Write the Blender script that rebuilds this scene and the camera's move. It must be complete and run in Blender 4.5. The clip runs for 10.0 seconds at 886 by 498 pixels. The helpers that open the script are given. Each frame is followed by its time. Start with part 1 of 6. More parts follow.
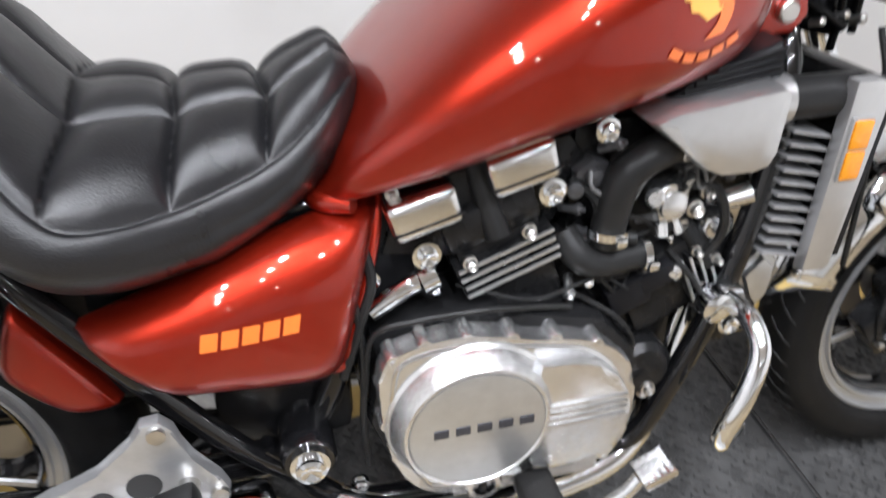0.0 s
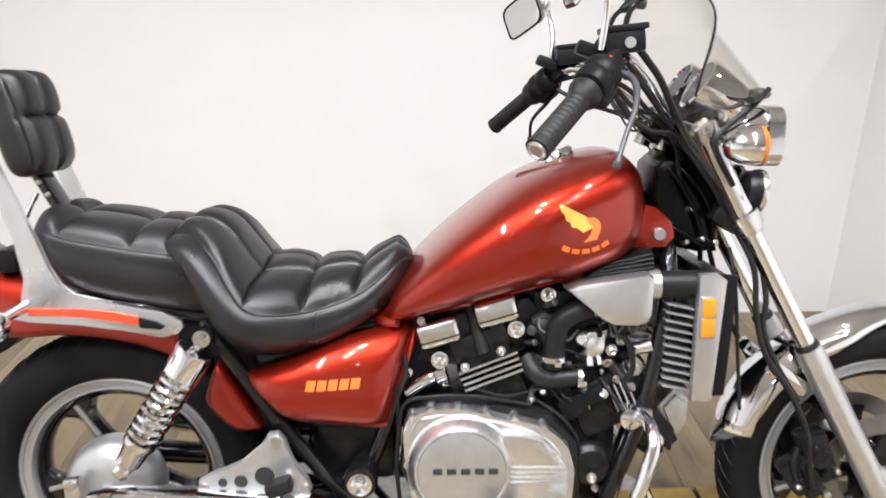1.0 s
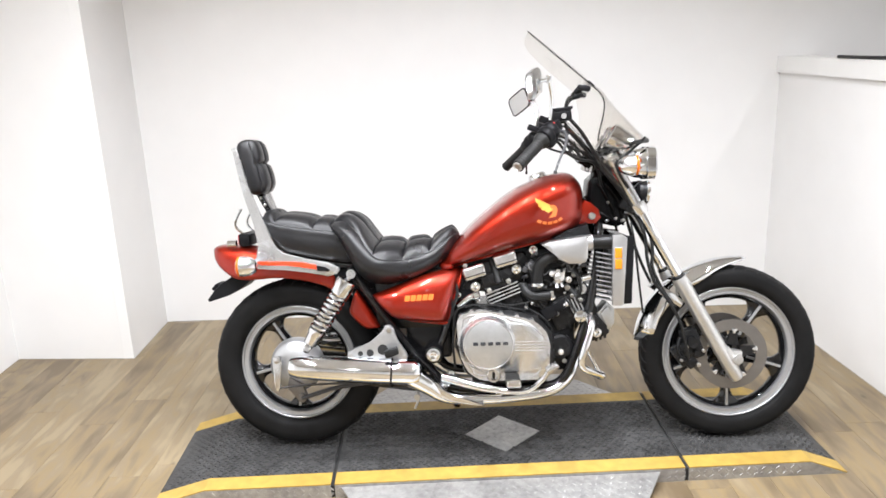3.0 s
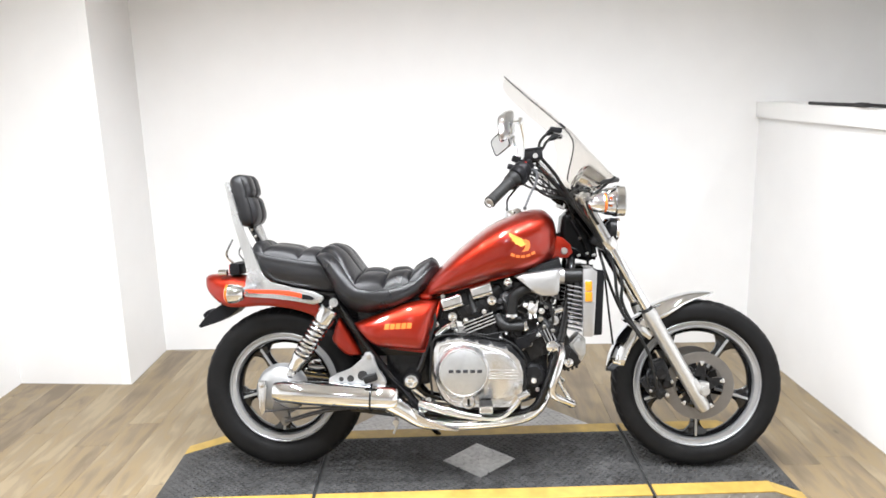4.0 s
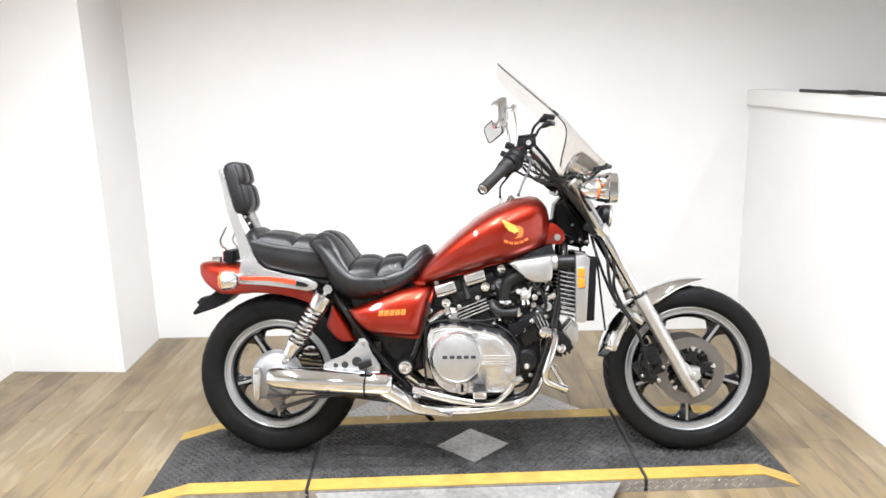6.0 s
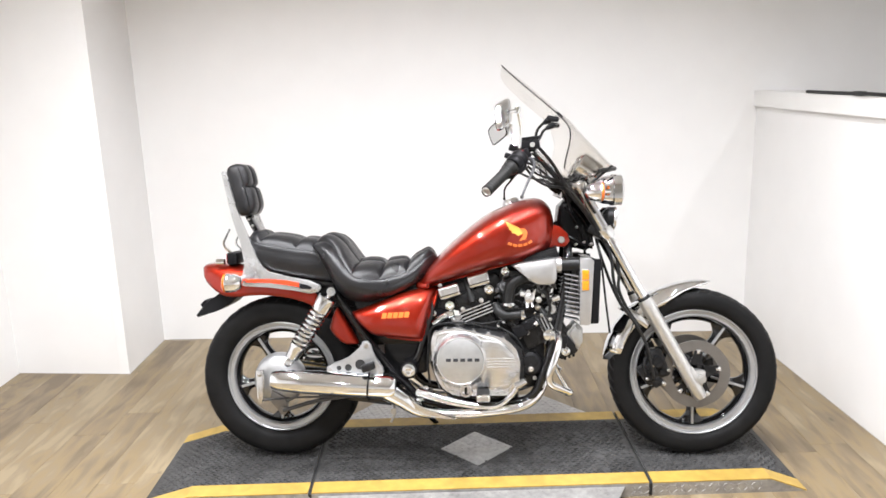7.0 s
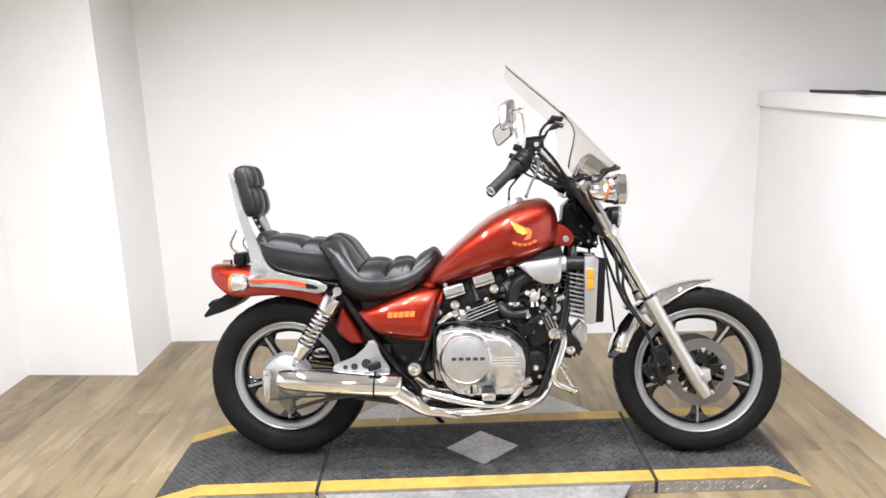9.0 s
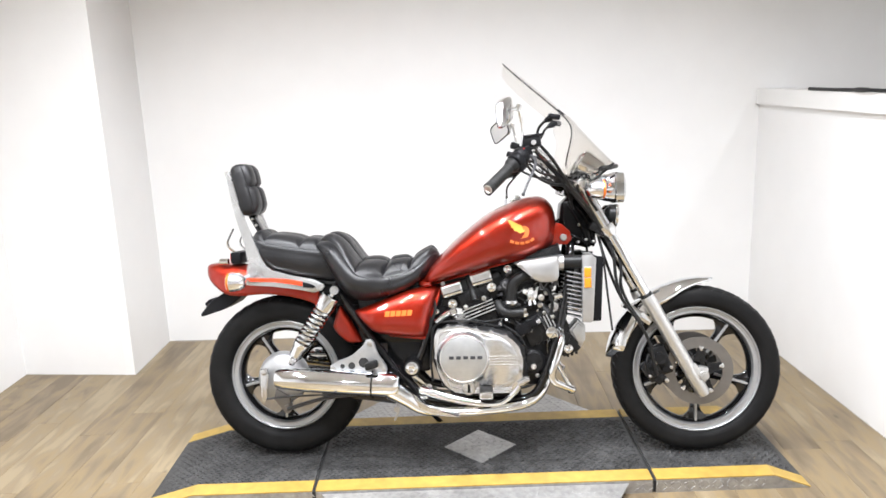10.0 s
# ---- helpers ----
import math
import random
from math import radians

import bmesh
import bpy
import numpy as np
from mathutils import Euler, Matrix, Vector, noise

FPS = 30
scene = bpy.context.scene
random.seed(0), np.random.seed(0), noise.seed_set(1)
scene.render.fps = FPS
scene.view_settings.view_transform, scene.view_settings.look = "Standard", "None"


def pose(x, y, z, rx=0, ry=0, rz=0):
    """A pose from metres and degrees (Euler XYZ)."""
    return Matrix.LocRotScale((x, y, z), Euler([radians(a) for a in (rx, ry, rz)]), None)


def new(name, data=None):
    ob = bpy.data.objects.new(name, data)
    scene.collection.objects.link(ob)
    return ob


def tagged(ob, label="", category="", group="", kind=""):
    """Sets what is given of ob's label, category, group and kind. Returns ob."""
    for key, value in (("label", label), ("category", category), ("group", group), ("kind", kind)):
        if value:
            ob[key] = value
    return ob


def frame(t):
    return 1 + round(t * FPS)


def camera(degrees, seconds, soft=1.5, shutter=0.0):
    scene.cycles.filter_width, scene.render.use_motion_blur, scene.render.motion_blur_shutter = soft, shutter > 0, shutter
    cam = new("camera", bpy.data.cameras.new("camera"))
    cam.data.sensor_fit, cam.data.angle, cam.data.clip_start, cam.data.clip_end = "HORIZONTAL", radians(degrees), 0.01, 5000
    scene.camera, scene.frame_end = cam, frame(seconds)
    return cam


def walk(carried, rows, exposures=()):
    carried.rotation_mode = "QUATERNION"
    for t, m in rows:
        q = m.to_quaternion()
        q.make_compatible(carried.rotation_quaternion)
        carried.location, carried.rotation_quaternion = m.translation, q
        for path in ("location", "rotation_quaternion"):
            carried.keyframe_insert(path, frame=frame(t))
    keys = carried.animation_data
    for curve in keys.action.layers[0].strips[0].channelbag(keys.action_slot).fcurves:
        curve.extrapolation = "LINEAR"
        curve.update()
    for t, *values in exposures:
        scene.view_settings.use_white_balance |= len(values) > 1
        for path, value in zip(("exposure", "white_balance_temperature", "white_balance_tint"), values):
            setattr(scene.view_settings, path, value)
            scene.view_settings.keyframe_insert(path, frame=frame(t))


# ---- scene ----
cam = camera(61.0, 10.0, soft=1.6, shutter=0.3)
PATH = [
    (0, pose(0.5091, -0.6542, 1.1807, 49.819, -2.87, -14.55)),
    (0.2, pose(0.55, -0.7929, 1.2031, 58.131, -1.146, -9.008)),
    (0.3, pose(0.5797, -0.8491, 1.2251, 60.193, -1.025, -6.063)),
    (0.5, pose(0.6331, -0.9637, 1.2813, 62.257, -0.11, -1.109)),
    (0.7, pose(0.6599, -1.089, 1.3159, 65.098, 1.462, 1.222)),
    (0.8, pose(0.6751, -1.1521, 1.3387, 66.796, 0.397, 0.137)),
    (1, pose(0.6717, -1.3264, 1.36, 68.787, 0.026, -0.723)),
    (1.2, pose(0.6615, -1.4628, 1.3932, 68.312, 0.849, -0.363)),
    (1.5, pose(0.6749, -1.7036, 1.4354, 72.478, 0.566, 0.766)),
    (2, pose(0.7448, -2.0704, 1.4896, 75.172, 0.666, 2.221)),
    (2.2, pose(0.7082, -2.2178, 1.4892, 75.924, 0.439, 2.244)),
    (2.5, pose(0.6677, -2.4013, 1.4754, 73.633, 1.335, 1.585)),
    (2.7, pose(0.6538, -2.507, 1.4848, 73.76, 1.967, 1.469)),
    (4, pose(0.8002, -2.7639, 1.4906, 77.578, 1.504, 2.777)),
    (4.5, pose(0.8065, -2.7751, 1.4915, 77.503, 1.571, 3.165)),
    (5, pose(0.7999, -2.7804, 1.4743, 76.808, 1.799, 2.054)),
    (5.5, pose(0.7897, -2.7826, 1.48, 76.718, 1.531, 1.93)),
    (7, pose(0.8038, -2.7668, 1.4877, 76.81, 1.553, 2.621)),
    (7.5, pose(0.8063, -2.7798, 1.4649, 77.581, 1.735, 2.711)),
    (8, pose(0.8019, -2.7744, 1.4854, 76.847, 1.626, 2.532)),
    (8.5, pose(0.8005, -2.7839, 1.4743, 76.915, 1.732, 2.738)),
    (9, pose(0.8061, -2.7885, 1.4762, 77.119, 1.885, 2.981)),
    (9.5, pose(0.8049, -2.7901, 1.4672, 77.17, 1.843, 2.778)),
    (10, pose(0.8163, -2.7807, 1.4716, 77.06, 1.965, 2.97)),
]
EXPOSURES = [(0.0, -0.36, 5850, 12), (0.5, -0.25, 5950, 12), (1.0, -0.16, 6050, 12), (1.5, -0.10, 6150, 12), (2.0, -0.07, 6150, 12), (2.5, -0.03, 6050, 12), (4.0, 0.2, 5950, 10),
             (5.5, 0.2, 5950, 10), (7.0, 0.08, 6050, 12), (8.0, 0.03, 6050, 12), (9.0, 0.05, 6000, 12), (10.0, 0.14, 5950, 11)]
walk(cam, PATH, EXPOSURES)

# ---- light: recessed ceiling lamps of the showroom, plus added fill ----
FLOOR = -0.055
CEIL = 2.75
world = bpy.data.worlds.new("world")
world.use_nodes = True
world.node_tree.nodes["Background"].inputs[0].default_value = (0.9, 0.85, 0.8, 1)
world.node_tree.nodes["Background"].inputs[1].default_value = 0.05
scene.world = world


def ceiling_and_fill_lamp(x, y, power, size=0.11, warm=(1.0, 0.975, 0.94), spread=148):
    d = bpy.data.lights.new("ceiling_and_fill_light", "AREA")
    d.shape, d.size, d.energy, d.color, d.spread = "DISK", size, power, warm, radians(spread)
    ob = new("ceiling_and_fill_light", d)
    ob.matrix_basis = pose(x, y, CEIL - 0.045)
    return ob


# Last three are added fill: two light the front wall, one beyond the partition.
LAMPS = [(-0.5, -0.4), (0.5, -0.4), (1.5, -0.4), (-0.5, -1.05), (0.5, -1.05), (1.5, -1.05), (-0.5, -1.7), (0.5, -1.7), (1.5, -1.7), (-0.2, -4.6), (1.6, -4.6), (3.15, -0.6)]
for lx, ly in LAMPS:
    ceiling_and_fill_lamp(lx, ly, 16 if lx > 3 else 22.5 if ly > -3 else 46)

# ---- materials ----
MATS = {}


def mat(name, base, rough=0.5, metal=0.0, vary=0.12, scale=40.0, bump=0.0, bump_scale=200.0, coat=0.0, coat_rough=0.04, rough_vary=0.1, spec=0.5):
    """A principled surface whose colour and gloss vary at two scales, with a fine relief."""
    m = bpy.data.materials.new(name)
    m.use_nodes = True
    nt = m.node_tree
    b = nt.nodes["Principled BSDF"]
    tc = nt.nodes.new("ShaderNodeTexCoord")

    def noise_at(s, detail=4.0):
        n = nt.nodes.new("ShaderNodeTexNoise")
        n.inputs["Scale"].default_value = s
        n.inputs["Detail"].default_value = detail
        nt.links.new(tc.outputs["Object"], n.inputs["Vector"])
        return n

    coarse, fine = noise_at(scale * 0.15), noise_at(scale)
    mixn = nt.nodes.new("ShaderNodeMath")
    mixn.operation = "ADD"
    nt.links.new(coarse.outputs["Fac"], mixn.inputs[0])
    nt.links.new(fine.outputs["Fac"], mixn.inputs[1])
    ramp = nt.nodes.new("ShaderNodeMapRange")
    ramp.inputs["From Min"].default_value, ramp.inputs["From Max"].default_value = 0.65, 1.35
    ramp.inputs["To Min"].default_value, ramp.inputs["To Max"].default_value = 1 - vary, 1 + vary
    nt.links.new(mixn.outputs[0], ramp.inputs["Value"])
    hsv = nt.nodes.new("ShaderNodeHueSaturation")
    hsv.inputs["Color"].default_value = (*base, 1)
    nt.links.new(ramp.outputs[0], hsv.inputs["Value"])
    nt.links.new(hsv.outputs[0], b.inputs["Base Color"])
    rr = nt.nodes.new("ShaderNodeMapRange")
    rr.inputs["From Min"].default_value, rr.inputs["From Max"].default_value = 0.3, 0.7
    rr.inputs["To Min"].default_value, rr.inputs["To Max"].default_value = max(0.02, rough * (1 - rough_vary)), min(1, rough * (1 + rough_vary))
    nt.links.new(coarse.outputs["Fac"], rr.inputs["Value"])
    nt.links.new(rr.outputs[0], b.inputs["Roughness"])
    b.inputs["Metallic"].default_value = metal
    b.inputs["Specular IOR Level"].default_value = spec
    b.inputs["Coat Weight"].default_value = coat
    b.inputs["Coat Roughness"].default_value = coat_rough
    if bump:
        n = noise_at(bump_scale, 3.0)
        bp = nt.nodes.new("ShaderNodeBump")
        bp.inputs["Strength"].default_value = bump
        bp.inputs["Distance"].default_value = 0.002
        nt.links.new(n.outputs["Fac"], bp.inputs["Height"])
        nt.links.new(bp.outputs[0], b.inputs["Normal"])
    MATS[name] = m
    return m


M_PAINT = mat("candy_red_paint", (0.290, 0.0165, 0.0052), 0.35, 0.82, 0.05, 60, 0, 0, coat=0.9, coat_rough=0.012, spec=0.2)
M_CHROME = mat("chrome", (0.80, 0.82, 0.845), 0.045, 1.0, 0.04, 30, 0.02, 60)
M_ALU = mat("polished_aluminium", (0.69, 0.695, 0.70), 0.20, 1.0, 0.08, 60, 0.08, 120)
M_CAST = mat("cast_aluminium", (0.70, 0.705, 0.71), 0.24, 0.95, 0.10, 80, 0.25, 400)
M_DISCCOVER = mat("dull_cover_alloy", (0.53, 0.54, 0.545), 0.34, 0.9, 0.08, 60, 0.05, 300)
M_BRUSH = mat("brushed_cover_alloy", (0.52, 0.522, 0.525), 0.30, 0.85, 0.05, 60, 0.05, 300)
M_FORK = mat("satin_fork_alloy", (0.55, 0.55, 0.54), 0.33, 0.85, 0.06, 60, 0.08, 200)
M_RIM = mat("machined_rim_alloy", (0.40, 0.405, 0.41), 0.42, 0.75, 0.06, 60, 0.06, 200)
M_DISC = mat("brake_disc_steel", (0.19, 0.18, 0.168), 0.40, 0.9, 0.12, 30, 0.1, 300)
M_BLACK = mat("black_gloss_paint", (0.005, 0.005, 0.0055), 0.12, 0.0, 0.2, 60, 0.03, 200, coat=0.6, coat_rough=0.025, spec=0.2)
M_MATT = mat("black_engine_paint", (0.009, 0.009, 0.0094), 0.27, 0.0, 0.30, 80, 0.22, 260, spec=0.24, rough_vary=0.35)
M_PLASTIC = mat("black_plastic", (0.008, 0.008, 0.009), 0.36, 0.0, 0.15, 100, 0.1, 500, spec=0.13)
M_RUBBER = mat("tyre_rubber", (0.0085, 0.0084, 0.0085), 0.56, 0.0, 0.25, 25, 0.25, 400, spec=0.10)
M_HOSE = mat("rubber_hose", (0.013, 0.013, 0.013), 0.36, 0.0, 0.2, 40, 0.1, 300, spec=0.2)
M_VINYL = mat("black_vinyl", (0.009, 0.009, 0.0100), 0.36, 0.0, 0.22, 60, 0.30, 420, spec=0.42, rough_vary=0.3)
M_SKIRT = mat("black_seat_skirt", (0.006, 0.006, 0.0065), 0.24, 0.0, 0.15, 60, 0.08, 400, spec=0.3)
M_GRIP = mat("grip_rubber", (0.010, 0.0098, 0.0095), 0.5, 0.0, 0.2, 60, 0.3, 300, spec=0.3)
M_ORANGE = mat("orange_lens", (0.66, 0.052, 0.012), 0.25, 0.0, 0.08, 120, 0.0, 0, coat=0.5)
M_AMBER = mat("amber_lens", (0.58, 0.215, 0.006), 0.22, 0.0, 0.20, 160, 0.0, 0, coat=0.5)
M_TURN = mat("indicator_lens", (0.62, 0.125, 0.004), 0.22, 0.0, 0.08, 120, 0.0, 0, coat=0.5)
M_REDLENS = mat("red_lens", (0.45, 0.02, 0.015), 0.2, 0.0, 0.05, 100, coat=0.5)
M_DECAL = mat("orange_decal", (0.74, 0.155, 0.02), 0.35, 0.0, 0.05, 80, coat=0.6)
M_DECALY = mat("yellow_decal", (0.80, 0.41, 0.065), 0.35, 0.0, 0.05, 80, coat=0.6)
M_DARKINK = mat("dark_engraving", (0.03, 0.03, 0.035), 0.5, 0.2, 0.05)
M_STEEL = mat("zinc_bolt_steel", (0.55, 0.54, 0.52), 0.3, 1.0, 0.08, 100)
M_WALL = mat("white_wall_paint", (0.80, 0.795, 0.785), 0.62, 0.0, 0.02, 6, 0.06, 250)
M_DIM = mat("unseen_front_wall_paint", (0.66, 0.655, 0.64), 0.7, 0.0, 0.05, 6)
M_CEIL = mat("ceiling_paint", (0.70, 0.685, 0.66), 0.8, 0.0, 0.03, 6)
M_TRIM = mat("white_trim_paint", (0.80, 0.795, 0.78), 0.45, 0.0, 0.02, 10)
M_MAT = mat("rubber_tread_mat", (0.036, 0.0355, 0.035), 0.62, 0.0, 0.7, 40, 0.4, 350)
M_YELLOW = mat("yellow_safety_paint", (0.37, 0.245, 0.050), 0.5, 0.0, 0.22, 25, 0.1, 200)
M_PLATE = mat("aluminium_tread_plate", (0.35, 0.345, 0.335), 0.36, 0.6, 0.32, 45, 0.12, 250)
M_SEAM = mat("dark_joint_and_shade", (0.012, 0.012, 0.012), 0.7)
M_FACE = mat("gauge_face", (0.03, 0.03, 0.03), 0.3)
M_REFL = mat("lamp_reflector", (0.85, 0.85, 0.84), 0.10, 1.0, 0.03)
M_SLAT = mat("grey_slat_paint", (0.30, 0.30, 0.305), 0.4, 0.6)
M_LEVER = mat("grey_lever_paint", (0.055, 0.055, 0.058), 0.4, 0.3)
M_JET = mat("jet_black_cover", (0.0025, 0.0025, 0.0027), 0.22, 0.0, 0.2, 60, 0.03, 200, spec=0.12)
M_RAIL = mat("polished_rail_alloy", (0.62, 0.63, 0.64), 0.26, 0.95, 0.06, 60, 0.05, 300)
M_HANGER = mat("satin_hanger_alloy", (0.46, 0.465, 0.47), 0.38, 0.8, 0.10, 70, 0.1, 300)
M_FOOT_GAP = mat("wall_foot_gap_shade", (0.36, 0.33, 0.28), 0.6)
M_GASKET = mat("grey_filler", (0.10, 0.10, 0.10), 0.5)


def glass(name, tint, rough=0.02, mixin=0.12):
    """Thin clear sheet: mostly lets light through, with a glossy skin."""
    m = bpy.data.materials.new(name)
    m.use_nodes = True
    nt = m.node_tree
    nt.nodes.clear()
    out = nt.nodes.new("ShaderNodeOutputMaterial")
    tr = nt.nodes.new("ShaderNodeBsdfTransparent")
    tr.inputs[0].default_value = (*tint, 1)
    gl = nt.nodes.new("ShaderNodeBsdfGlossy")
    gl.inputs["Roughness"].default_value = rough
    lw = nt.nodes.new("ShaderNodeLayerWeight")
    pw = nt.nodes.new("ShaderNodeMath")
    pw.operation = "POWER"
    pw.inputs[1].default_value = 5.0
    nt.links.new(lw.outputs["Facing"], pw.inputs[0])
    add = nt.nodes.new("ShaderNodeMath")
    add.operation = "MULTIPLY_ADD"
    add.inputs[1].default_value, add.inputs[2].default_value = 0.6, mixin * 0.25
    nt.links.new(pw.outputs[0], add.inputs[0])
    mix = nt.nodes.new("ShaderNodeMixShader")
    nt.links.new(add.outputs[0], mix.inputs[0])
    nt.links.new(tr.outputs[0], mix.inputs[1])
    nt.links.new(gl.outputs[0], mix.inputs[2])
    nt.links.new(mix.outputs[0], out.inputs[0])
    MATS[name] = m
    return m


M_SHIELD = glass("windscreen_acrylic", (0.972, 0.962, 0.945))
M_LENS = glass("clear_lens", (0.93, 0.93, 0.92), 0.03)
M_MIRROR = mat("mirror_glass", (0.85, 0.86, 0.86), 0.03, 1.0, 0.01)


def wood_mat():
    """Vinyl planks: each plank its own tone, with long grain along its length."""
    m = bpy.data.materials.new("oak_plank")
    m.use_nodes = True
    nt = m.node_tree
    b = nt.nodes["Principled BSDF"]
    tc = nt.nodes.new("ShaderNodeTexCoord")
    info = nt.nodes.new("ShaderNodeObjectInfo")
    shift = nt.nodes.new("ShaderNodeVectorMath")
    shift.operation = "MULTIPLY_ADD"
    nt.links.new(info.outputs["Random"], shift.inputs[0])
    shift.inputs[1].default_value = (31.0, 17.0, 9.0)
    nt.links.new(tc.outputs["Object"], shift.inputs[2])
    mp = nt.nodes.new("ShaderNodeMapping")
    mp.inputs["Scale"].default_value = (9, 1.3, 1)
    nt.links.new(shift.outputs[0], mp.inputs[0])
    n1 = nt.nodes.new("ShaderNodeTexNoise")
    n1.inputs["Scale"].default_value, n1.inputs["Detail"].default_value = 2.0, 6
    n1.inputs["Distortion"].default_value = 0.6
    nt.links.new(mp.outputs[0], n1.inputs["Vector"])
    n2 = nt.nodes.new("ShaderNodeTexNoise")
    n2.inputs["Scale"].default_value = 3.0
    nt.links.new(shift.outputs[0], n2.inputs["Vector"])
    r = nt.nodes.new("ShaderNodeValToRGB")
    r.color_ramp.elements[0].position, r.color_ramp.elements[0].color = 0.26, (0.124, 0.090, 0.050, 1)
    r.color_ramp.elements[1].position, r.color_ramp.elements[1].color = 0.80, (0.262, 0.206, 0.124, 1)
    for at_, col_ in ((0.42, (0.168, 0.127, 0.076, 1)), (0.56, (0.214, 0.158, 0.080, 1)), (0.66, (0.200, 0.155, 0.094, 1))):
        e = r.color_ramp.elements.new(at_)
        e.color = col_
    mx = nt.nodes.new("ShaderNodeMath")
    mx.operation = "MULTIPLY_ADD"
    mx.inputs[1].default_value, mx.inputs[2].default_value = 0.80, -0.54
    nt.links.new(n2.outputs["Fac"], mx.inputs[0])
    ad = nt.nodes.new("ShaderNodeMath")
    ad.operation = "MULTIPLY_ADD"
    ad.inputs[1].default_value = 1.12
    nt.links.new(n1.outputs["Fac"], ad.inputs[0])
    nt.links.new(mx.outputs[0], ad.inputs[2])
    ad2 = nt.nodes.new("ShaderNodeMath")
    ad2.operation = "MULTIPLY_ADD"
    ad2.inputs[1].default_value = 0.30
    nt.links.new(info.outputs["Random"], ad2.inputs[0])
    nt.links.new(ad.outputs[0], ad2.inputs[2])
    nt.links.new(ad2.outputs[0], r.inputs[0])
    # small dark knots, few and far between
    vo = nt.nodes.new("ShaderNodeTexVoronoi")
    vo.inputs["Scale"].default_value = 3.4
    mp2 = nt.nodes.new("ShaderNodeMapping")
    mp2.inputs["Scale"].default_value = (1.6, 0.8, 1)
    nt.links.new(shift.outputs[0], mp2.inputs[0])
    nt.links.new(mp2.outputs[0], vo.inputs["Vector"])
    kn = nt.nodes.new("ShaderNodeMapRange")
    kn.inputs["From Min"].default_value, kn.inputs["From Max"].default_value = 0.015, 0.075
    kn.inputs["To Min"].default_value, kn.inputs["To Max"].default_value = 0.45, 1.0
    nt.links.new(vo.outputs["Distance"], kn.inputs["Value"])
    hk = nt.nodes.new("ShaderNodeHueSaturation")
    nt.links.new(kn.outputs[0], hk.inputs["Value"])
    nt.links.new(r.outputs[0], hk.inputs["Color"])
    nt.links.new(hk.outputs[0], b.inputs["Base Color"])
    b.inputs["Roughness"].default_value = 0.40
    bp = nt.nodes.new("ShaderNodeBump")
    bp.inputs["Strength"].default_value, bp.inputs["Distance"].default_value = 0.15, 0.001
    nt.links.new(n1.outputs["Fac"], bp.inputs["Height"])
    nt.links.new(bp.outputs[0], b.inputs["Normal"])
    return m


M_WOOD = wood_mat()


# ---- mesh tools ----
def part(name, bm, material, parent=None, label="", smooth=40.0):
    """Links a bmesh as one mesh object under a thing or a part."""
    bmesh.ops.recalc_face_normals(bm, faces=bm.faces)
    me = bpy.data.meshes.new(name)
    bm.to_mesh(me)
    bm.free()
    if smooth:
        me.shade_smooth()
        me.set_sharp_from_angle(angle=radians(smooth))
    me.materials.append(material)
    ob = new(name, me)
    if parent:
        ob.parent = parent
    if label:
        tagged(ob, label)
    return ob


def thing(name, label, category, m=None, group=""):
    ob = new(name)
    ob.empty_display_size = 0.1
    if m is not None:
        ob.matrix_basis = m
    return tagged(ob, label, category, group)


def V(*a):
    return Vector(a)


def frame_of(d):
    """Two directions square to d."""
    d = d.normalized()
    a = Vector((0, 0, 1)) if abs(d.z) < 0.9 else Vector((0, 1, 0))
    u = d.cross(a).normalized()
    return u, d.cross(u).normalized()


def add_loops(bm, loops, closed=True, caps=True, ring=False):
    """Skins a row of equal point loops."""
    vs = [[bm.verts.new(p) for p in lp] for lp in loops]
    n = len(vs[0])
    rows = list(zip(vs, vs[1:])) + ([(vs[-1], vs[0])] if ring else [])
    for a, b in rows:
        for i in range(n if closed else n - 1):
            j = (i + 1) % n
            bm.faces.new((a[i], a[j], b[j], b[i]))
    if caps and closed and not ring:
        bm.faces.new(list(reversed(vs[0])))
        bm.faces.new(vs[-1])
    return bm


def spline(pts, k=6):
    """A smooth line through points, k steps to a span."""
    p = [Vector(q) for q in pts]
    if len(p) < 3:
        return p
    p = [2 * p[0] - p[1]] + p + [2 * p[-1] - p[-2]]
    out = []
    for i in range(1, len(p) - 2):
        a, b, c, d = p[i - 1 : i + 3]
        for s in range(k):
            t = s / k
            out.append(0.5 * (2 * b + (c - a) * t + (2 * a - 5 * b + 4 * c - d) * t * t + (3 * b - a - 3 * c + d) * t**3))
    return out + [p[-2]]


def tube(bm, pts, r, n=12, k=6, smooth=True):
    """A round tube along a line; r: a radius, or one for each point."""
    line = spline(pts, k) if smooth else [Vector(q) for q in pts]
    rs = r if isinstance(r, (list, tuple)) else [r] * len(pts)
    m = len(line) - 1
    loops, u = [], None
    for i, q in enumerate(line):
        d = (line[min(i + 1, m)] - line[max(i - 1, 0)]).normalized()
        if u is None:
            u, _ = frame_of(d)
        u = (u - d * u.dot(d)).normalized()
        w = d.cross(u)
        f = i / m * (len(rs) - 1)
        a = min(int(f), len(rs) - 2) if len(rs) > 1 else 0
        rad = rs[a] + (rs[min(a + 1, len(rs) - 1)] - rs[a]) * (f - a)
        loops.append([q + rad * (math.cos(t) * u + math.sin(t) * w) for t in (2 * math.pi * j / n for j in range(n))])
    return add_loops(bm, loops)


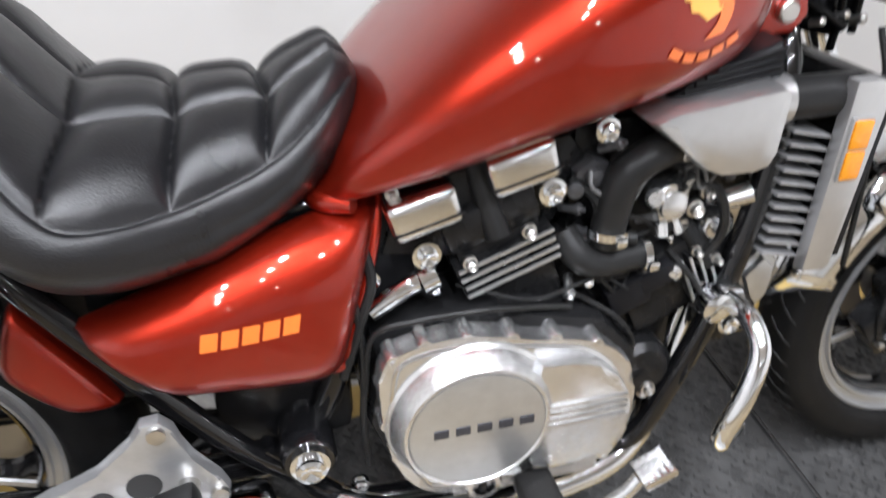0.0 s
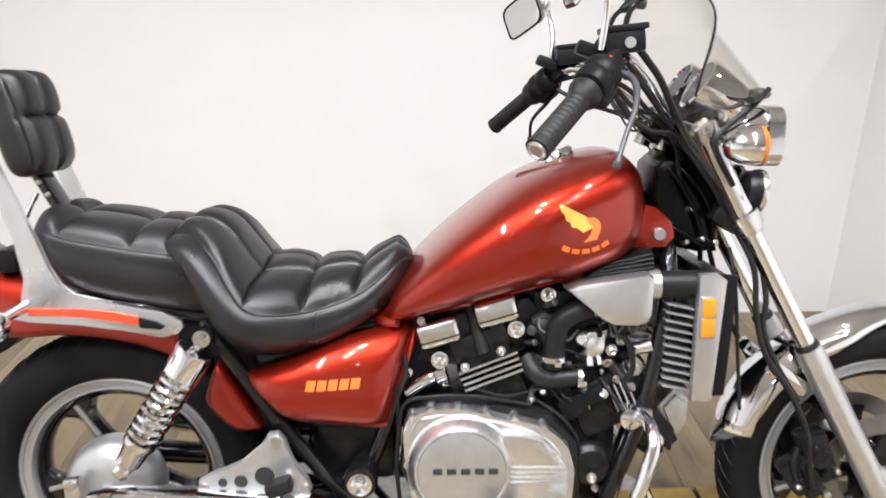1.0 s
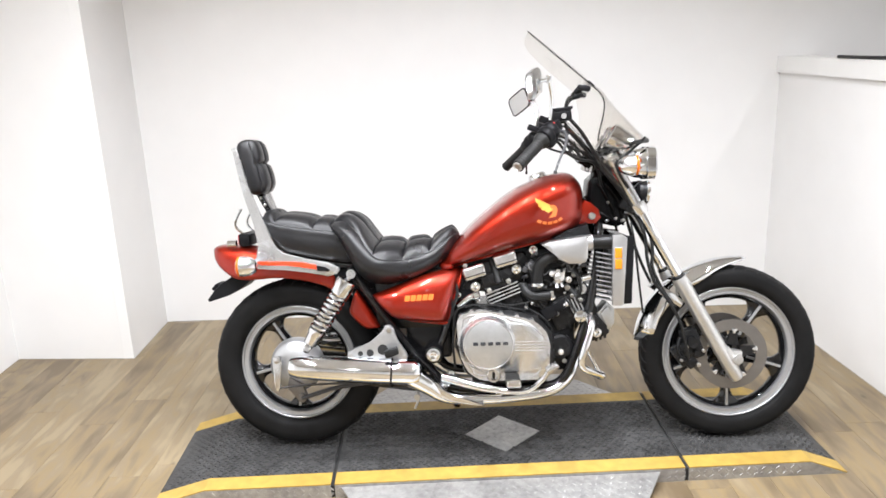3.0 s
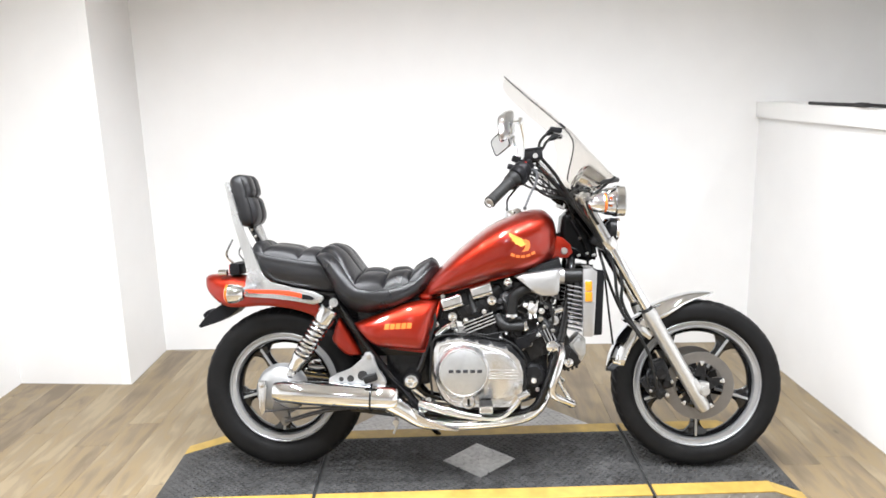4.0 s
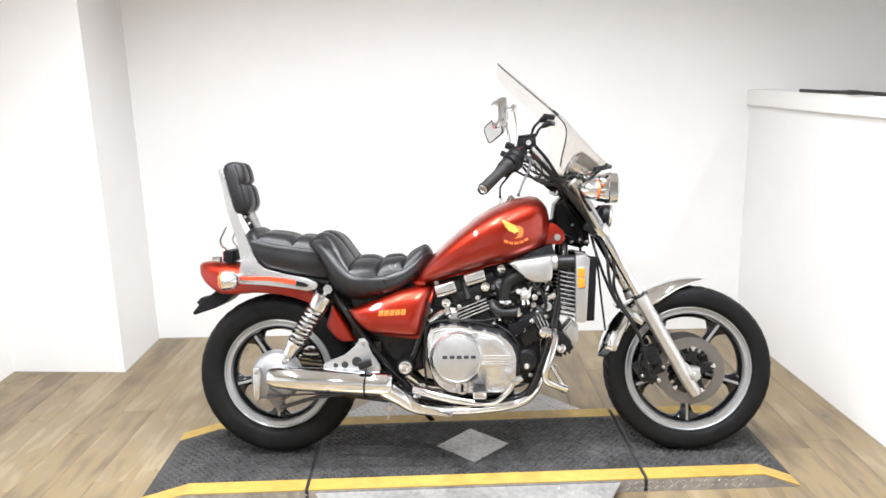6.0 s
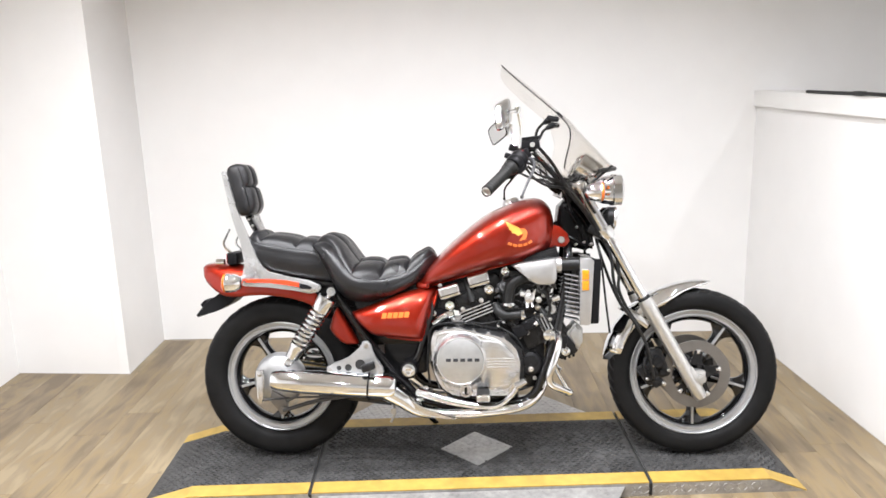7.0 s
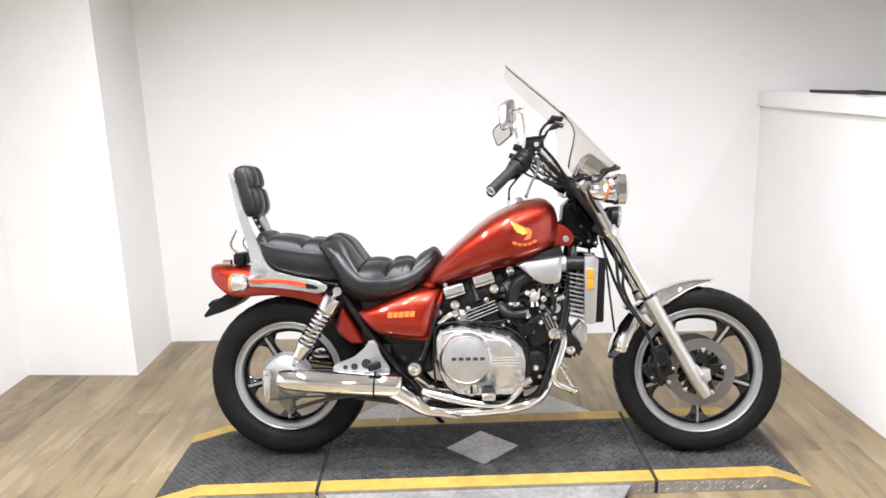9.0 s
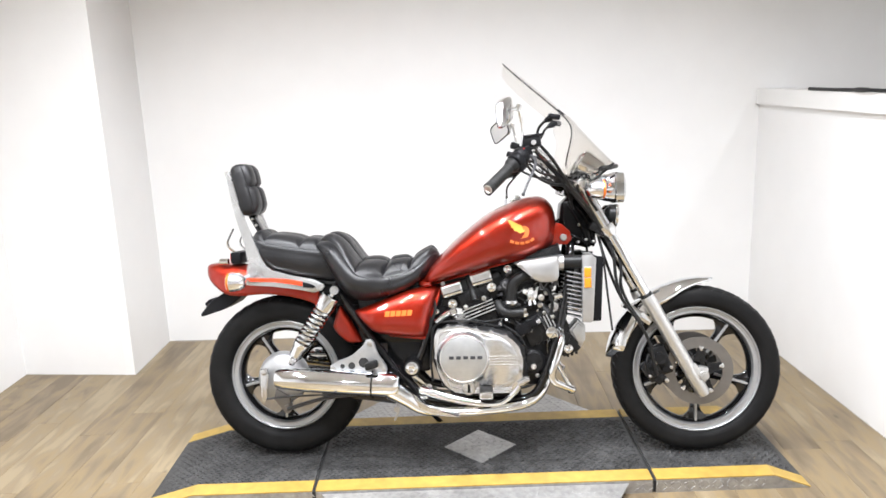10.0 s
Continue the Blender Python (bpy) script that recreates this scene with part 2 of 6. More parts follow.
def lathe(bm, c, axis, prof, n=48, closed=False):
    """Turns a profile of (radius, way along the axis) round the axis through c."""
    c, axis = Vector(c), Vector(axis).normalized()
    u, w = frame_of(axis)
    loops = [[c + axis * h + max(r, 1e-4) * (math.cos(t) * u + math.sin(t) * w) for t in (2 * math.pi * j / n for j in range(n))] for r, h in prof]
    return add_loops(bm, loops, caps=not closed, ring=closed)


def box(bm, c, s, bevel=0.0, m=None, seg=2):
    """A bevelled box of size s about c."""
    x, y, z = (v / 2 for v in s)
    made = [bm.verts.new(Vector(q)) for q in ((-x, -y, -z), (x, -y, -z), (x, y, -z), (-x, y, -z), (-x, -y, z), (x, -y, z), (x, y, z), (-x, y, z))]
    for f in ((0, 3, 2, 1), (4, 5, 6, 7), (0, 1, 5, 4), (1, 2, 6, 5), (2, 3, 7, 6), (3, 0, 4, 7)):
        bm.faces.new([made[i] for i in f])
    mm = Matrix.Translation(c) @ (m or Matrix())
    bmesh.ops.transform(bm, matrix=mm, verts=made)
    if bevel:
        es = list({e for v in made for e in v.link_edges})
        bmesh.ops.bevel(bm, geom=es, offset=bevel, segments=seg, affect="EDGES", profile=0.6)
    return bm


def plate(bm, pts, y0, y1, bevel=0.0, smooth_k=0, seg=2):
    """A flat outline in x and z, cut from y0 to y1."""
    line = [(q.x, q.z) for q in spline([(a, 0, b) for a, b in list(pts) + [pts[0]]], smooth_k)[:-1]] if smooth_k else list(pts)
    lo, hi = [bm.verts.new((a, y0, b)) for a, b in line], [bm.verts.new((a, y1, b)) for a, b in line]
    n = len(line)
    fs = [bm.faces.new(lo), bm.faces.new(list(reversed(hi)))]
    for i in range(n):
        j = (i + 1) % n
        bm.faces.new((lo[i], hi[i], hi[j], lo[j]))
    if bevel:
        es = [e for f in fs for e in f.edges]
        bmesh.ops.bevel(bm, geom=es, offset=bevel, segments=seg, affect="EDGES", profile=0.6)
    return bm


def panel(bm, top, low, bulge, thick=0.006, nu=24, nv=12, edge=0.012):
    """A domed sheet between two lines, bulging to the side (towards -y), with turned-in rims."""
    a, b = spline(top, 8), spline(low, 8)

    def at(line, t):
        f = t * (len(line) - 1)
        i = min(int(f), len(line) - 2)
        return line[i].lerp(line[i + 1], f - i)

    def rows(off, shrink):
        out = []
        for i in range(nu + 1):
            u = i / nu
            row = []
            for j in range(nv + 1):
                v = j / nv
                q = at(a, u).lerp(at(b, u), v)
                dome = (1 - abs(2 * u - 1) ** 4) ** 0.5 * (1 - abs(2 * v - 1) ** 3) ** 0.5
                q = q + Vector((0, -bulge * dome + off, 0))
                row.append(q)
            out.append(row)
        return out

    front, back = rows(0, 0), rows(thick, 0)
    vf = [[bm.verts.new(q) for q in r] for r in front]
    vb = [[bm.verts.new(q) for q in r] for r in back]
    for i in range(nu):
        for j in range(nv):
            bm.faces.new((vf[i][j], vf[i][j + 1], vf[i + 1][j + 1], vf[i + 1][j]))
            bm.faces.new((vb[i][j], vb[i + 1][j], vb[i + 1][j + 1], vb[i][j + 1]))
    for i in range(nu):
        bm.faces.new((vf[i][0], vf[i + 1][0], vb[i + 1][0], vb[i][0]))
        bm.faces.new((vf[i][nv], vb[i][nv], vb[i + 1][nv], vf[i + 1][nv]))
    for j in range(nv):
        bm.faces.new((vf[0][j], vb[0][j], vb[0][j + 1], vf[0][j + 1]))
        bm.faces.new((vf[nu][j], vf[nu][j + 1], vb[nu][j + 1], vb[nu][j]))
    return bm


def B():
    return bmesh.new()


def lerp_table(tab, x):
    """Smooth reading of rows (x, values...) at x."""
    xs = [r[0] for r in tab]
    x = min(max(x, xs[0]), xs[-1])
    i = max(0, min(len(tab) - 2, next((k for k in range(len(tab) - 1) if x <= xs[k + 1]), len(tab) - 2)))
    t = (x - xs[i]) / (xs[i + 1] - xs[i])

    def val(k, c):
        return tab[min(max(k, 0), len(tab) - 1)][c]

    out = []
    for c in range(1, len(tab[0])):
        h = xs[i + 1] - xs[i]
        m0 = (val(i + 1, c) - val(i - 1, c)) / max(1e-6, xs[min(i + 1, len(xs) - 1)] - xs[max(i - 1, 0)]) * h
        m1 = (val(i + 2, c) - val(i, c)) / max(1e-6, xs[min(i + 2, len(xs) - 1)] - xs[i]) * h
        t2, t3 = t * t, t**3
        out.append((2 * t3 - 3 * t2 + 1) * val(i, c) + (t3 - 2 * t2 + t) * m0 + (-2 * t3 + 3 * t2) * val(i + 1, c) + (t3 - t2) * m1)
    return out

# ---- the room ----
def wall(name, p, q, z0, z1, thick, label, side=1, m=None):
    """An upright wall from p to q in plan; thick goes to the left of that way."""
    bm = B()
    a, b = Vector((*p, 0)), Vector((*q, 0))
    n = Vector((-(b - a).y, (b - a).x, 0)).normalized() * thick * side
    loops = [[c + Vector((0, 0, z)) for c in (a, b, b + n, a + n)] for z in (z0, z1)]
    add_loops(bm, loops)
    return tagged(part(name, bm, m or M_WALL, smooth=0), label, "wall", kind="structure")


wall("wall_back", (-1.15, 1.497), (3.9, 1.585), FLOOR - 0.1, CEIL, 0.15, "smooth white painted back wall behind the motorcycle")
wall("wall_return", (-1.106, 0.9600), (-1.15, 1.7), FLOOR - 0.1, CEIL, 0.05, "short white return wall of the alcove")
wall("wall_jog", (-1.745, 0.985), (-1.13, 0.961), FLOOR - 0.1, CEIL, 0.15, "white painted wall beside the alcove")
wall("wall_left", (-1.745, 1.15), (-1.38, -6.5), FLOOR - 0.1, CEIL, 0.15, "white painted side wall", side=-1)
wall("wall_right", (2.345, 1.56), (2.96, -6.5), FLOOR - 0.1, 1.325, 0.12, "white half-height partition wall")
wall("wall_outer", (3.9, 1.75), (3.9, -6.5), FLOOR - 0.1, CEIL, 0.15, "pale wall beyond the partition")
# Out of view: added to close the room, its tone set for reflections.
wall("wall_front", (-1.6, -6.5), (4.05, -6.5), FLOOR - 0.1, CEIL, 0.15, "unseen plain wall added to close the showroom", side=-1, m=M_DIM)

bm = B()
box(bm, (1.15, -2.4, CEIL + 0.06), (6.4, 8.9, 0.12))
tagged(part("ceiling", bm, M_CEIL, smooth=0), "plain warm-toned ceiling", "ceiling", kind="structure")

# thin shadow gap along the foot of the walls, put in as a beige strip
for p, q, side in (((-1.106, 1.4965), (2.345, 1.5565), -1), ((-1.745, 0.9835), (-1.106, 0.9585), -1), ((-1.1045, 0.965), (-1.1345, 1.49), -1), ((2.3435, 1.55), (2.958, -6.4), -1)):
    bm = B()
    a, b = Vector((*p, 0)), Vector((*q, 0))
    n = Vector((-(b - a).y, (b - a).x, 0)).normalized() * 0.003 * side
    add_loops(bm, [[c + Vector((0, 0, z)) for c in (a, b, b + n, a + n)] for z in (FLOOR - 0.02, FLOOR + 0.003)])
    tagged(part("baseboard", bm, M_FOOT_GAP, smooth=0), "thin beige strip put in for the shadow gap at the wall's foot", "baseboard", kind="structure")

# ledge on the partition
bm = B()
ledge_a, ledge_b = Vector((2.315, 1.556, 0)), Vector((2.93, -6.5, 0))
loops = []
for c in (ledge_a, ledge_b):
    loops.append([c + Vector(v) for v in ((0.012, 0, 1.262), (0.012, 0, 1.345), (0.19, 0, 1.345), (0.19, 0, 1.327), (0.03, 0, 1.327), (0.028, 0, 1.262))])
add_loops(bm, loops)
tagged(part("trim_ledge", bm, M_TRIM, smooth=0), "white painted ledge capping the partition wall", "trim", kind="structure")

bm = B()
box(bm, (1.15, -2.4, FLOOR - 0.065), (6.4, 8.9, 0.12))
floor = tagged(part("floor", bm, M_WOOD, smooth=0), "light oak vinyl plank floor", "floor", kind="structure")

# ---- the low display platform ----
PLAT = pose(0.772, 0.022, 0, 0, 0, 3.4)
platform = thing("display_platform", "low black rubber-topped platform with yellow edges on the plank floor", "platform", PLAT)
HW = 0.298
XS = [(-1.265, FLOOR + 0.004), (-1.08, 0), (-0.637, 0), (-0.623, 0), (0.619, 0), (0.633, 0), (1.07, 0), (1.205, FLOOR + 0.004)]


def slab(xa, xb, y0, y1, lift, m, name, label="", thick=None):
    """One strip of the deck, following its sloping ends."""
    bm = B()
    cuts = sorted({xa, xb, *[x for x, _ in XS if xa < x < xb]})

    def top(x):
        for (x0, z0), (x1, z1) in zip(XS, XS[1:]):
            if x0 <= x <= x1:
                return z0 + (z1 - z0) * (x - x0) / (x1 - x0)
        return 0

    loops = []
    for x in cuts:
        z = top(x) + lift
        zl = FLOOR if thick is None else z - thick
        loops.append([Vector(v) for v in ((x, y0, zl), (x, y1, zl), (x, y1, z), (x, y0, z))])
    add_loops(bm, loops)
    return part(name, bm, m, platform, label, smooth=0)


for xa, xb in ((-1.265, -0.637), (-0.623, 0.619), (0.633, 1.205)):
    slab(xa, xb, -HW, HW, -0.004, M_PLATE, "deck", "aluminium tread plate deck section")
    slab(xa, xb, -HW, -HW + 0.075, 0.001, M_YELLOW, "edge_stripe", "yellow painted edge stripe", 0.004)
    slab(xa, xb, HW - 0.075, HW, 0.001, M_YELLOW, "edge_stripe", "yellow painted edge stripe", 0.004)
    slab(xa, xb, -HW + 0.0755, HW - 0.0755, 0.0005, M_MAT, "tread_mat", "black rubber tread mat", 0.004)
for s in (-1, 1):
    bm = B()
    out = 0.62
    lo, hi = (-0.60, 0.53), (-0.42, 0.34)
    add_loops(bm, [[Vector(v) for v in ((lo[0], s * (HW + 0.002), -0.012), (lo[1], s * (HW + 0.002), -0.012), (lo[1], s * (HW + 0.002), -0.02), (lo[0], s * (HW + 0.002), -0.02))],
                   [Vector(v) for v in ((hi[0], s * out, FLOOR + 0.004), (hi[1], s * out, FLOOR + 0.004), (hi[1], s * out, FLOOR), (hi[0], s * out, FLOOR))]])
    part("side_ramp", bm, M_PLATE, platform, "bright aluminium tread plate side ramp", smooth=0)
for sx in (-0.63, 0.626):
    bm = B()
    box(bm, (sx, 0, -0.03), (0.0136, 2 * HW - 0.006, 0.046))
    part("section_joint", bm, M_SEAM, platform, "dark joint between the deck sections", smooth=0)
bm = B()
add_loops(bm, [[Vector((0.145 * a, 0.140 * b, z)) for a, b in ((1, 0), (0, 1), (-1, 0), (0, -1))] for z in (0.0005, 0.004)])
part("diamond_plate", bm, M_PLATE, platform, "bare metal diamond plate let into the mat", smooth=0)

from mathutils.bvhtree import BVHTree

# ---- the motorcycle (built upright, leaning on its stand) ----
LEAN_DEG = 9.5
bike = thing("motorcycle", "candy red cruiser motorcycle leaning on its side stand", "motorcycle", pose(0, 0, -0.004, -LEAN_DEG))
RX, RZ, FX, FZ = 0.0, 0.325, 1.623, 0.328


def at_y(bm, m):
    bmesh.ops.transform(bm, matrix=m, verts=bm.verts)
    return bm


# wheels
def tyre_mesh(c, R, rim_r, hw):
    bm = B()
    prof = []
    n = 40
    rc = (R + rim_r) / 2
    for i in range(n):
        t = 2 * math.pi * i / n
        ct, st = math.cos(t), math.sin(t)
        r = rc + (R - rim_r) / 2 * (abs(ct) ** 0.85) * (1 if ct > 0 else -1)
        h = hw * (abs(st) ** 0.75) * (1 if st > 0 else -1)
        if abs(st) > 0.78 and i % 2 == 0:
            h += 0.0018 * (1 if st > 0 else -1)
        if ct > 0.72 and abs(st) > 0.05 and i % 2:
            r -= 0.0025
        prof.append((r, h))
    return lathe(bm, c, (0, 1, 0), prof, 96, closed=True)


def wheel(name, c, R, rim_r, thw, rhw, start, spokes, label):
    c = Vector(c)
    bm = B()
    i = rim_r - 0.028
    half = [(rim_r - 0.020, 0.0), (rim_r - 0.012, rhw - 0.014), (rim_r + 0.002, rhw - 0.006), (rim_r + 0.001, rhw), (rim_r - 0.003, rhw + 0.002), (rim_r - 0.006, rhw), (rim_r - 0.008, rhw - 0.007),
            (rim_r - 0.018, rhw - 0.009), (rim_r - 0.020, rhw - 0.003), (rim_r - 0.024, rhw - 0.003), (i - 0.001, rhw - 0.012), (i - 0.004, 0.0)]
    prof = [(r, -h) for r, h in half[1:-1]] + [half[-1]] + list(reversed(half[1:-1])) + [half[0]]
    lathe(bm, c, (0, 1, 0), prof, 96, closed=True)
    rim = part(name, bm, M_RIM, bike, label, smooth=25)
    part("tyre", tyre_mesh(c, R, rim_r - 0.006, thw), M_RUBBER, rim, "black rubber tyre", smooth=50)
    bm = B()
    r2 = i - 0.001
    lathe(bm, c, (0, 1, 0), [(r2 - 0.004, -rhw + 0.013), (r2 - 0.012, -rhw + 0.02), (r2 - 0.016, 0), (r2 - 0.012, rhw - 0.02), (r2 - 0.004, rhw - 0.013)], 96)
    for f in [f for f in bm.faces if len(f.verts) > 4]:
        bm.faces.remove(f)
    part("rim_barrel", bm, M_BLACK, rim, "black painted inner rim")
    bm = B()
    lathe(bm, c, (0, 1, 0), [(0.02, -0.05), (0.045, -0.05), (0.052, -0.03), (0.048, 0), (0.052, 0.03), (0.045, 0.05), (0.02, 0.05)], 40)
    part("hub", bm, M_BLACK, rim, "black wheel hub")
    for k in range(spokes):
        a = radians(start + 360 / spokes * k)
        d, e = Vector((math.cos(a), 0, math.sin(a))), Vector((-math.sin(a), 0, math.cos(a)))
        bm = B()
        loops = []
        for s in range(15):
            t = s / 14
            r = 0.04 + (i - 0.012 - 0.04) * t
            w = 0.016 + 0.011 * (1 - t) ** 2 + 0.050 * max(0, (t - 0.62) / 0.38) ** 2.6
            h = 0.017
            q = c + d * r
            loops.append([q + e * a2 * w + Vector((0, b2 * h, 0)) for a2, b2 in ((-1, -0.35), (-0.45, -1), (0.45, -1), (1, -0.35), (1, 0.35), (0.45, 1), (-0.45, 1), (-1, 0.35))])
        add_loops(bm, loops)
        sp = part("spoke", bm, M_BLACK, rim, "black cast spoke with a bare metal ridge")
        bm = B()
        loops = []
        for s in range(9):
            t = s / 8
            q = c + d * (0.075 + (i - 0.006 - 0.075) * t)
            w = 0.0058
            loops.append([q + e * a2 * w + Vector((0, b2, 0)) for a2, b2 in ((-1, -0.0165), (-0.6, -0.021), (0.6, -0.021), (1, -0.0165))])
        add_loops(bm, loops)
        part("spoke_ridge", bm, M_RIM, rim, "machined bare alloy ridge")
    return rim


wr = wheel("rear_wheel", (RX, 0, RZ), 0.3205, 0.219, 0.068, 0.043, -93, 5, "five-spoke cast alloy rear wheel")
wf = wheel("front_wheel", (FX, 0, FZ), 0.3245, 0.245, 0.054, 0.036, -90, 5, "five-spoke cast alloy front wheel")

# tread grooves: slanting dark strips stand in for shaded cuts, crown to each shoulder
def tread(c, R, rim_r, hw, n, wheel_ob):
    bm = B()
    c = Vector(c)
    for k in range(n):
        for s in (-1, 1):
            a0 = 2 * math.pi * (k + (0.5 if s > 0 else 0)) / n
            pts = []
            for q in range(5):
                t = q / 4
                y = s * hw * (0.10 + 0.74 * t)
                st = (0.10 + 0.74 * t) ** (1 / 0.75)
                r = (R + rim_r) / 2 + (R - rim_r) / 2 * math.sqrt(1 - st * st) ** 0.85 + 0.0011
                a = a0 + 0.11 * t
                pts.append([c + Vector((rr * math.cos(a + da), y, rr * math.sin(a + da))) for rr, da in ((r, -0.007), (r, 0.007), (r - 0.006, 0.007), (r - 0.006, -0.007))])
            add_loops(bm, pts)
    tagged(part("tread_groove_shade", bm, M_SEAM, wheel_ob, "dark strips standing in for the shaded tread grooves", smooth=0), kind="stuff")


tread((RX, 0, RZ), 0.3205, 0.213, 0.068, 42, wr)
tread((FX, 0, FZ), 0.3245, 0.239, 0.054, 44, wf)

# front brake discs
for s in (-1, 1):
    bm = B()
    y = s * 0.064
    lathe(bm, (FX, y, FZ), (0, 1, 0), [(0.131, -0.0025), (0.131, 0.0025), (0.090, 0.0025), (0.090, -0.0025)], 72, closed=True)
    disc = part("brake_disc", bm, M_DISC, wf, "brown-grey steel brake disc", smooth=30)
    for k in range(5):
        a = radians(-60 + 72 * k)
        d, e = Vector((math.cos(a), 0, math.sin(a))), Vector((-math.sin(a), 0, math.cos(a)))
        bm = B()
        c0 = Vector((FX, y - s * 0.004, FZ))
        loops = [[c0 + d * r + e * w * u + Vector((0, v, 0)) for u, v in ((-1, -0.005), (1, -0.005), (1, 0.005), (-1, 0.005))] for r, w in ((0.035, 0.026), (0.06, 0.016), (0.080, 0.013), (0.104, 0.014))]
        add_loops(bm, loops)
        part("disc_carrier", bm, M_MATT, wf, "black cast disc carrier arm")
        bm = B()
        plate(bm, [(-0.010, -0.006), (-0.004, 0.012), (0.004, 0.012), (0.010, -0.006)], -0.004, 0.004, 0.002)
        lathe(bm, (0, 0, 0), (0, 1, 0), [(0.006, -0.008), (0.006, 0.008)], 10)
        at_y(bm, Matrix.Translation(c0 + d * 0.090 + Vector((0, s * 0.006, 0))) @ Matrix.Rotation(-a - math.pi / 2, 4, "Y"))
        part("carrier_tab", bm, M_CAST, wf, "bright alloy carrier tab")
    # caliper
    bm = B()
    box(bm, (1.475, s * 0.070, 0.375), (0.062, 0.055, 0.115), 0.012, Matrix.Rotation(radians(-20), 4, "Y"))
    box(bm, (1.440, s * 0.075, 0.335), (0.06, 0.045, 0.08), 0.010, Matrix.Rotation(radians(-35), 4, "Y"))
    box(bm, (1.470, s * 0.078, 0.305), (0.045, 0.045, 0.035), 0.010, Matrix.Rotation(radians(-45), 4, "Y"))
    box(bm, (1.452, s * 0.092, 0.350), (0.03, 0.03, 0.05), 0.008, Matrix.Rotation(radians(-28), 4, "Y"))
    for kz in (0.325, 0.362, 0.398):
        lathe(bm, (1.440 + 0.35 * (kz - 0.325), s * 0.098, kz), (0, s, 0), [(0.013, -0.02), (0.013, 0.004), (0.010, 0.008), (0.006, 0.008), (0.005, 0.004), (0.0, 0.004)], 16)
    tube(bm, [(1.428, s * 0.09, 0.40), (1.418, s * 0.098, 0.365), (1.430, s * 0.098, 0.325)], 0.007, 10)
    lathe(bm, (1.468, s * 0.105, 0.385), (0, 1, 0), [(0.02, -0.012), (0.022, 0.0), (0.02, 0.012)], 20)
    lathe(bm, (1.485, s * 0.100, 0.345), (0, 1, 0), [(0.010, -0.012), (0.010, 0.012)], 12)
    cal = part("brake_caliper", bm, M_MATT, bike, "black front brake caliper")
    for cx, cz, cr in ((1.452, 0.372, 0.007), (1.430, 0.318, 0.006), (1.492, 0.300, 0.008), (1.510, 0.352, 0.006)):
        bm = B()
        lathe(bm, (cx, s * 0.102, cz), (0, s, 0), [(cr, -0.012), (cr, 0.006), (cr * 0.6, 0.008), (0.0, 0.008)], 12)
        part("caliper_bolt", bm, M_STEEL, cal, "bright caliper bolt")

# forks
FT, FB = Vector((1.262, 0, 0.905)), Vector((1.633, 0, 0.245))
FD = (FB - FT).normalized()


def on_fork(z, off=0.0):
    """The point of the fork line at height z, shifted forward."""
    t = (FT.z - z) / (FT.z - FB.z)
    q = FT.lerp(FB, t)
    return q + Vector((-FD.z, 0, FD.x)) * -off


for s in (-1, 1):
    y = Vector((0, s * 0.104, 0))
    bm = B()
    tube(bm, [on_fork(1.055) + y, on_fork(0.60) + y], 0.0195, 20, smooth=False)
    part("fork_tube", bm, M_CHROME, bike, "chromed fork stanchion")
    bm = B()
    tube(bm, [on_fork(0.625) + y, on_fork(0.612) + y, on_fork(0.605) + y, on_fork(0.57) + y, on_fork(0.42) + y, on_fork(0.31) + y, on_fork(0.262) + y, on_fork(0.245) + y],
         [0.025, 0.0275, 0.0285, 0.0275, 0.026, 0.0265, 0.025, 0.020], 24, smooth=False)
    sl = part("fork_slider", bm, M_FORK, bike, "satin alloy fork slider")
    bm = B()
    box(bm, on_fork(0.330, -0.006) + y * 1.02, (0.050, 0.044, 0.062), 0.012, Matrix.Rotation(radians(-30), 4, "Y"))
    plate(bm, [(1.590, 0.346), (1.618, 0.356), (1.645, 0.350), (1.645, 0.322), (1.634, 0.296), (1.612, 0.290), (1.600, 0.305)], s * 0.085, s * 0.122, 0.006)
    lathe(bm, (FX + 0.004, s * 0.126, FZ - 0.005), (0, 1, 0), [(0.012, -0.012), (0.012, 0.012)], 6)
    lathe(bm, (FX + 0.004, s * 0.123, FZ - 0.005), (0, 1, 0), [(0.017, -0.01), (0.017, 0.008)], 20)
    part("axle_clamp", bm, M_FORK, sl, "cast axle clamp")
    bm = B()
    tube(bm, [on_fork(0.636) + y, on_fork(0.632) + y, on_fork(0.622) + y], [0.0205, 0.0235, 0.0245], 20, smooth=False)
    part("dust_seal", bm, M_HOSE, sl, "black rubber dust seal")
    # shrouded upper fork with clamps
    bm = B()
    tube(bm, [on_fork(1.065) + y, on_fork(0.97) + y, on_fork(0.90) + y], [0.0225, 0.0225, 0.0225], 20, smooth=False)
    part("fork_cover", bm, M_CHROME, bike, "chromed upper fork cover")
    bm = B()
    tube(bm, [on_fork(0.898) + y, on_fork(0.872) + y, on_fork(0.86) + y], [0.03, 0.031, 0.024], 20, smooth=False)
    part("fork_clamp", bm, M_ALU, bike, "bright lower fork clamp")
bm = B()
box(bm, on_fork(0.885, 0.0) + Vector((-0.03, 0, 0)), (0.075, 0.23, 0.04), 0.012, Matrix.Rotation(radians(29), 4, "Y"))
part("lower_fork_yoke", bm, M_MATT, bike, "black lower fork yoke")
bm = B()
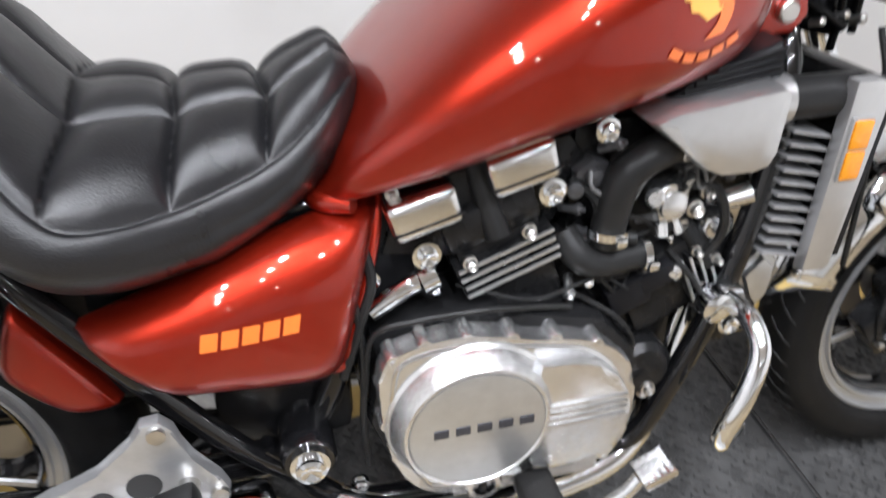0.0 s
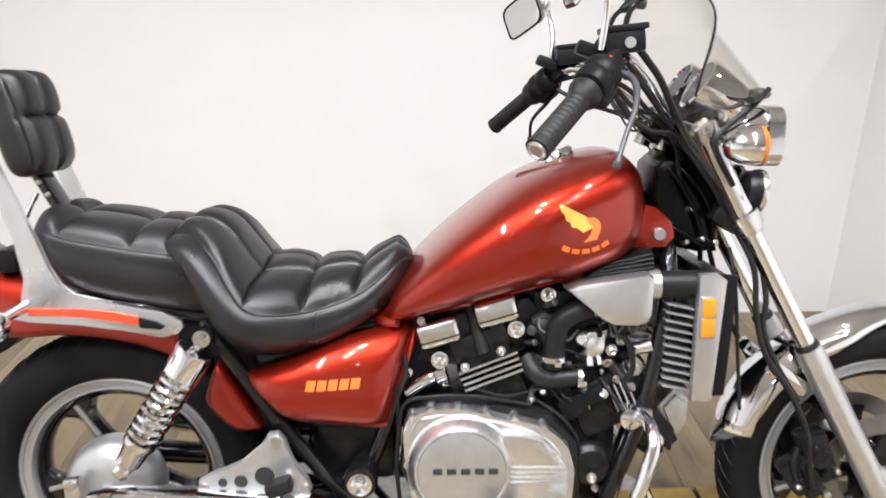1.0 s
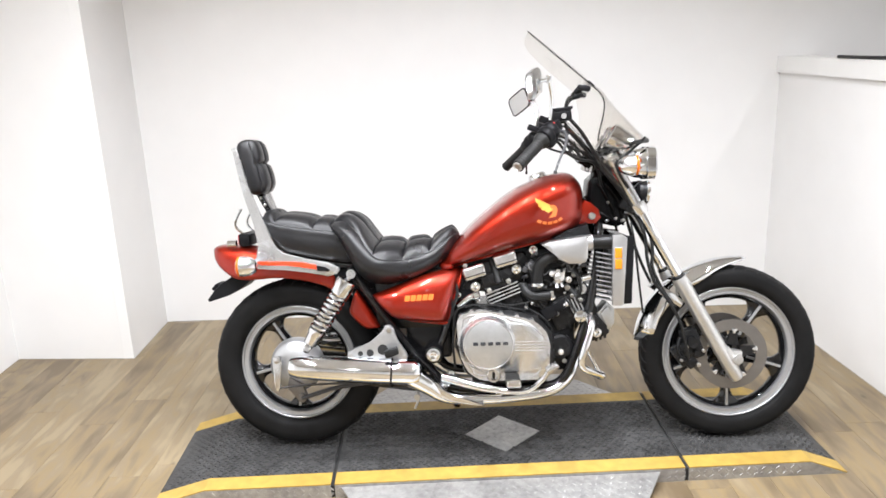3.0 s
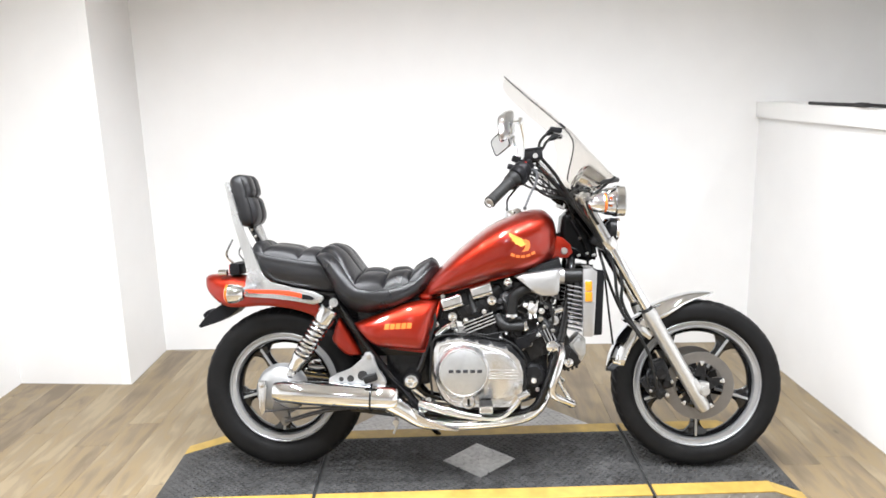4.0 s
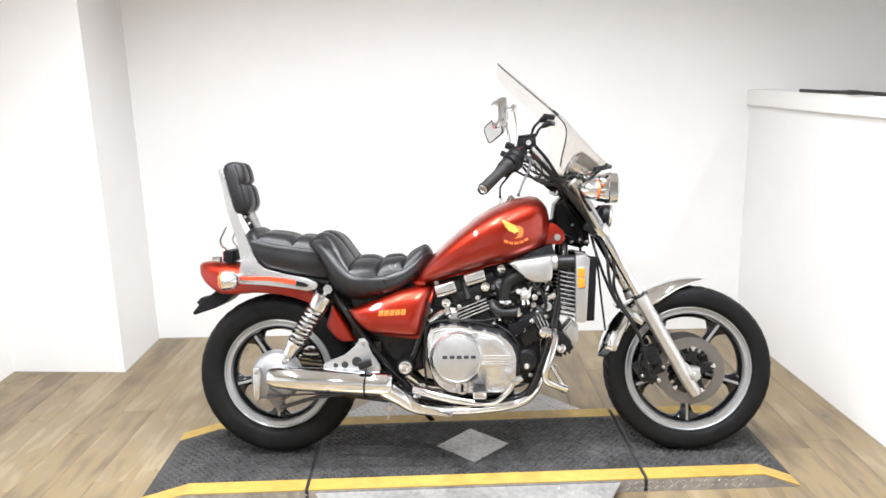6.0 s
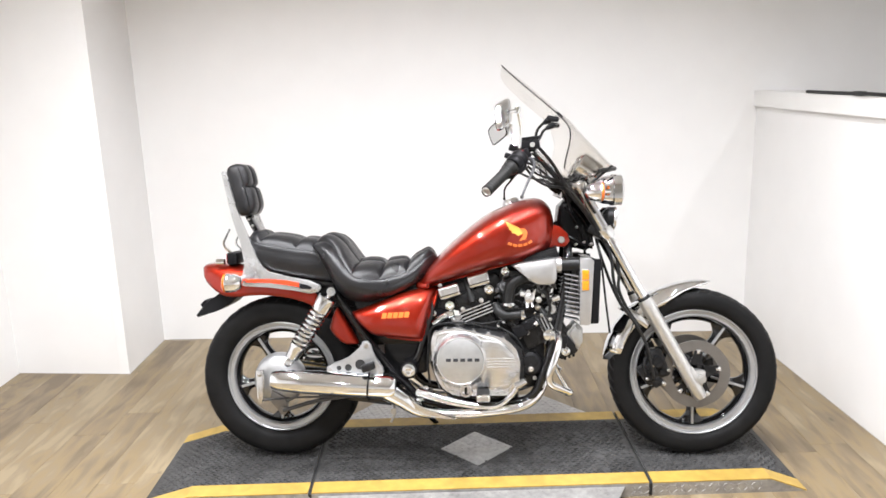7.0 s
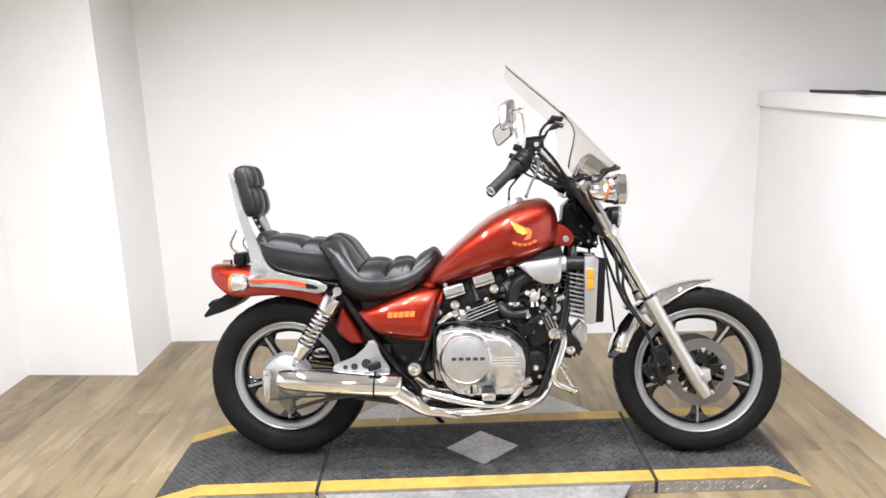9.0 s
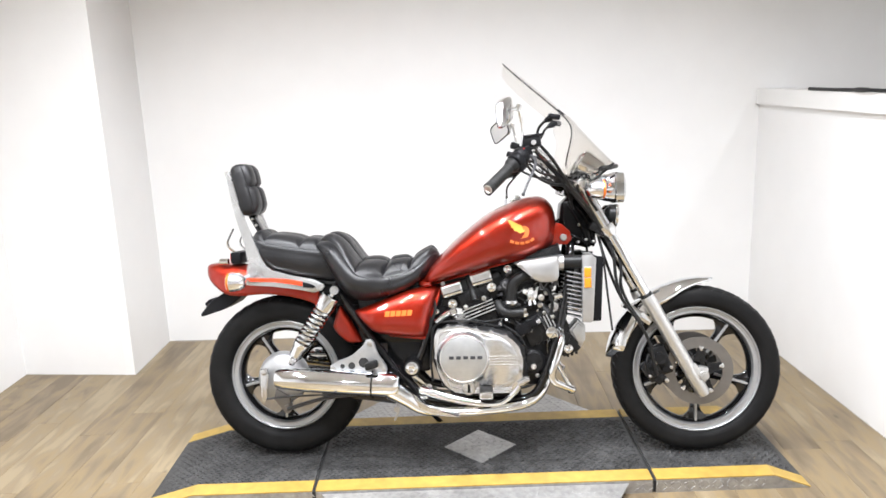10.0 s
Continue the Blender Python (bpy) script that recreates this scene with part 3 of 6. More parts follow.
plate(bm, [(0.030, -0.118), (0.034, -0.104), (0.012, -0.05), (0.010, 0.05), (0.034, 0.104), (0.030, 0.118), (-0.020, 0.128), (-0.034, 0.10), (-0.040, 0.06), (-0.062, 0.03), (-0.062, -0.03), (-0.040, -0.06), (-0.034, -0.10), (-0.020, -0.128)], -0.011, 0.011, 0.005)
at_y(bm, Matrix.Translation(on_fork(1.05, 0.0) + Vector((-0.012, 0, 0))) @ Matrix.Rotation(radians(29), 4, "Y") @ Matrix.Rotation(radians(90), 4, "X"))
for s in (-1, 1):
    lathe(bm, on_fork(1.052) + Vector((0, s * 0.104, 0)), -FD, [(0.030, -0.016), (0.031, -0.012), (0.031, 0.014), (0.026, 0.018), (0.020, 0.018), (0.018, 0.026), (0.0, 0.027)], 28)
part("upper_fork_yoke", bm, M_ALU, bike, "polished alloy upper fork yoke")
bm = B()
tube(bm, [(1.155, 0, 1.04), (1.235, 0, 0.875)], 0.033, 20, smooth=False)
head = part("steering_head", bm, M_JET, bike, "black steering head")
bm = B()
plate(bm, [(1.108, 0.862), (1.098, 0.925), (1.105, 0.985), (1.135, 1.012), (1.19, 1.015), (1.215, 0.985), (1.228, 0.91), (1.238, 0.83), (1.205, 0.812), (1.15, 0.825)], -0.080, 0.080, 0.02, seg=3)
part("head_cover", bm, M_JET, head, "jet black steering head cover")
bm = B()
tube(bm, [(1.11, -0.075, 0.875), (1.15, -0.088, 0.86), (1.20, -0.09, 0.83)], 0.007, 12)
tube(bm, [(1.12, -0.07, 0.99), (1.15, -0.092, 0.95), (1.19, -0.09, 0.87), (1.2, -0.08, 0.80)], 0.005, 10)
tube(bm, [(1.13, -0.07, 1.0), (1.17, -0.095, 0.96), (1.21, -0.09, 0.90), (1.225, -0.08, 0.82)], 0.005, 10)
part("wiring_harness", bm, M_JET, head, "black wiring harness")
for c_, r_ in (((1.172, -0.088, 0.905), 0.006), ((1.195, -0.092, 0.845), 0.005), ((1.165, -0.09, 0.838), 0.005), ((1.222, -0.09, 0.838), 0.006)):
    bm = B()
    lathe(bm, c_, (0.3, -1, 0.3), [(r_, -0.01), (r_, 0.006), (r_ * 0.6, 0.008), (0.0, 0.008)], 10)
    part("head_bolt", bm, M_STEEL, head, "small bright bolt")

# front mudguard
bm = B()
R0 = 0.3245 + 0.009
loops = []
for i in range(33):
    a = radians(79 + (172 - 79) * i / 32)
    fade = min(1, i / 9) ** 0.5 * min(1, (32 - i) / 3)
    lift = 0.010 * max(0, 1 - i / 10)
    row = []
    for j in range(13):
        v = -1 + 2 * j / 12
        w = 0.066 * (0.25 + 0.75 * fade)
        r = R0 + lift + 0.018 - 0.055 * (0.12 + 0.88 * min(1, i / 12)) * abs(v) ** 3
        row.append(Vector((FX + r * math.cos(a), v * w, FZ + r * math.sin(a))))
    loops.append(row)
add_loops(bm, loops, closed=False, caps=False)
fen = part("front_mudguard", bm, M_CHROME, bike, "chromed front mudguard", smooth=60)
sol = fen.modifiers.new("thickness", "SOLIDIFY")
sol.thickness = 0.003
for s in (-1, 1):
    bm = B()
    tube(bm, [(1.47, s * 0.07, 0.575), (1.435, s * 0.083, 0.56)], 0.012, 10, smooth=False)
    box(bm, (1.40, s * 0.078, 0.55), (0.10, 0.006, 0.03), 0.002, Matrix.Rotation(radians(35), 4, "Y"))
    part("mudguard_stay", bm, M_CHROME, fen, "chromed mudguard stay")

# fuel tank
TANK = [(0.556, 0.690, 0.700, 0.088), (0.563, 0.684, 0.709, 0.112), (0.575, 0.6814, 0.7202, 0.127), (0.6, 0.6849, 0.7605, 0.1546), (0.66, 0.7021, 0.825, 0.186), (0.74, 0.7231, 0.894, 0.205), (0.82, 0.7447, 0.953, 0.214), (0.9, 0.7632, 0.991, 0.2099),
        (0.97, 0.7782, 1.0132, 0.1924), (1.03, 0.7966, 1.0158, 0.1672), (1.0666, 0.8236, 0.9875, 0.1275), (1.0795, 0.8534, 0.9558, 0.0822), (1.0882, 0.8885, 0.9185, 0.0195)]
TP, TQ, TM = 2.7, 3.3, 0.56


def tank_loop(x, n=48, grow=0.0):
    zb, zt, w = lerp_table(TANK, x)
    zm = zb + (zt - zb) * TM
    out = []
    for j in range(n):
        t = 2 * math.pi * j / n
        ct, st = math.cos(t), math.sin(t)
        p = TP if st > 0 else TQ
        k = (abs(ct) ** p + abs(st) ** p) ** (-1 / p)
        h = (zt - zm) if st > 0 else (zm - zb)
        out.append(Vector((x, (w + grow) * k * ct, zm + (h + grow) * k * st)))
    return out


def tank_y(x, z):
    """The half width of the tank at x and height z."""
    zb, zt, w = lerp_table(TANK, x)
    zm = zb + (zt - zb) * TM
    h, p = ((zt - zm), TP) if z > zm else ((zm - zb), TQ)
    return w * max(0.0, 1 - min(1, abs(z - zm) / h) ** p) ** (1 / p)


bm = B()
xs = [0.556 + (1.0882 - 0.556) * (0.5 - 0.5 * math.cos(math.pi * i / 64)) for i in range(65)]
add_loops(bm, [tank_loop(x, 72) for x in xs])
tank = part("fuel_tank", bm, M_PAINT, bike, "teardrop candy red fuel tank", smooth=60)
# pinched weld lip along the lower edge
for s in (-1, 1):
    bm = B()
    line = []
    for x in xs[8:59]:
        zb, zt, w = lerp_table(TANK, x)
        zm = zb + (zt - zb) * TM
        a = radians(-58)
        k = (abs(math.cos(a)) ** TQ + abs(math.sin(a)) ** TQ) ** (-1 / TQ)
        line.append((x, s * w * k * math.cos(a), zm + (zm - zb) * k * math.sin(a)))
    loops = []
    for i, q in enumerate(line):
        f = min(1.0, i / 6, (len(line) - 1 - i) / 8) * 0.9 + 0.1
        q = Vector(q)
        o, d = Vector((0, s * 0.64, -0.77)), Vector((0, s * 0.77, 0.64))
        loops.append([q + d * 0.004, q + o * 0.006 * f + d * 0.003, q + o * 0.0072 * f, q + o * 0.006 * f - d * 0.003, q - d * 0.006])
    add_loops(bm, loops)
    part("tank_weld_lip", bm, M_PAINT, tank, "rolled lower lip of the tank")
bm = B()
CAPC = Vector((0.925, 0, 0.990))
lathe(bm, CAPC, (-0.35, 0, 1), [(0.062, -0.012), (0.062, 0.002), (0.056, 0.006), (0.036, 0.008), (0.034, 0.02), (0.028, 0.026), (0.0, 0.027)], 40)
cap = part("filler_cap", bm, M_CHROME, tank, "chromed filler cap")
for s in (-1, 1):
    bm = B()
    plate(bm, [(1.06, 0.828), (1.080, 0.915), (1.103, 0.908), (1.134, 0.880), (1.141, 0.850), (1.124, 0.830)], s * 0.070, s * 0.10, 0.006)
    tb = part("tank_bracket", bm, M_PAINT, bike, "red painted front tank bracket")
    bm = B()
    lathe(bm, (1.108, s * 0.104, 0.857), (0, 1, 0), [(0.013, -0.006), (0.013, 0.004), (0.011, 0.006)] if s > 0 else [(0.011, -0.006), (0.013, -0.004), (0.013, 0.006)], 20)
    part("bracket_bolt", bm, M_STEEL, tb, "bright bracket bolt")


for s in (-1, 1):
    bm = B()
    tube(bm, [(0.556, s * 0.070, 0.694), (0.568, s * 0.112, 0.690), (0.600, s * 0.140, 0.692)], [0.011, 0.014, 0.009], 12)
    part("tank_mount_ear", bm, M_PAINT, tank, "rounded red mounting ear")


# decals on the tank flanks: plain wing shape and a bar beneath
def tank_decal(name, rows_, m, s, lift=0.0012):
    bm = B()
    for quad_rows in rows_:
        vs = []
        for row in quad_rows:
            vs.append([bm.verts.new((x, s * (tank_y(x, z) + lift), z)) for x, z in row])
        for a, b in zip(vs, vs[1:]):
            for i in range(len(a) - 1):
                bm.faces.new((a[i], a[i + 1], b[i + 1], b[i]))
    return part(name, bm, m, tank, "plain painted wing emblem" if "wing" in name else "plain lettering bar")


def strip(a, b, n=10, m=3):
    """Rows of points between two lines of equal length."""
    pa, pb = spline([(x, 0, z) for x, z in a], 4), spline([(x, 0, z) for x, z in b], 4)
    return [[(p.x + (q.x - p.x) * j / m, p.z + (q.z - p.z) * j / m) for p, q in zip(pa, pb)] for j in range(m + 1)]


for s in (-1, 1):
    wing = strip([(0.896, 0.930), (0.900, 0.917), (0.905, 0.913), (0.908, 0.902), (0.915, 0.899), (0.919, 0.890), (0.928, 0.888), (0.941, 0.879)],
                 [(0.900, 0.931), (0.911, 0.9255), (0.922, 0.920), (0.932, 0.915), (0.942, 0.910), (0.950, 0.904), (0.956, 0.896), (0.959, 0.888)])
    tank_decal("wing_emblem", [wing], M_DECALY, s)
    wing2 = strip([(0.946, 0.905), (0.960, 0.906), (0.972, 0.897), (0.974, 0.882), (0.968, 0.865)], [(0.953, 0.893), (0.956, 0.889), (0.957, 0.881), (0.952, 0.871), (0.942, 0.860)])
    tank_decal("wing_emblem", [wing2], M_DECAL, s)
    bars = []
    for k in range(5):
        a = -0.42 + 0.24 * k
        x, z = 0.943 + 0.082 * math.sin(a), 0.925 - 0.082 * math.cos(a)
        ux, uz = math.cos(a), math.sin(a)
        row = [[(x + ux * e - uz * h, z + uz * e + ux * h) for e in (-0.0078, 0.0, 0.0078)] for h in (-0.005, 0.005)]
        bars.append(row)
    tank_decal("emblem_bar", bars, M_DECAL, s)


# seats
def ridge(d, w):
    return math.exp(-((d / w) ** 2))


def crease(d, w):
    return math.exp(-abs(d / w) ** 1.5)


def pillow(a):
    return max(0.0, 1 - abs(2 * a - 1) ** 3.2)


def seat(name, tab, seams_x, first, border, label, nx=280, ny=210, puff=0.013, depth=0.006, mid=0.0, foot=0.158):
    """A stitched seat: rows of x, bottom, shoulder, crown, half width; cross seams lie ahead of first; mid: the lengthwise seam over the half width; foot: the half width at the bottom; border: rows of x, stitched half width over whole."""
    bm = B()
    loops = []
    x0, x1 = tab[0][0], tab[-1][0]
    cells = [first, *seams_x, x1 + 0.004]
    for i in range(nx + 1):
        t = i / nx
        x = x0 + (x1 - x0) * t
        zb, zs, zt, w = lerp_table(tab, x)
        ins = lerp_table(border, x)[0]
        wb = min(0.90 * w, foot)
        endf = min(1, t / 0.06, (1 - t) / 0.06)
        row = []
        for j in range(9):
            f = j / 9
            row.append((-(wb + (w - wb) * math.sin(f * math.pi / 2)) - 0.005 * math.sin(f * math.pi), zb + (zs - zb) * f))
        for j in range(ny + 1):
            v = math.sin((-1 + 2 * j / ny) * math.pi / 2)
            av = abs(v)
            e = 2.15 if first > 0 else 2.7
            k = max(0.0, 1 - av**e) ** (1 / e)
            z = zs + (zt - zs) * k
            g = crease((av - ins) * w, 0.0045)
            up = 0.0
            if av < ins:
                g = max(g, crease((av - mid) * w, 0.0055))
                across = pillow((av - mid) / (ins - mid)) if av >= mid else pillow(0.5 + 0.5 * av / mid)
                xc = x + 0.004 * math.sin(5 * v)
                if xc < first:
                    up = across * min(1, max(0, (first - xc) / 0.05))
                else:
                    for sx in (first, *seams_x):
                        g = max(g, crease(xc - sx, 0.006))
                    for ca, cb in zip(cells, cells[1:]):
                        if ca <= xc < cb:
                            up = across * pillow((xc - ca) / (cb - ca))
            row.append((v * w, z + (puff * up - depth * g) * endf))
        for j in range(9):
            f = 1 - (j + 1) / 9 if j < 8 else 0
            row.append((wb + (w - wb) * math.sin(f * math.pi / 2) + 0.005 * math.sin(f * math.pi), zb + (zs - zb) * f))
        loops.append([Vector((x, y, z)) for y, z in row])
    add_loops(bm, loops)
    return part(name, bm, M_VINYL, bike, label, smooth=70)


RIDER = [(0.160, 0.845, 0.850, 0.856, 0.125), (0.172, 0.835, 0.847, 0.868, 0.150), (0.185, 0.822, 0.842, 0.873, 0.164), (0.200, 0.795, 0.834, 0.879, 0.176), (0.215, 0.765, 0.822, 0.881, 0.187), (0.230, 0.735, 0.806, 0.879, 0.198),
         (0.252, 0.692, 0.780, 0.870, 0.212), (0.274, 0.664, 0.754, 0.852, 0.221), (0.295, 0.648, 0.733, 0.828, 0.227), (0.315, 0.640, 0.720, 0.804, 0.231), (0.335, 0.636, 0.714, 0.784, 0.230), (0.37, 0.635, 0.704, 0.781, 0.219),
         (0.42, 0.646, 0.694, 0.780, 0.193), (0.48, 0.664, 0.704, 0.783, 0.166), (0.53, 0.688, 0.726, 0.790, 0.148), (0.568, 0.712, 0.757, 0.806, 0.128), (0.595, 0.733, 0.784, 0.818, 0.104), (0.614, 0.752, 0.796, 0.817, 0.072), (0.626, 0.766, 0.792, 0.802, 0.034)]
rs = seat("rider_seat", RIDER, (0.427, 0.522), 0.325, [(0.16, 0.66), (0.22, 0.70), (0.26, 0.78), (0.30, 0.88), (0.34, 0.93), (0.42, 0.92), (0.50, 0.90), (0.64, 0.84)], "deeply tufted black vinyl rider seat", puff=0.016, depth=0.007, mid=0.28)
PILLION = [(-0.108, 0.850, 0.858, 0.870, 0.080), (-0.098, 0.835, 0.858, 0.892, 0.106), (-0.07, 0.808, 0.852, 0.900, 0.130), (-0.03, 0.768, 0.838, 0.892, 0.140), (0.05, 0.744, 0.824, 0.880, 0.146),
           (0.12, 0.731, 0.812, 0.871, 0.147), (0.18, 0.721, 0.802, 0.864, 0.146), (0.215, 0.715, 0.786, 0.846, 0.140), (0.236, 0.714, 0.770, 0.800, 0.130)]
ps = seat("pillion_seat", PILLION, (-0.040, 0.098, 0.172), -0.104, [(-0.11, 0.90), (-0.04, 0.93), (0.24, 0.94)], "tufted black vinyl passenger seat", nx=120)

# backrest
TILT_B = Matrix.Translation((-0.136, 0, 1.070)) @ Matrix.Rotation(radians(-13), 4, "Y")
bm = B()
loops = []
for i in range(37):
    b = math.sin((-1 + 2 * i / 36) * math.pi / 2)
    shrink = max(0.03, 1 - abs(b) ** 6) ** (1 / 3.4)
    row = []
    for j in range(96):
        t = 2 * math.pi * j / 96
        ct, st = math.cos(t), math.sin(t)
        k = (abs(ct) ** 3.6 + abs(st) ** 3.6) ** (-1 / 3.6)
        xx, yy, zz = 0.040 * k * ct, 0.090 * k * st * (1 - 0.08 * max(0, b)), 0.103 * b
        xx, yy = xx * shrink, yy * (0.55 + 0.45 * shrink)
        if ct > 0:
            face = min(1.0, max(0.0, (xx - 0.016) / 0.012)) * shrink
            g = max(ridge(zz - 0.008, 0.005), ridge(yy, 0.006), ridge(abs(yy) - 0.076, 0.005))
            xx += (0.009 * pillow(min(1, abs(yy) / 0.08)) * pillow(min(1, abs(zz - 0.008) / 0.1)) - 0.010 * g) * face
        row.append(TILT_B @ Vector((xx, yy, zz)))
    loops.append(row)
add_loops(bm, loops)
part("backrest_pad", bm, M_VINYL, bike, "tufted black vinyl backrest pad", smooth=80)
bm = B()
box(bm, (-0.100, 0, 0.925), (0.022, 0.05, 0.14), 0.006, Matrix.Rotation(radians(-28), 4, "Y"))
bstay = part("backrest_stay", bm, M_BLACK, bike, "black flat backrest stay")
for k in range(3):
    bm = B()
    lathe(bm, (-0.116 + 0.014 * k, -0.025, 0.955 - 0.026 * k), (0, -1, 0), [(0.0055, 0), (0.0055, 0.003), (0.003, 0.005), (0.0, 0.005)], 12)
    part("stay_bolt", bm, M_STEEL, bstay, "small bright bolt")
for s in (-1, 1):
    y0, y1 = (-0.150, -0.138) if s < 0 else (0.100, 0.112)
    bm = B()
    plate(bm, [(-0.180, 1.138), (-0.162, 1.142), (-0.142, 1.06), (-0.126, 1.0), (-0.106, 0.95), (-0.075, 0.870), (-0.056, 0.805), (-0.038, 0.772), (-0.012, 0.752), (0.06, 0.737), (0.15, 0.720), (0.187, 0.702), (0.192, 0.690),
               (0.180, 0.676), (0.150, 0.668), (0.08, 0.683), (-0.01, 0.695), (-0.10, 0.701), (-0.135, 0.705), (-0.110, 0.735), (-0.098, 0.785), (-0.114, 0.865), (-0.138, 0.945), (-0.152, 1.0), (-0.163, 1.06)], y0, y1, 0.003)
    bar = part("grab_rail", bm, M_RAIL, bike, "polished alloy grab rail and backrest upright")
    yy = -0.153 if s < 0 else 0.115
    bm = B()
    plate(bm, [(-0.098, 0.729), (0.0, 0.727), (0.06, 0.722), (0.108, 0.712), (0.108, 0.694), (0.06, 0.704), (0.0, 0.712), (-0.098, 0.715)], yy - 0.003, yy + 0.003, 0.002)
    part("side_reflector", bm, M_ORANGE, bar, "orange-red side reflector")
    bm = B()
    plate(bm, [(0.110, 0.7095), (0.14, 0.703), (0.158, 0.692), (0.150, 0.686), (0.110, 0.690)], yy - 0.002, yy + 0.003, 0.001)
    part("rail_insert", bm, M_PLASTIC, bar, "black rail insert")

# rear mudguard and tail
bm = B()
TAIL = [(-0.305, 0.757, 0.772, 0.035), (-0.295, 0.735, 0.778, 0.060), (-0.265, 0.700, 0.782, 0.084), (-0.21, 0.662, 0.780, 0.098), (-0.15, 0.655, 0.772, 0.103), (-0.05, 0.660, 0.760, 0.105), (0.05, 0.648, 0.748, 0.105),
        (0.12, 0.628, 0.735, 0.105), (0.165, 0.606, 0.72, 0.103)]
loops = []
for i in range(41):
    x = -0.305 + 0.47 * i / 40
    zb, zt, w = lerp_table(TAIL, x)
    row = []
    for j in range(25):
        t = math.pi * j / 24
        k = (abs(math.cos(t)) ** 3.2 + abs(math.sin(t)) ** 3.2) ** (-1 / 3.2)
        row.append(Vector((x, -w * k * math.cos(t), zb + (zt - zb) * k * math.sin(t))))
    loops.append(row)
add_loops(bm, loops, closed=False, caps=False)
bm.faces.new([v for v in bm.verts if abs(v.co.x + 0.305) < 1e-5])
rf = part("rear_mudguard", bm, M_PAINT, bike, "candy red rear mudguard with flared tail", smooth=60)
sol = rf.modifiers.new("thickness", "SOLIDIFY")
sol.thickness = 0.004
bm = B()
plate(bm, [(-0.222, 0.672), (-0.150, 0.658), (-0.198, 0.618), (-0.245, 0.594), (-0.322, 0.570), (-0.330, 0.578), (-0.298, 0.618), (-0.270, 0.640)], -0.07, 0.07, 0.006)
part("plate_holder", bm, M_PLASTIC, bike, "black number plate holder")
bm = B()
box(bm, (-0.306, 0, 0.622), (0.016, 0.09, 0.03), 0.006, Matrix.Rotation(radians(45), 4, "Y"))
part("plate_lamp", bm, M_PLASTIC, bike, "black plate lamp")
bm = B()
box(bm, (-0.176, 0, 0.802), (0.045, 0.15, 0.05), 0.014)
tl = part("tail_lamp", bm, M_PLASTIC, bike, "black tail lamp housing")
bm = B()
box(bm, (-0.197, 0, 0.802), (0.012, 0.12, 0.038), 0.005)
part("tail_lens", bm, M_REDLENS, tl, "red tail lens")
for s in (-1, 1):
    bm = B()
    tube(bm, [(-0.175, s * 0.06, 0.82), (-0.205, s * 0.075, 0.86), (-0.178, s * 0.08, 0.92)], 0.005, 8)
    lathe(bm, (-0.222, s * 0.08, 0.79), (1, 0, 0), [(0.013, -0.012), (0.013, 0.02)], 12)
    part("tail_bracket", bm, M_CHROME, bike, "small chromed tail bracket")


# indicators
def indicator(c, s, d, label):
    """A bullet indicator on a stalk; d: the way its lens looks, along x."""
    c = Vector(c)
    bm = B()
    lathe(bm, c, (d, 0, 0), [(0.008, -0.042), (0.022, -0.036), (0.032, -0.018), (0.036, 0.006), (0.036, 0.016)], 28)
    ob = part("indicator", bm, M_CHROME, bike, label)
    bm = B()
    lathe(bm, c + Vector((d * 0.0165, 0, 0)), (d, 0, 0), [(0.0345, 0), (0.0345, 0.007), (0.028, 0.012), (0.0, 0.014)], 28)
    part("indicator_lens", bm, M_TURN, ob, "amber indicator lens")
    bm = B()
    tube(bm, [c + Vector((-d * 0.005, 0, 0)), c + Vector((-d * 0.01, -s * 0.05, 0.004)), c + Vector((-d * 0.012, -s * 0.115, 0.006))], [0.011, 0.010, 0.013], 12)
    part("indicator_stalk", bm, M_CHROME, ob, "chromed indicator stalk")
    return ob


for s in (-1, 1):
    indicator((-0.118, s * 0.262, 0.726), s, -1, "round chromed rear indicator with amber lens")
    indicator((1.225, s * 0.205, 1.035), s, 1, "round chromed front indicator with amber lens")

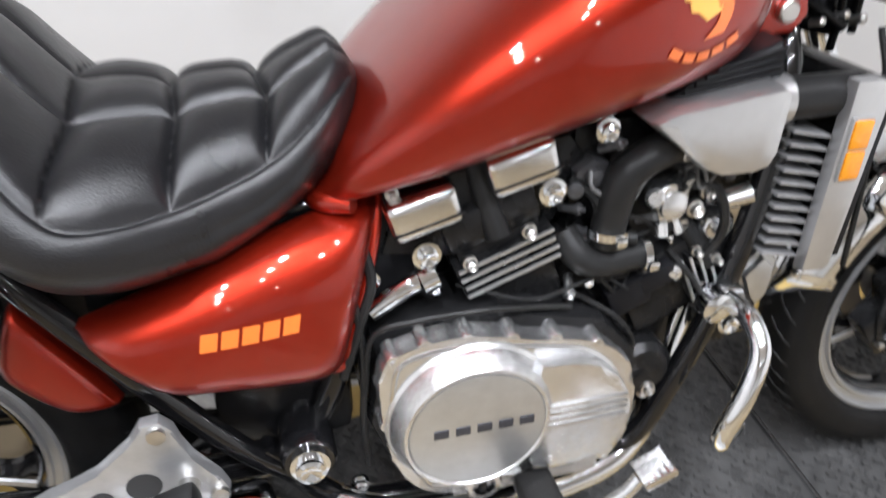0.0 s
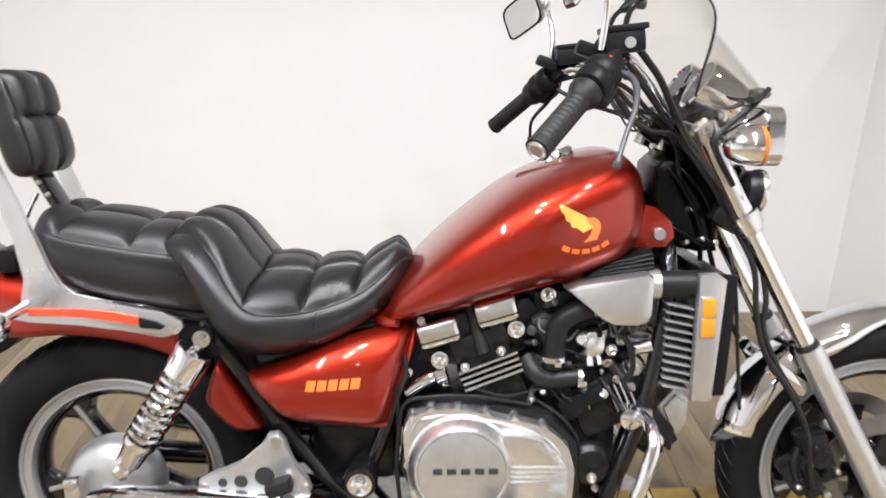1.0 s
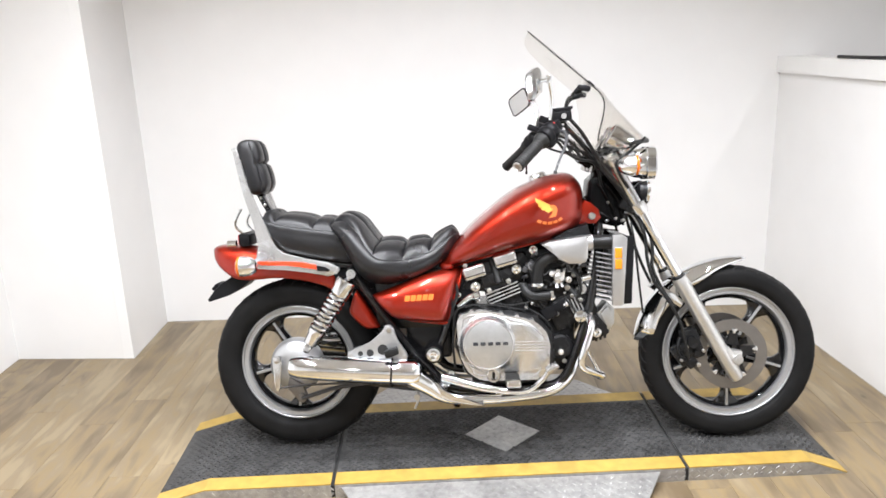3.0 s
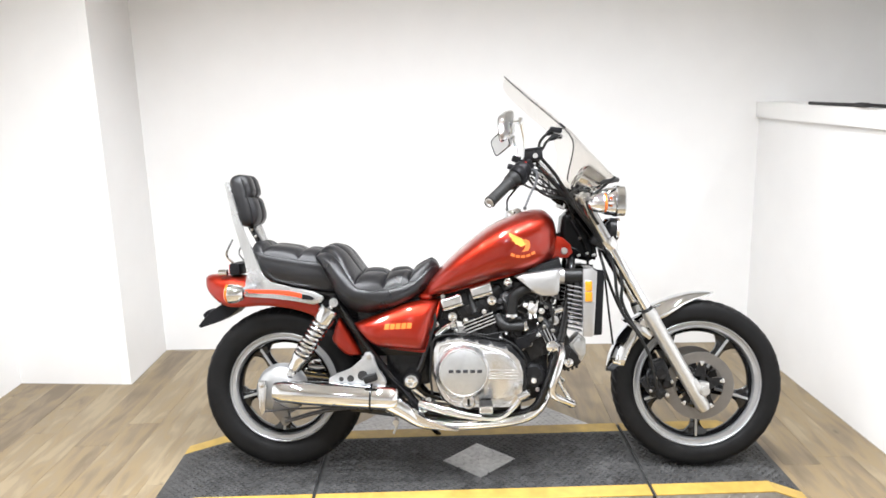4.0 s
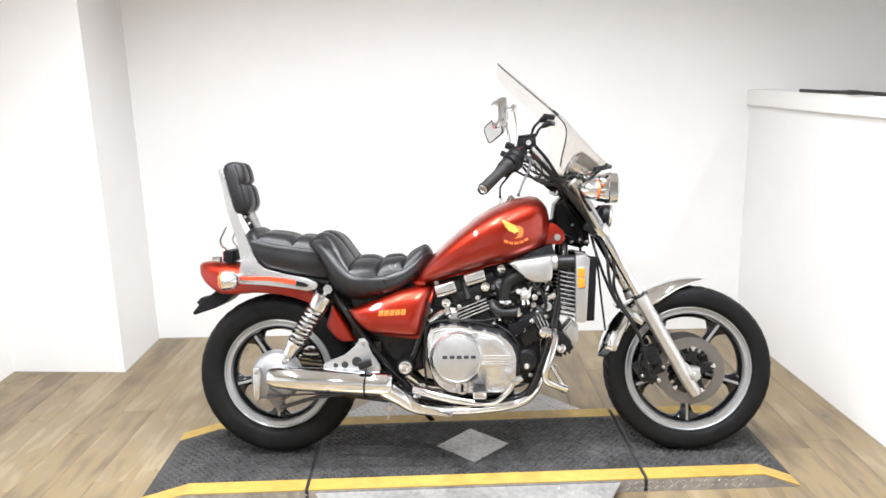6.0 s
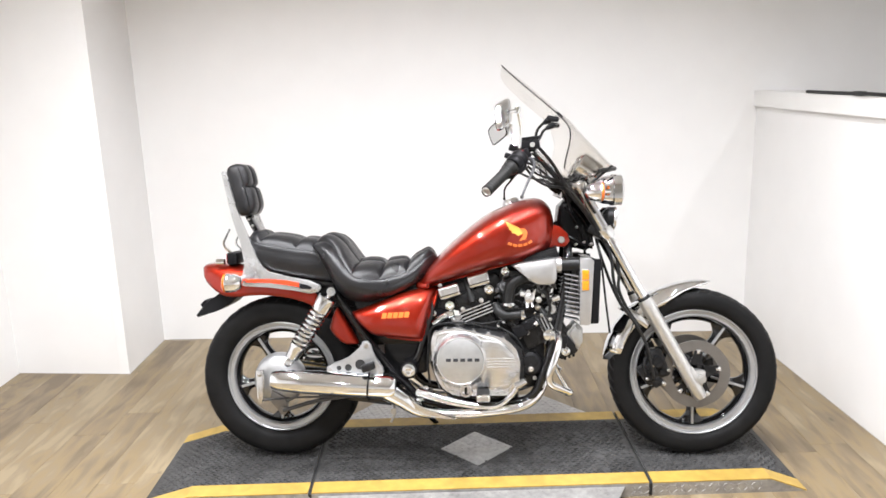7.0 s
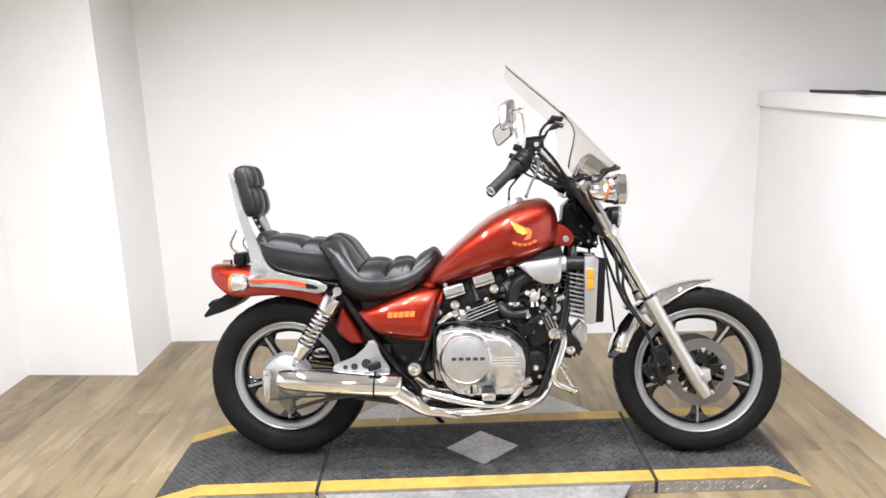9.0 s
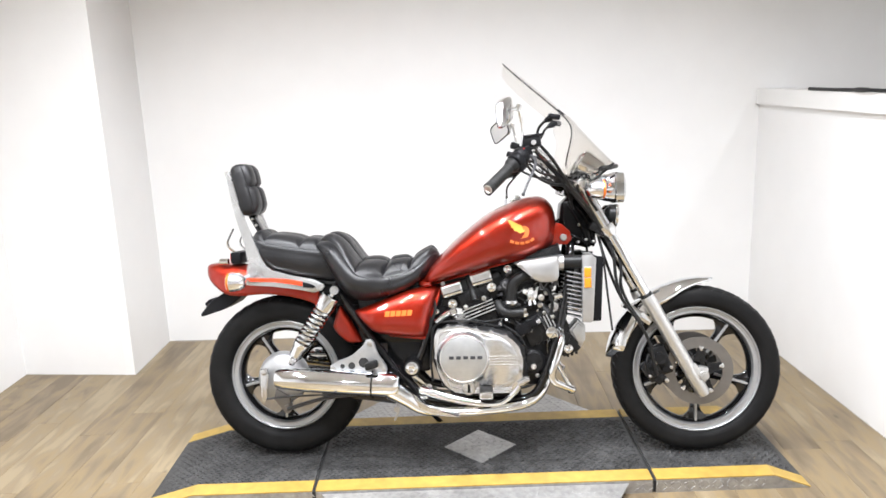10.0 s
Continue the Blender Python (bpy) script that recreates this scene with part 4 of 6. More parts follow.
# side covers
for s in (-1, 1):
    bm = B()
    top = [(0.306, -0.150, 0.596), (0.40, -0.146, 0.630), (0.50, -0.138, 0.665), (0.60, -0.112, 0.684), (0.634, -0.094, 0.680)]
    low = [(0.318, -0.152, 0.582), (0.380, -0.156, 0.515), (0.44, -0.158, 0.500), (0.53, -0.156, 0.490), (0.575, -0.150, 0.488)]
    panel(bm, top, low, 0.055, 0.01, 36, 20)
    if s > 0:
        at_y(bm, Matrix.Scale(-1, 4, (0, 1, 0)))
    sc = part("side_cover", bm, M_PAINT, bike, "candy red side cover", smooth=50)
    bm = B()
    tube(bm, [(0.635, s * 0.092, 0.680), (0.625, s * 0.116, 0.64), (0.606, s * 0.138, 0.58), (0.588, s * 0.148, 0.52), (0.576, s * 0.148, 0.489), (0.53, s * 0.154, 0.490), (0.44, s * 0.156, 0.500)], [0.005, 0.007, 0.007, 0.007, 0.007, 0.005, 0.003], 12)
    part("cover_lip", bm, M_PAINT, sc, "rolled edge of the side cover")
    # plain slanted letter blocks
    bm = B()
    skin = BVHTree.FromPolygons([v.co for v in sc.data.vertices], [p.vertices for p in sc.data.polygons])

    def on_cover(x, z):
        hit = skin.ray_cast(Vector((x, s * 0.5, z)), Vector((0, -s, 0)))[0]
        return (x, hit.y + s * 0.0008, z)

    for k in range(5):
        x = 0.428 + 0.0208 * k
        w = 0.017
        rows_ = []
        for q in range(5):
            z = 0.579 + 0.0005 * k + 0.0205 * q / 4
            rows_.append([bm.verts.new(on_cover(x + 0.001 * q + w * u / 3, z)) for u in range(4)])
        for ra, rb in zip(rows_, rows_[1:]):
            for u in range(3):
                bm.faces.new((ra[u], ra[u + 1], rb[u + 1], rb[u]))
    part("side_lettering_bar", bm, M_DECAL, sc, "plain orange lettering blocks")
    bm = B()
    top = [(0.243, -0.115, 0.610), (0.255, -0.118, 0.600), (0.29, -0.120, 0.545), (0.325, -0.120, 0.480), (0.328, -0.118, 0.470)]
    low = [(0.236, -0.112, 0.600), (0.222, -0.115, 0.56), (0.215, -0.118, 0.525), (0.255, -0.120, 0.480), (0.29, -0.118, 0.462)]
    panel(bm, top, low, 0.022, 0.01, 24, 12)
    if s > 0:
        at_y(bm, Matrix.Scale(-1, 4, (0, 1, 0)))
    part("inner_side_panel", bm, M_PAINT, bike, "small candy red side panel")

# frame tubes
def ftube(name, pts, r, m=None, label="black painted frame tube", mirror=True, n=14, k=6):
    for s in (-1, 1) if mirror else (1,):
        bm = B()
        tube(bm, [(x, y * (-s if mirror else 1), z) for x, y, z in pts], r, n, k)
        part(name, bm, m or M_BLACK, bike, label)


ftube("frame_tube", [(1.14, 0.03, 0.87), (1.134, 0.09, 0.80), (1.124, 0.12, 0.70), (1.082, 0.135, 0.50), (1.03, 0.135, 0.345), (0.985, 0.135, 0.262), (0.90, 0.135, 0.238), (0.70, 0.135, 0.235), (0.56, 0.135, 0.255), (0.50, 0.135, 0.33), (0.47, 0.135, 0.37)], 0.0165)
ftube("frame_tube", [(0.225, 0.125, 0.695), (0.275, 0.14, 0.625), (0.36, 0.145, 0.50), (0.445, 0.145, 0.385), (0.50, 0.14, 0.325), (0.56, 0.135, 0.255)], 0.015)
ftube("frame_tube", [(0.50, 0.12, 0.33), (0.555, 0.125, 0.42), (0.585, 0.12, 0.52), (0.60, 0.09, 0.66)], 0.015)
ftube("frame_tube", [(0.60, 0.09, 0.68), (0.40, 0.10, 0.66), (0.22, 0.11, 0.70), (0.0, 0.11, 0.735), (-0.12, 0.10, 0.745)], 0.013)
ftube("frame_tube", [(1.13, 0.0, 0.93), (0.95, 0.03, 0.79), (0.70, 0.05, 0.72), (0.58, 0.08, 0.68)], 0.02)
# seat pan under the skirts
bm = B()
box(bm, (0.36, 0, 0.655), (0.42, 0.20, 0.09), 0.01)
# Added dark block closes the view through beside the shock.
box(bm, (0.29, 0, 0.58), (0.14, 0.17, 0.20), 0.02)
box(bm, (0.05, 0, 0.735), (0.30, 0.21, 0.03), 0.01)
part("seat_pan", bm, M_PLASTIC, bike, "black seat pan with a dark filler block below")
bm = B()
box(bm, (0.46, 0, 0.56), (0.30, 0.24, 0.20), 0.02)
box(bm, (0.505, 0, 0.415), (0.17, 0.22, 0.14), 0.02)
part("battery_box", bm, M_SKIRT, bike, "black battery box")

# ---- engine ----
bm = B()
plate(bm, [(0.615, 0.50), (0.66, 0.533), (0.80, 0.535), (0.90, 0.51), (0.955, 0.45), (0.965, 0.33), (0.92, 0.262), (0.70, 0.258), (0.635, 0.30), (0.60, 0.40)], -0.165, 0.165, 0.02)
box(bm, (0.80, 0, 0.24), (0.28, 0.2, 0.08), 0.02)
engine = part("engine_crankcase", bm, M_MATT, bike, "black painted crankcase")


def cylinder_bank(base, up, along, label, fin, first, pitch, count=4):
    """A finned cylinder with head; up: the way of the bore, along: its fore and aft way."""
    base, up, along = Vector(base), Vector(up).normalized(), Vector(along).normalized()
    m = Matrix((along, Vector((0, 1, 0)), up)).transposed().to_4x4()
    m.translation = base
    bm = B()
    box(bm, (0, 0, 0.03), (0.110, 0.24, 0.17), 0.012)
    at_y(bm, m)
    cyl = part("cylinder_bank", bm, M_MATT, bike, label)
    if up.z > 0.7:
        bm = B()
        box(bm, (0, 0, 0.125), (0.120, 0.25, 0.05), 0.012)
        at_y(bm, m)
        part("head_joint", bm, M_MATT, cyl, "black cylinder head joint")
    for k in range(count):
        bm = B()
        box(bm, (0, 0, first + pitch * k), (fin, 0.268, 0.0055), 0.0016)
        at_y(bm, m)
        part("cooling_fin", bm, M_MATT, cyl)
        bm = B()
        box(bm, (0.0015 * (k % 2), -0.1345, first + pitch * k), (fin - 0.003, 0.005, 0.0046), 0.0015)
        at_y(bm, m)
        part("fin_edge", bm, M_BRUSH, cyl, "bare metal fin edge")
    return cyl, m


rear, MR = cylinder_bank((0.806, 0, 0.5265), (-0.36, 0, 0.93), (0.93, 0, 0.36), "black finned rear cylinder bank", 0.126, 0.048, 0.0125)
front, MF = cylinder_bank((1.003, 0, 0.509), (0.91, 0, 0.42), (0.42, 0, -0.91), "black finned front cylinder bank", 0.082, 0.030, 0.012)

# chromed valve cover ends
for c in ((0.679, -0.112, 0.668), (0.792, -0.112, 0.711)):
    bm = B()
    m = Matrix.Rotation(radians(-16), 4, "Y")
    box(bm, c, (0.084, 0.06, 0.050), 0.012, m, 3)
    vc = part("valve_cover", bm, M_ALU, bike, "chromed valve cover end")
    # The groove is not cut: a dark strip puts in its shade.
    bm = B()
    box(bm, Vector(c) + Vector((0.004, -0.0295, -0.010)), (0.084, 0.003, 0.0035), 0.001, m)
    part("cover_groove_shade", bm, M_MATT, vc, "dark strip for the shade in the cover groove")
bm = B()
plate(bm, [(0.63, 0.60), (0.655, 0.685), (0.72, 0.70), (0.79, 0.725), (0.86, 0.735), (0.885, 0.70), (0.85, 0.62), (0.76, 0.58)], -0.105, 0.105, 0.02)
part("cylinder_head", bm, M_MATT, bike, "black cylinder head cover")


def bolt(c, r=0.012, h=0.012, m=None, name="bolt", label="bright bolt head", parent=None, axis=(0, -1, 0)):
    bm = B()
    lathe(bm, c, axis, [(r * 1.15, 0), (r * 1.15, h * 0.35), (r * 0.85, h * 0.4), (r * 0.85, h), (r * 0.6, h * 1.15), (0.001, h * 0.8)], 18)
    return part(name, bm, m or M_STEEL, parent or bike, label)


bolt((0.831, -0.125, 0.674), 0.015, 0.012, M_CHROME)
bolt((0.681, -0.130, 0.614), 0.015, 0.012, M_CHROME)
bolt((0.618, -0.120, 0.584), 0.009, 0.012, M_CHROME)
bm = B()
tube(bm, [(0.681, -0.125, 0.610), (0.692, -0.125, 0.560)], 0.010, 12, smooth=False)
tube(bm, [(0.69, -0.128, 0.585), (0.66, -0.13, 0.575), (0.615, -0.128, 0.545)], 0.013, 12)
lathe(bm, (0.694, -0.128, 0.585), (-1, 0, -0.4), [(0.017, 0), (0.018, 0.02), (0.014, 0.024)], 16)
part("water_pipe", bm, M_CHROME, bike, "chromed coolant pipe and union")

# clutch-side cover
bm = B()
plate(bm, [(0.612, 0.44), (0.612, 0.50), (0.632, 0.523), (0.69, 0.536), (0.745, 0.530), (0.80, 0.515), (0.855, 0.505), (0.905, 0.480), (0.938, 0.430), (0.94, 0.36), (0.925, 0.300), (0.88, 0.285), (0.76, 0.280), (0.69, 0.287), (0.648, 0.315), (0.622, 0.37)], -0.160, -0.192, 0.008, 4)
cover = part("crankcase_cover", bm, M_CAST, engine, "silver cast crankcase cover", smooth=35)
bm = B()
CC = (0.722, -0.19, 0.418)
lathe(bm, CC, (0, -1, 0), [(0.108, 0), (0.107, 0.004), (0.103, 0.008), (0.101, 0.014), (0.095, 0.024), (0.0925, 0.029), (0.090, 0.0325), (0.0865, 0.0335), (0.084, 0.0305), (0.070, 0.030)], 72)
rc_ = part("round_cover", bm, M_CAST, engine, "polished stepped wall of the clutch cover", smooth=22)
bm = B()
lathe(bm, CC, (0, -1, 0), [(0.0838, 0.029), (0.0838, 0.0318), (0.082, 0.0325), (0.0, 0.0325)], 72)
part("cover_face", bm, M_DISCCOVER, rc_, "brushed flat clutch cover face", smooth=30)
bm = B()
for k in range(5):
    x = 0.667 + 0.0265 * k
    box(bm, (x + 0.009, -0.2233, 0.423), (0.018, 0.002, 0.012), 0.0006)
part("cover_lettering_bar", bm, M_DARKINK, engine, "plain dark lettering blocks")
bm = B()
plate(bm, [(0.80, 0.49), (0.86, 0.482), (0.905, 0.455), (0.925, 0.41), (0.922, 0.355), (0.90, 0.328), (0.80, 0.325)], -0.19, -0.212, 0.009, 3)
part("stepped_cover", bm, M_CAST, engine, "polished stepped cover with ribs", smooth=35)
for k in range(4):
    bm = B()
    box(bm, (0.868, -0.2125, 0.424 - 0.0105 * k), (0.105, 0.006, 0.004), 0.0015)
    part("cover_rib", bm, M_ALU, engine)
for k in range(3):
    bm = B()
    box(bm, (0.80, -0.194, 0.300 - 0.008 * k), (0.20, 0.006, 0.0035), 0.0012)
    part("cover_rib", bm, M_CAST, engine)
bm = B()
lathe(bm, (0.738, -0.188, 0.302), (0, -1, 0), [(0.025, 0), (0.025, 0.016), (0.022, 0.019), (0.016, 0.019), (0.015, 0.008), (0.0, 0.008)], 28)
fc = part("oil_filler_cap", bm, M_ALU, engine, "chromed oil filler cap")
bm = B()
box(bm, (0.738, -0.200, 0.302), (0.010, 0.012, 0.026), 0.004)
part("filler_grip", bm, M_MATT, fc, "black filler grip")
outline = [(0.618, 0.47), (0.628, 0.515), (0.665, 0.530), (0.715, 0.530), (0.77, 0.521), (0.825, 0.510), (0.88, 0.492), (0.922, 0.45), (0.935, 0.40), (0.932, 0.34), (0.912, 0.298), (0.86, 0.288), (0.69, 0.292), (0.655, 0.318), (0.63, 0.365), (0.618, 0.42)]
bm = B()
tube(bm, [(0.722 + (x - 0.722) * 0.93, -0.1905, 0.418 + (z - 0.418) * 0.92) for x, z in outline + outline[:1]], 0.0042, 8)
part("cover_rim", bm, M_ALU, cover, "raised polished rim of the cover")
for x, z in outline:
    bm = B()
    lathe(bm, (x, -0.180, z), (0, -1, 0), [(0.0105, -0.02), (0.0095, 0.008), (0.008, 0.0115), (0.0048, 0.0115), (0.0044, 0.009), (0.0, 0.009)], 14)
    part("cover_screw", bm, M_CAST, cover)
bm = B()
tube(bm, [(0.60, -0.15, 0.44), (0.61, -0.16, 0.53), (0.66, -0.17, 0.552), (0.74, -0.17, 0.553), (0.80, -0.16, 0.540), (0.86, -0.15, 0.525)], 0.0035, 8)
tube(bm, [(0.59, -0.15, 0.60), (0.60, -0.15, 0.50), (0.595, -0.155, 0.40), (0.60, -0.15, 0.32)], 0.0045, 8)
part("engine_cable", bm, M_HOSE, bike, "black engine cables")

# air intake cover
for s in (-1, 1):
    bm = B()
    plate(bm, [(0.918, 0.765), (0.945, 0.776), (1.075, 0.794), (1.086, 0.786), (1.084, 0.715), (1.076, 0.698), (1.055, 0.692), (1.015, 0.693), (0.992, 0.703), (0.975, 0.720)], s * 0.10, s * 0.178, 0.014)
    lathe(bm, (1.08, s * 0.135, 0.765), (1, 0, 0), [(0.030, 0), (0.030, 0.022), (0.024, 0.024)], 20)
    part("airbox_cover", bm, M_BRUSH, bike, "brushed alloy airbox cover", smooth=35)
    bm = B()
    tube(bm, [(1.085, s * 0.135, 0.765), (1.20, s * 0.135, 0.765)], 0.026, 18, smooth=False)
    part("radiator_hose", bm, M_HOSE, bike, "black radiator hose")
    bm = B()
    tube(bm, [(1.0, s * 0.12, 0.715), (0.955, s * 0.135, 0.715), (0.915, s * 0.138, 0.69), (0.905, s * 0.135, 0.64), (0.905, s * 0.13, 0.60)], 0.0215, 16)
    part("coolant_hose", bm, M_HOSE, bike, "fat black coolant hose")
    bm = B()
    tube(bm, [(0.853, s * 0.115, 0.612), (0.868, s * 0.135, 0.588), (0.895, s * 0.138, 0.575), (0.962, s * 0.13, 0.576)], 0.0185, 16)
    part("coolant_hose", bm, M_HOSE, bike, "fat black coolant hose")
for c, ax, r in (((0.905, -0.132, 0.618), (0, 0, 1), 0.027), ((0.956, -0.132, 0.576), (1, 0, 0), 0.023)):
    bm = B()
    lathe(bm, c, ax, [(r, -0.005), (r, 0.005)], 24)
    box(bm, Vector(c) + Vector((0.004, -r, -0.004)), (0.014, 0.012, 0.012), 0.003)
    part("hose_clamp", bm, M_CHROME, bike, "bright hose clamp")
bm = B()
box(bm, (0.965, 0, 0.65), (0.20, 0.19, 0.19), 0.02)
part("carburettor_body", bm, M_MATT, bike, "dark carburettor assembly")
bm = B()
box(bm, (0.84, 0, 0.69), (0.42, 0.17, 0.12), 0.02)
part("air_box", bm, M_PLASTIC, bike, "black air box under the tank")
# Dark filler blocks, added to darken gaps and close the view through the engine.
bm = B()
box(bm, (0.93, 0, 0.54), (0.20, 0.19, 0.12), 0.02)
part("engine_valley", bm, M_MATT, bike, "dark filler block in the engine valley")
bm = B()
box(bm, (0.615, 0, 0.57), (0.13, 0.19, 0.24), 0.02)
part("rear_gap_filler", bm, M_PLASTIC, bike, "dark filler block closing the gap behind the engine")
bm = B()
box(bm, (0.985, 0, 0.395), (0.12, 0.20, 0.22), 0.025)
lathe(bm, (0.985, -0.10, 0.385), (0, -1, 0), [(0.045, 0), (0.045, 0.03), (0.036, 0.040), (0.0, 0.042)], 28)
part("front_gap_filler", bm, M_MATT, bike, "dark filler block at the front of the engine")
bm = B()
plate(bm, [(0.956, 0.664), (0.978, 0.664), (1.012, 0.678), (1.004, 0.650), (0.994, 0.622), (0.984, 0.610), (0.972, 0.614), (0.966, 0.634)], -0.10, -0.138, 0.007)
lathe(bm, (0.961, -0.132, 0.655), (-0.5, -1, 0.2), [(0.012, -0.01), (0.012, 0.010), (0.008, 0.014), (0.0, 0.014)], 16)
lathe(bm, (0.984, -0.136, 0.642), (0.1, -1, 0.1), [(0.019, 0), (0.018, 0.006), (0.009, 0.009), (0.0, 0.009)], 20)
lathe(bm, (0.975, -0.137, 0.612), (0, -0.4, -1), [(0.008, -0.006), (0.008, 0.010), (0.005, 0.012), (0.0, 0.012)], 12)
lathe(bm, (0.992, -0.137, 0.618), (0.3, -0.5, -1), [(0.006, -0.004), (0.006, 0.014), (0.0, 0.014)], 12)
part("carburettor_casting", bm, M_CAST, bike, "grey carburettor casting")
bm = B()
plate(bm, [(0.862, 0.690), (0.885, 0.705), (0.905, 0.698), (0.902, 0.668), (0.886, 0.655), (0.868, 0.664)], -0.09, -0.118, 0.006)
lathe(bm, (0.884, -0.118, 0.684), (0, -1, 0), [(0.011, 0), (0.011, 0.010), (0.007, 0.012), (0.0, 0.012)], 16)
lathe(bm, (0.866, -0.112, 0.670), (-0.4, -1, 0), [(0.010, 0), (0.010, 0.014), (0.006, 0.016), (0.0, 0.016)], 14)
part("throttle_linkage", bm, M_LEVER, bike, "dull grey throttle linkage")
# thermostat rings and other small fittings
bm = B()
lathe(bm, (1.066, -0.115, 0.594), (0, -1, 0), [(0.024, -0.02), (0.024, 0.004), (0.019, 0.010), (0.017, 0.006), (0.010, 0.006), (0.009, 0.016), (0.0, 0.017)], 28)
part("thermostat_cap", bm, M_ALU, bike, "ringed alloy cap")
bm = B()
tube(bm, [(1.060, -0.115, 0.626), (1.100, -0.125, 0.640)], [0.012, 0.015], 16, smooth=False)
part("hose_stub", bm, M_ALU, bike, "bright hose stub")
for c, r in (((1.018, -0.13, 0.632), 0.010), ((1.038, -0.12, 0.648), 0.008), ((0.985, -0.135, 0.712), 0.008), ((1.028, -0.136, 0.574), 0.006), ((1.06, -0.136, 0.558), 0.006), ((0.893, -0.12, 0.742), 0.013), ((0.731, -0.135, 0.60), 0.008), ((0.801, -0.135, 0.633), 0.008)):
    bolt(c, r, 0.014, M_CHROME if r > 0.012 else M_STEEL)
# ribbed duct between the tank and the airbox cover
for s in (-1, 1):
    bm = B()
    plate(bm, [(0.955, 0.778), (0.985, 0.800), (1.03, 0.812), (1.085, 0.836), (1.095, 0.80), (1.09, 0.785)], s * 0.08, s * 0.14, 0.006)
    for k in range(4):
        tube(bm, [(0.97 + 0.012 * k, s * 0.141, 0.784 + 0.008 * k), (1.088, s * 0.141, 0.799 + 0.009 * k)], 0.0025, 6, smooth=False)
    part("ribbed_duct", bm, M_PLASTIC, bike, "black ribbed air duct")
bm = B()
box(bm, (0.948, -0.118, 0.512), (0.055, 0.035, 0.045), 0.006, Matrix.Rotation(radians(-25), 4, "Y"))
box(bm, (0.985, -0.122, 0.535), (0.05, 0.03, 0.03), 0.005, Matrix.Rotation(radians(-25), 4, "Y"))
box(bm, (0.925, -0.115, 0.548), (0.035, 0.03, 0.022), 0.005)
part("coil_cover", bm, M_PLASTIC, bike, "black ignition coil cover")
bm = B()
tube(bm, [(0.86, -0.12, 0.602), (0.94, -0.14, 0.605)], 0.008, 10, smooth=False)
tube(bm, [(1.00, -0.12, 0.66), (1.04, -0.14, 0.66), (1.06, -0.14, 0.60), (1.04, -0.13, 0.55)], 0.006, 8)
part("fuel_line", bm, M_HOSE, bike, "thin black fuel lines")

# plug caps, wires and small fittings in the valley
for a, b in (((0.742, -0.095, 0.712), (0.768, -0.128, 0.625)), ((1.02, -0.10, 0.60), (1.062, -0.128, 0.545))):
    bm = B()
    tube(bm, [a, b], [0.013, 0.016], 14, smooth=False)
    cap_ = part("spark_plug_cap", bm, M_HOSE, bike, "black rubber spark plug cap")
    bm = B()
    tube(bm, [a, Vector(a) + Vector((0.01, 0.02, 0.03)), Vector(a) + Vector((0.06, 0.05, 0.045))], 0.005, 8)
    part("plug_lead", bm, M_HOSE, cap_, "black plug lead")
for pts, r in (([(0.72, -0.12, 0.56), (0.80, -0.155, 0.548), (0.86, -0.15, 0.555), (0.90, -0.14, 0.56)], 0.0025), ([(0.87, -0.13, 0.53), (0.92, -0.15, 0.50), (0.95, -0.15, 0.46), (0.96, -0.14, 0.42)], 0.004),
               ([(0.86, -0.11, 0.68), (0.885, -0.13, 0.66), (0.89, -0.13, 0.62), (0.87, -0.12, 0.59)], 0.007), ([(1.0, -0.12, 0.57), (1.03, -0.15, 0.53), (1.06, -0.15, 0.47)], 0.004), ([(0.60, -0.12, 0.66), (0.615, -0.14, 0.60), (0.60, -0.15, 0.55), (0.575, -0.15, 0.47)], 0.006)):
    bm = B()
    tube(bm, pts, r, 8)
    part("wiring_lead", bm, M_HOSE, bike, "thin black wiring lead")
for x, z in ((0.90, 0.60), (0.945, 0.49), (0.975, 0.505), (0.96, 0.325), (1.0, 0.33), (0.645, 0.69), (1.02, 0.70)):
    bolt((x, -0.120, z), 0.007, 0.008, M_STEEL)

# small fittings, clips and unions crowding the engine valley
rnd = random.Random(33)
for k in range(34):
    x, z = rnd.uniform(0.86, 1.09), rnd.uniform(0.535, 0.735)
    if 0.90 < x < 1.0 and z > 0.67 or z > 0.70 and x > 0.98:
        continue
    y = -0.105 - rnd.uniform(0.0, 0.03)
    r = rnd.uniform(0.0035, 0.0085)
    ax = Vector((rnd.uniform(-0.8, 0.8), -1, rnd.uniform(-0.8, 0.8)))
    bm = B()
    lathe(bm, (x, y, z), ax, [(r, -0.02), (r, 0.004), (r * 1.35, 0.005), (r * 1.35, 0.010), (r * 0.7, 0.012), (r * 0.6, 0.016), (0.0, 0.016)], 10)
    part("engine_fitting", bm, rnd.choice((M_STEEL, M_LEVER, M_CAST, M_GASKET, M_MATT)), bike)
for k in range(9):
    x, z = rnd.uniform(0.86, 1.03), rnd.uniform(0.54, 0.70)
    bm = B()
    q = Vector((x, -0.125, z))
    tube(bm, [q, q + Vector((rnd.uniform(-0.02, 0.03), -0.012, rnd.uniform(-0.03, 0.02))), q + Vector((rnd.uniform(0.0, 0.06), -0.006, rnd.uniform(-0.06, 0.03))), q + Vector((rnd.uniform(0.02, 0.08), 0.01, rnd.uniform(-0.07, 0.03)))], rnd.uniform(0.0018, 0.0034), 6)
    part("wiring_lead", bm, rnd.choice((M_HOSE, M_HOSE, M_GASKET)), bike)

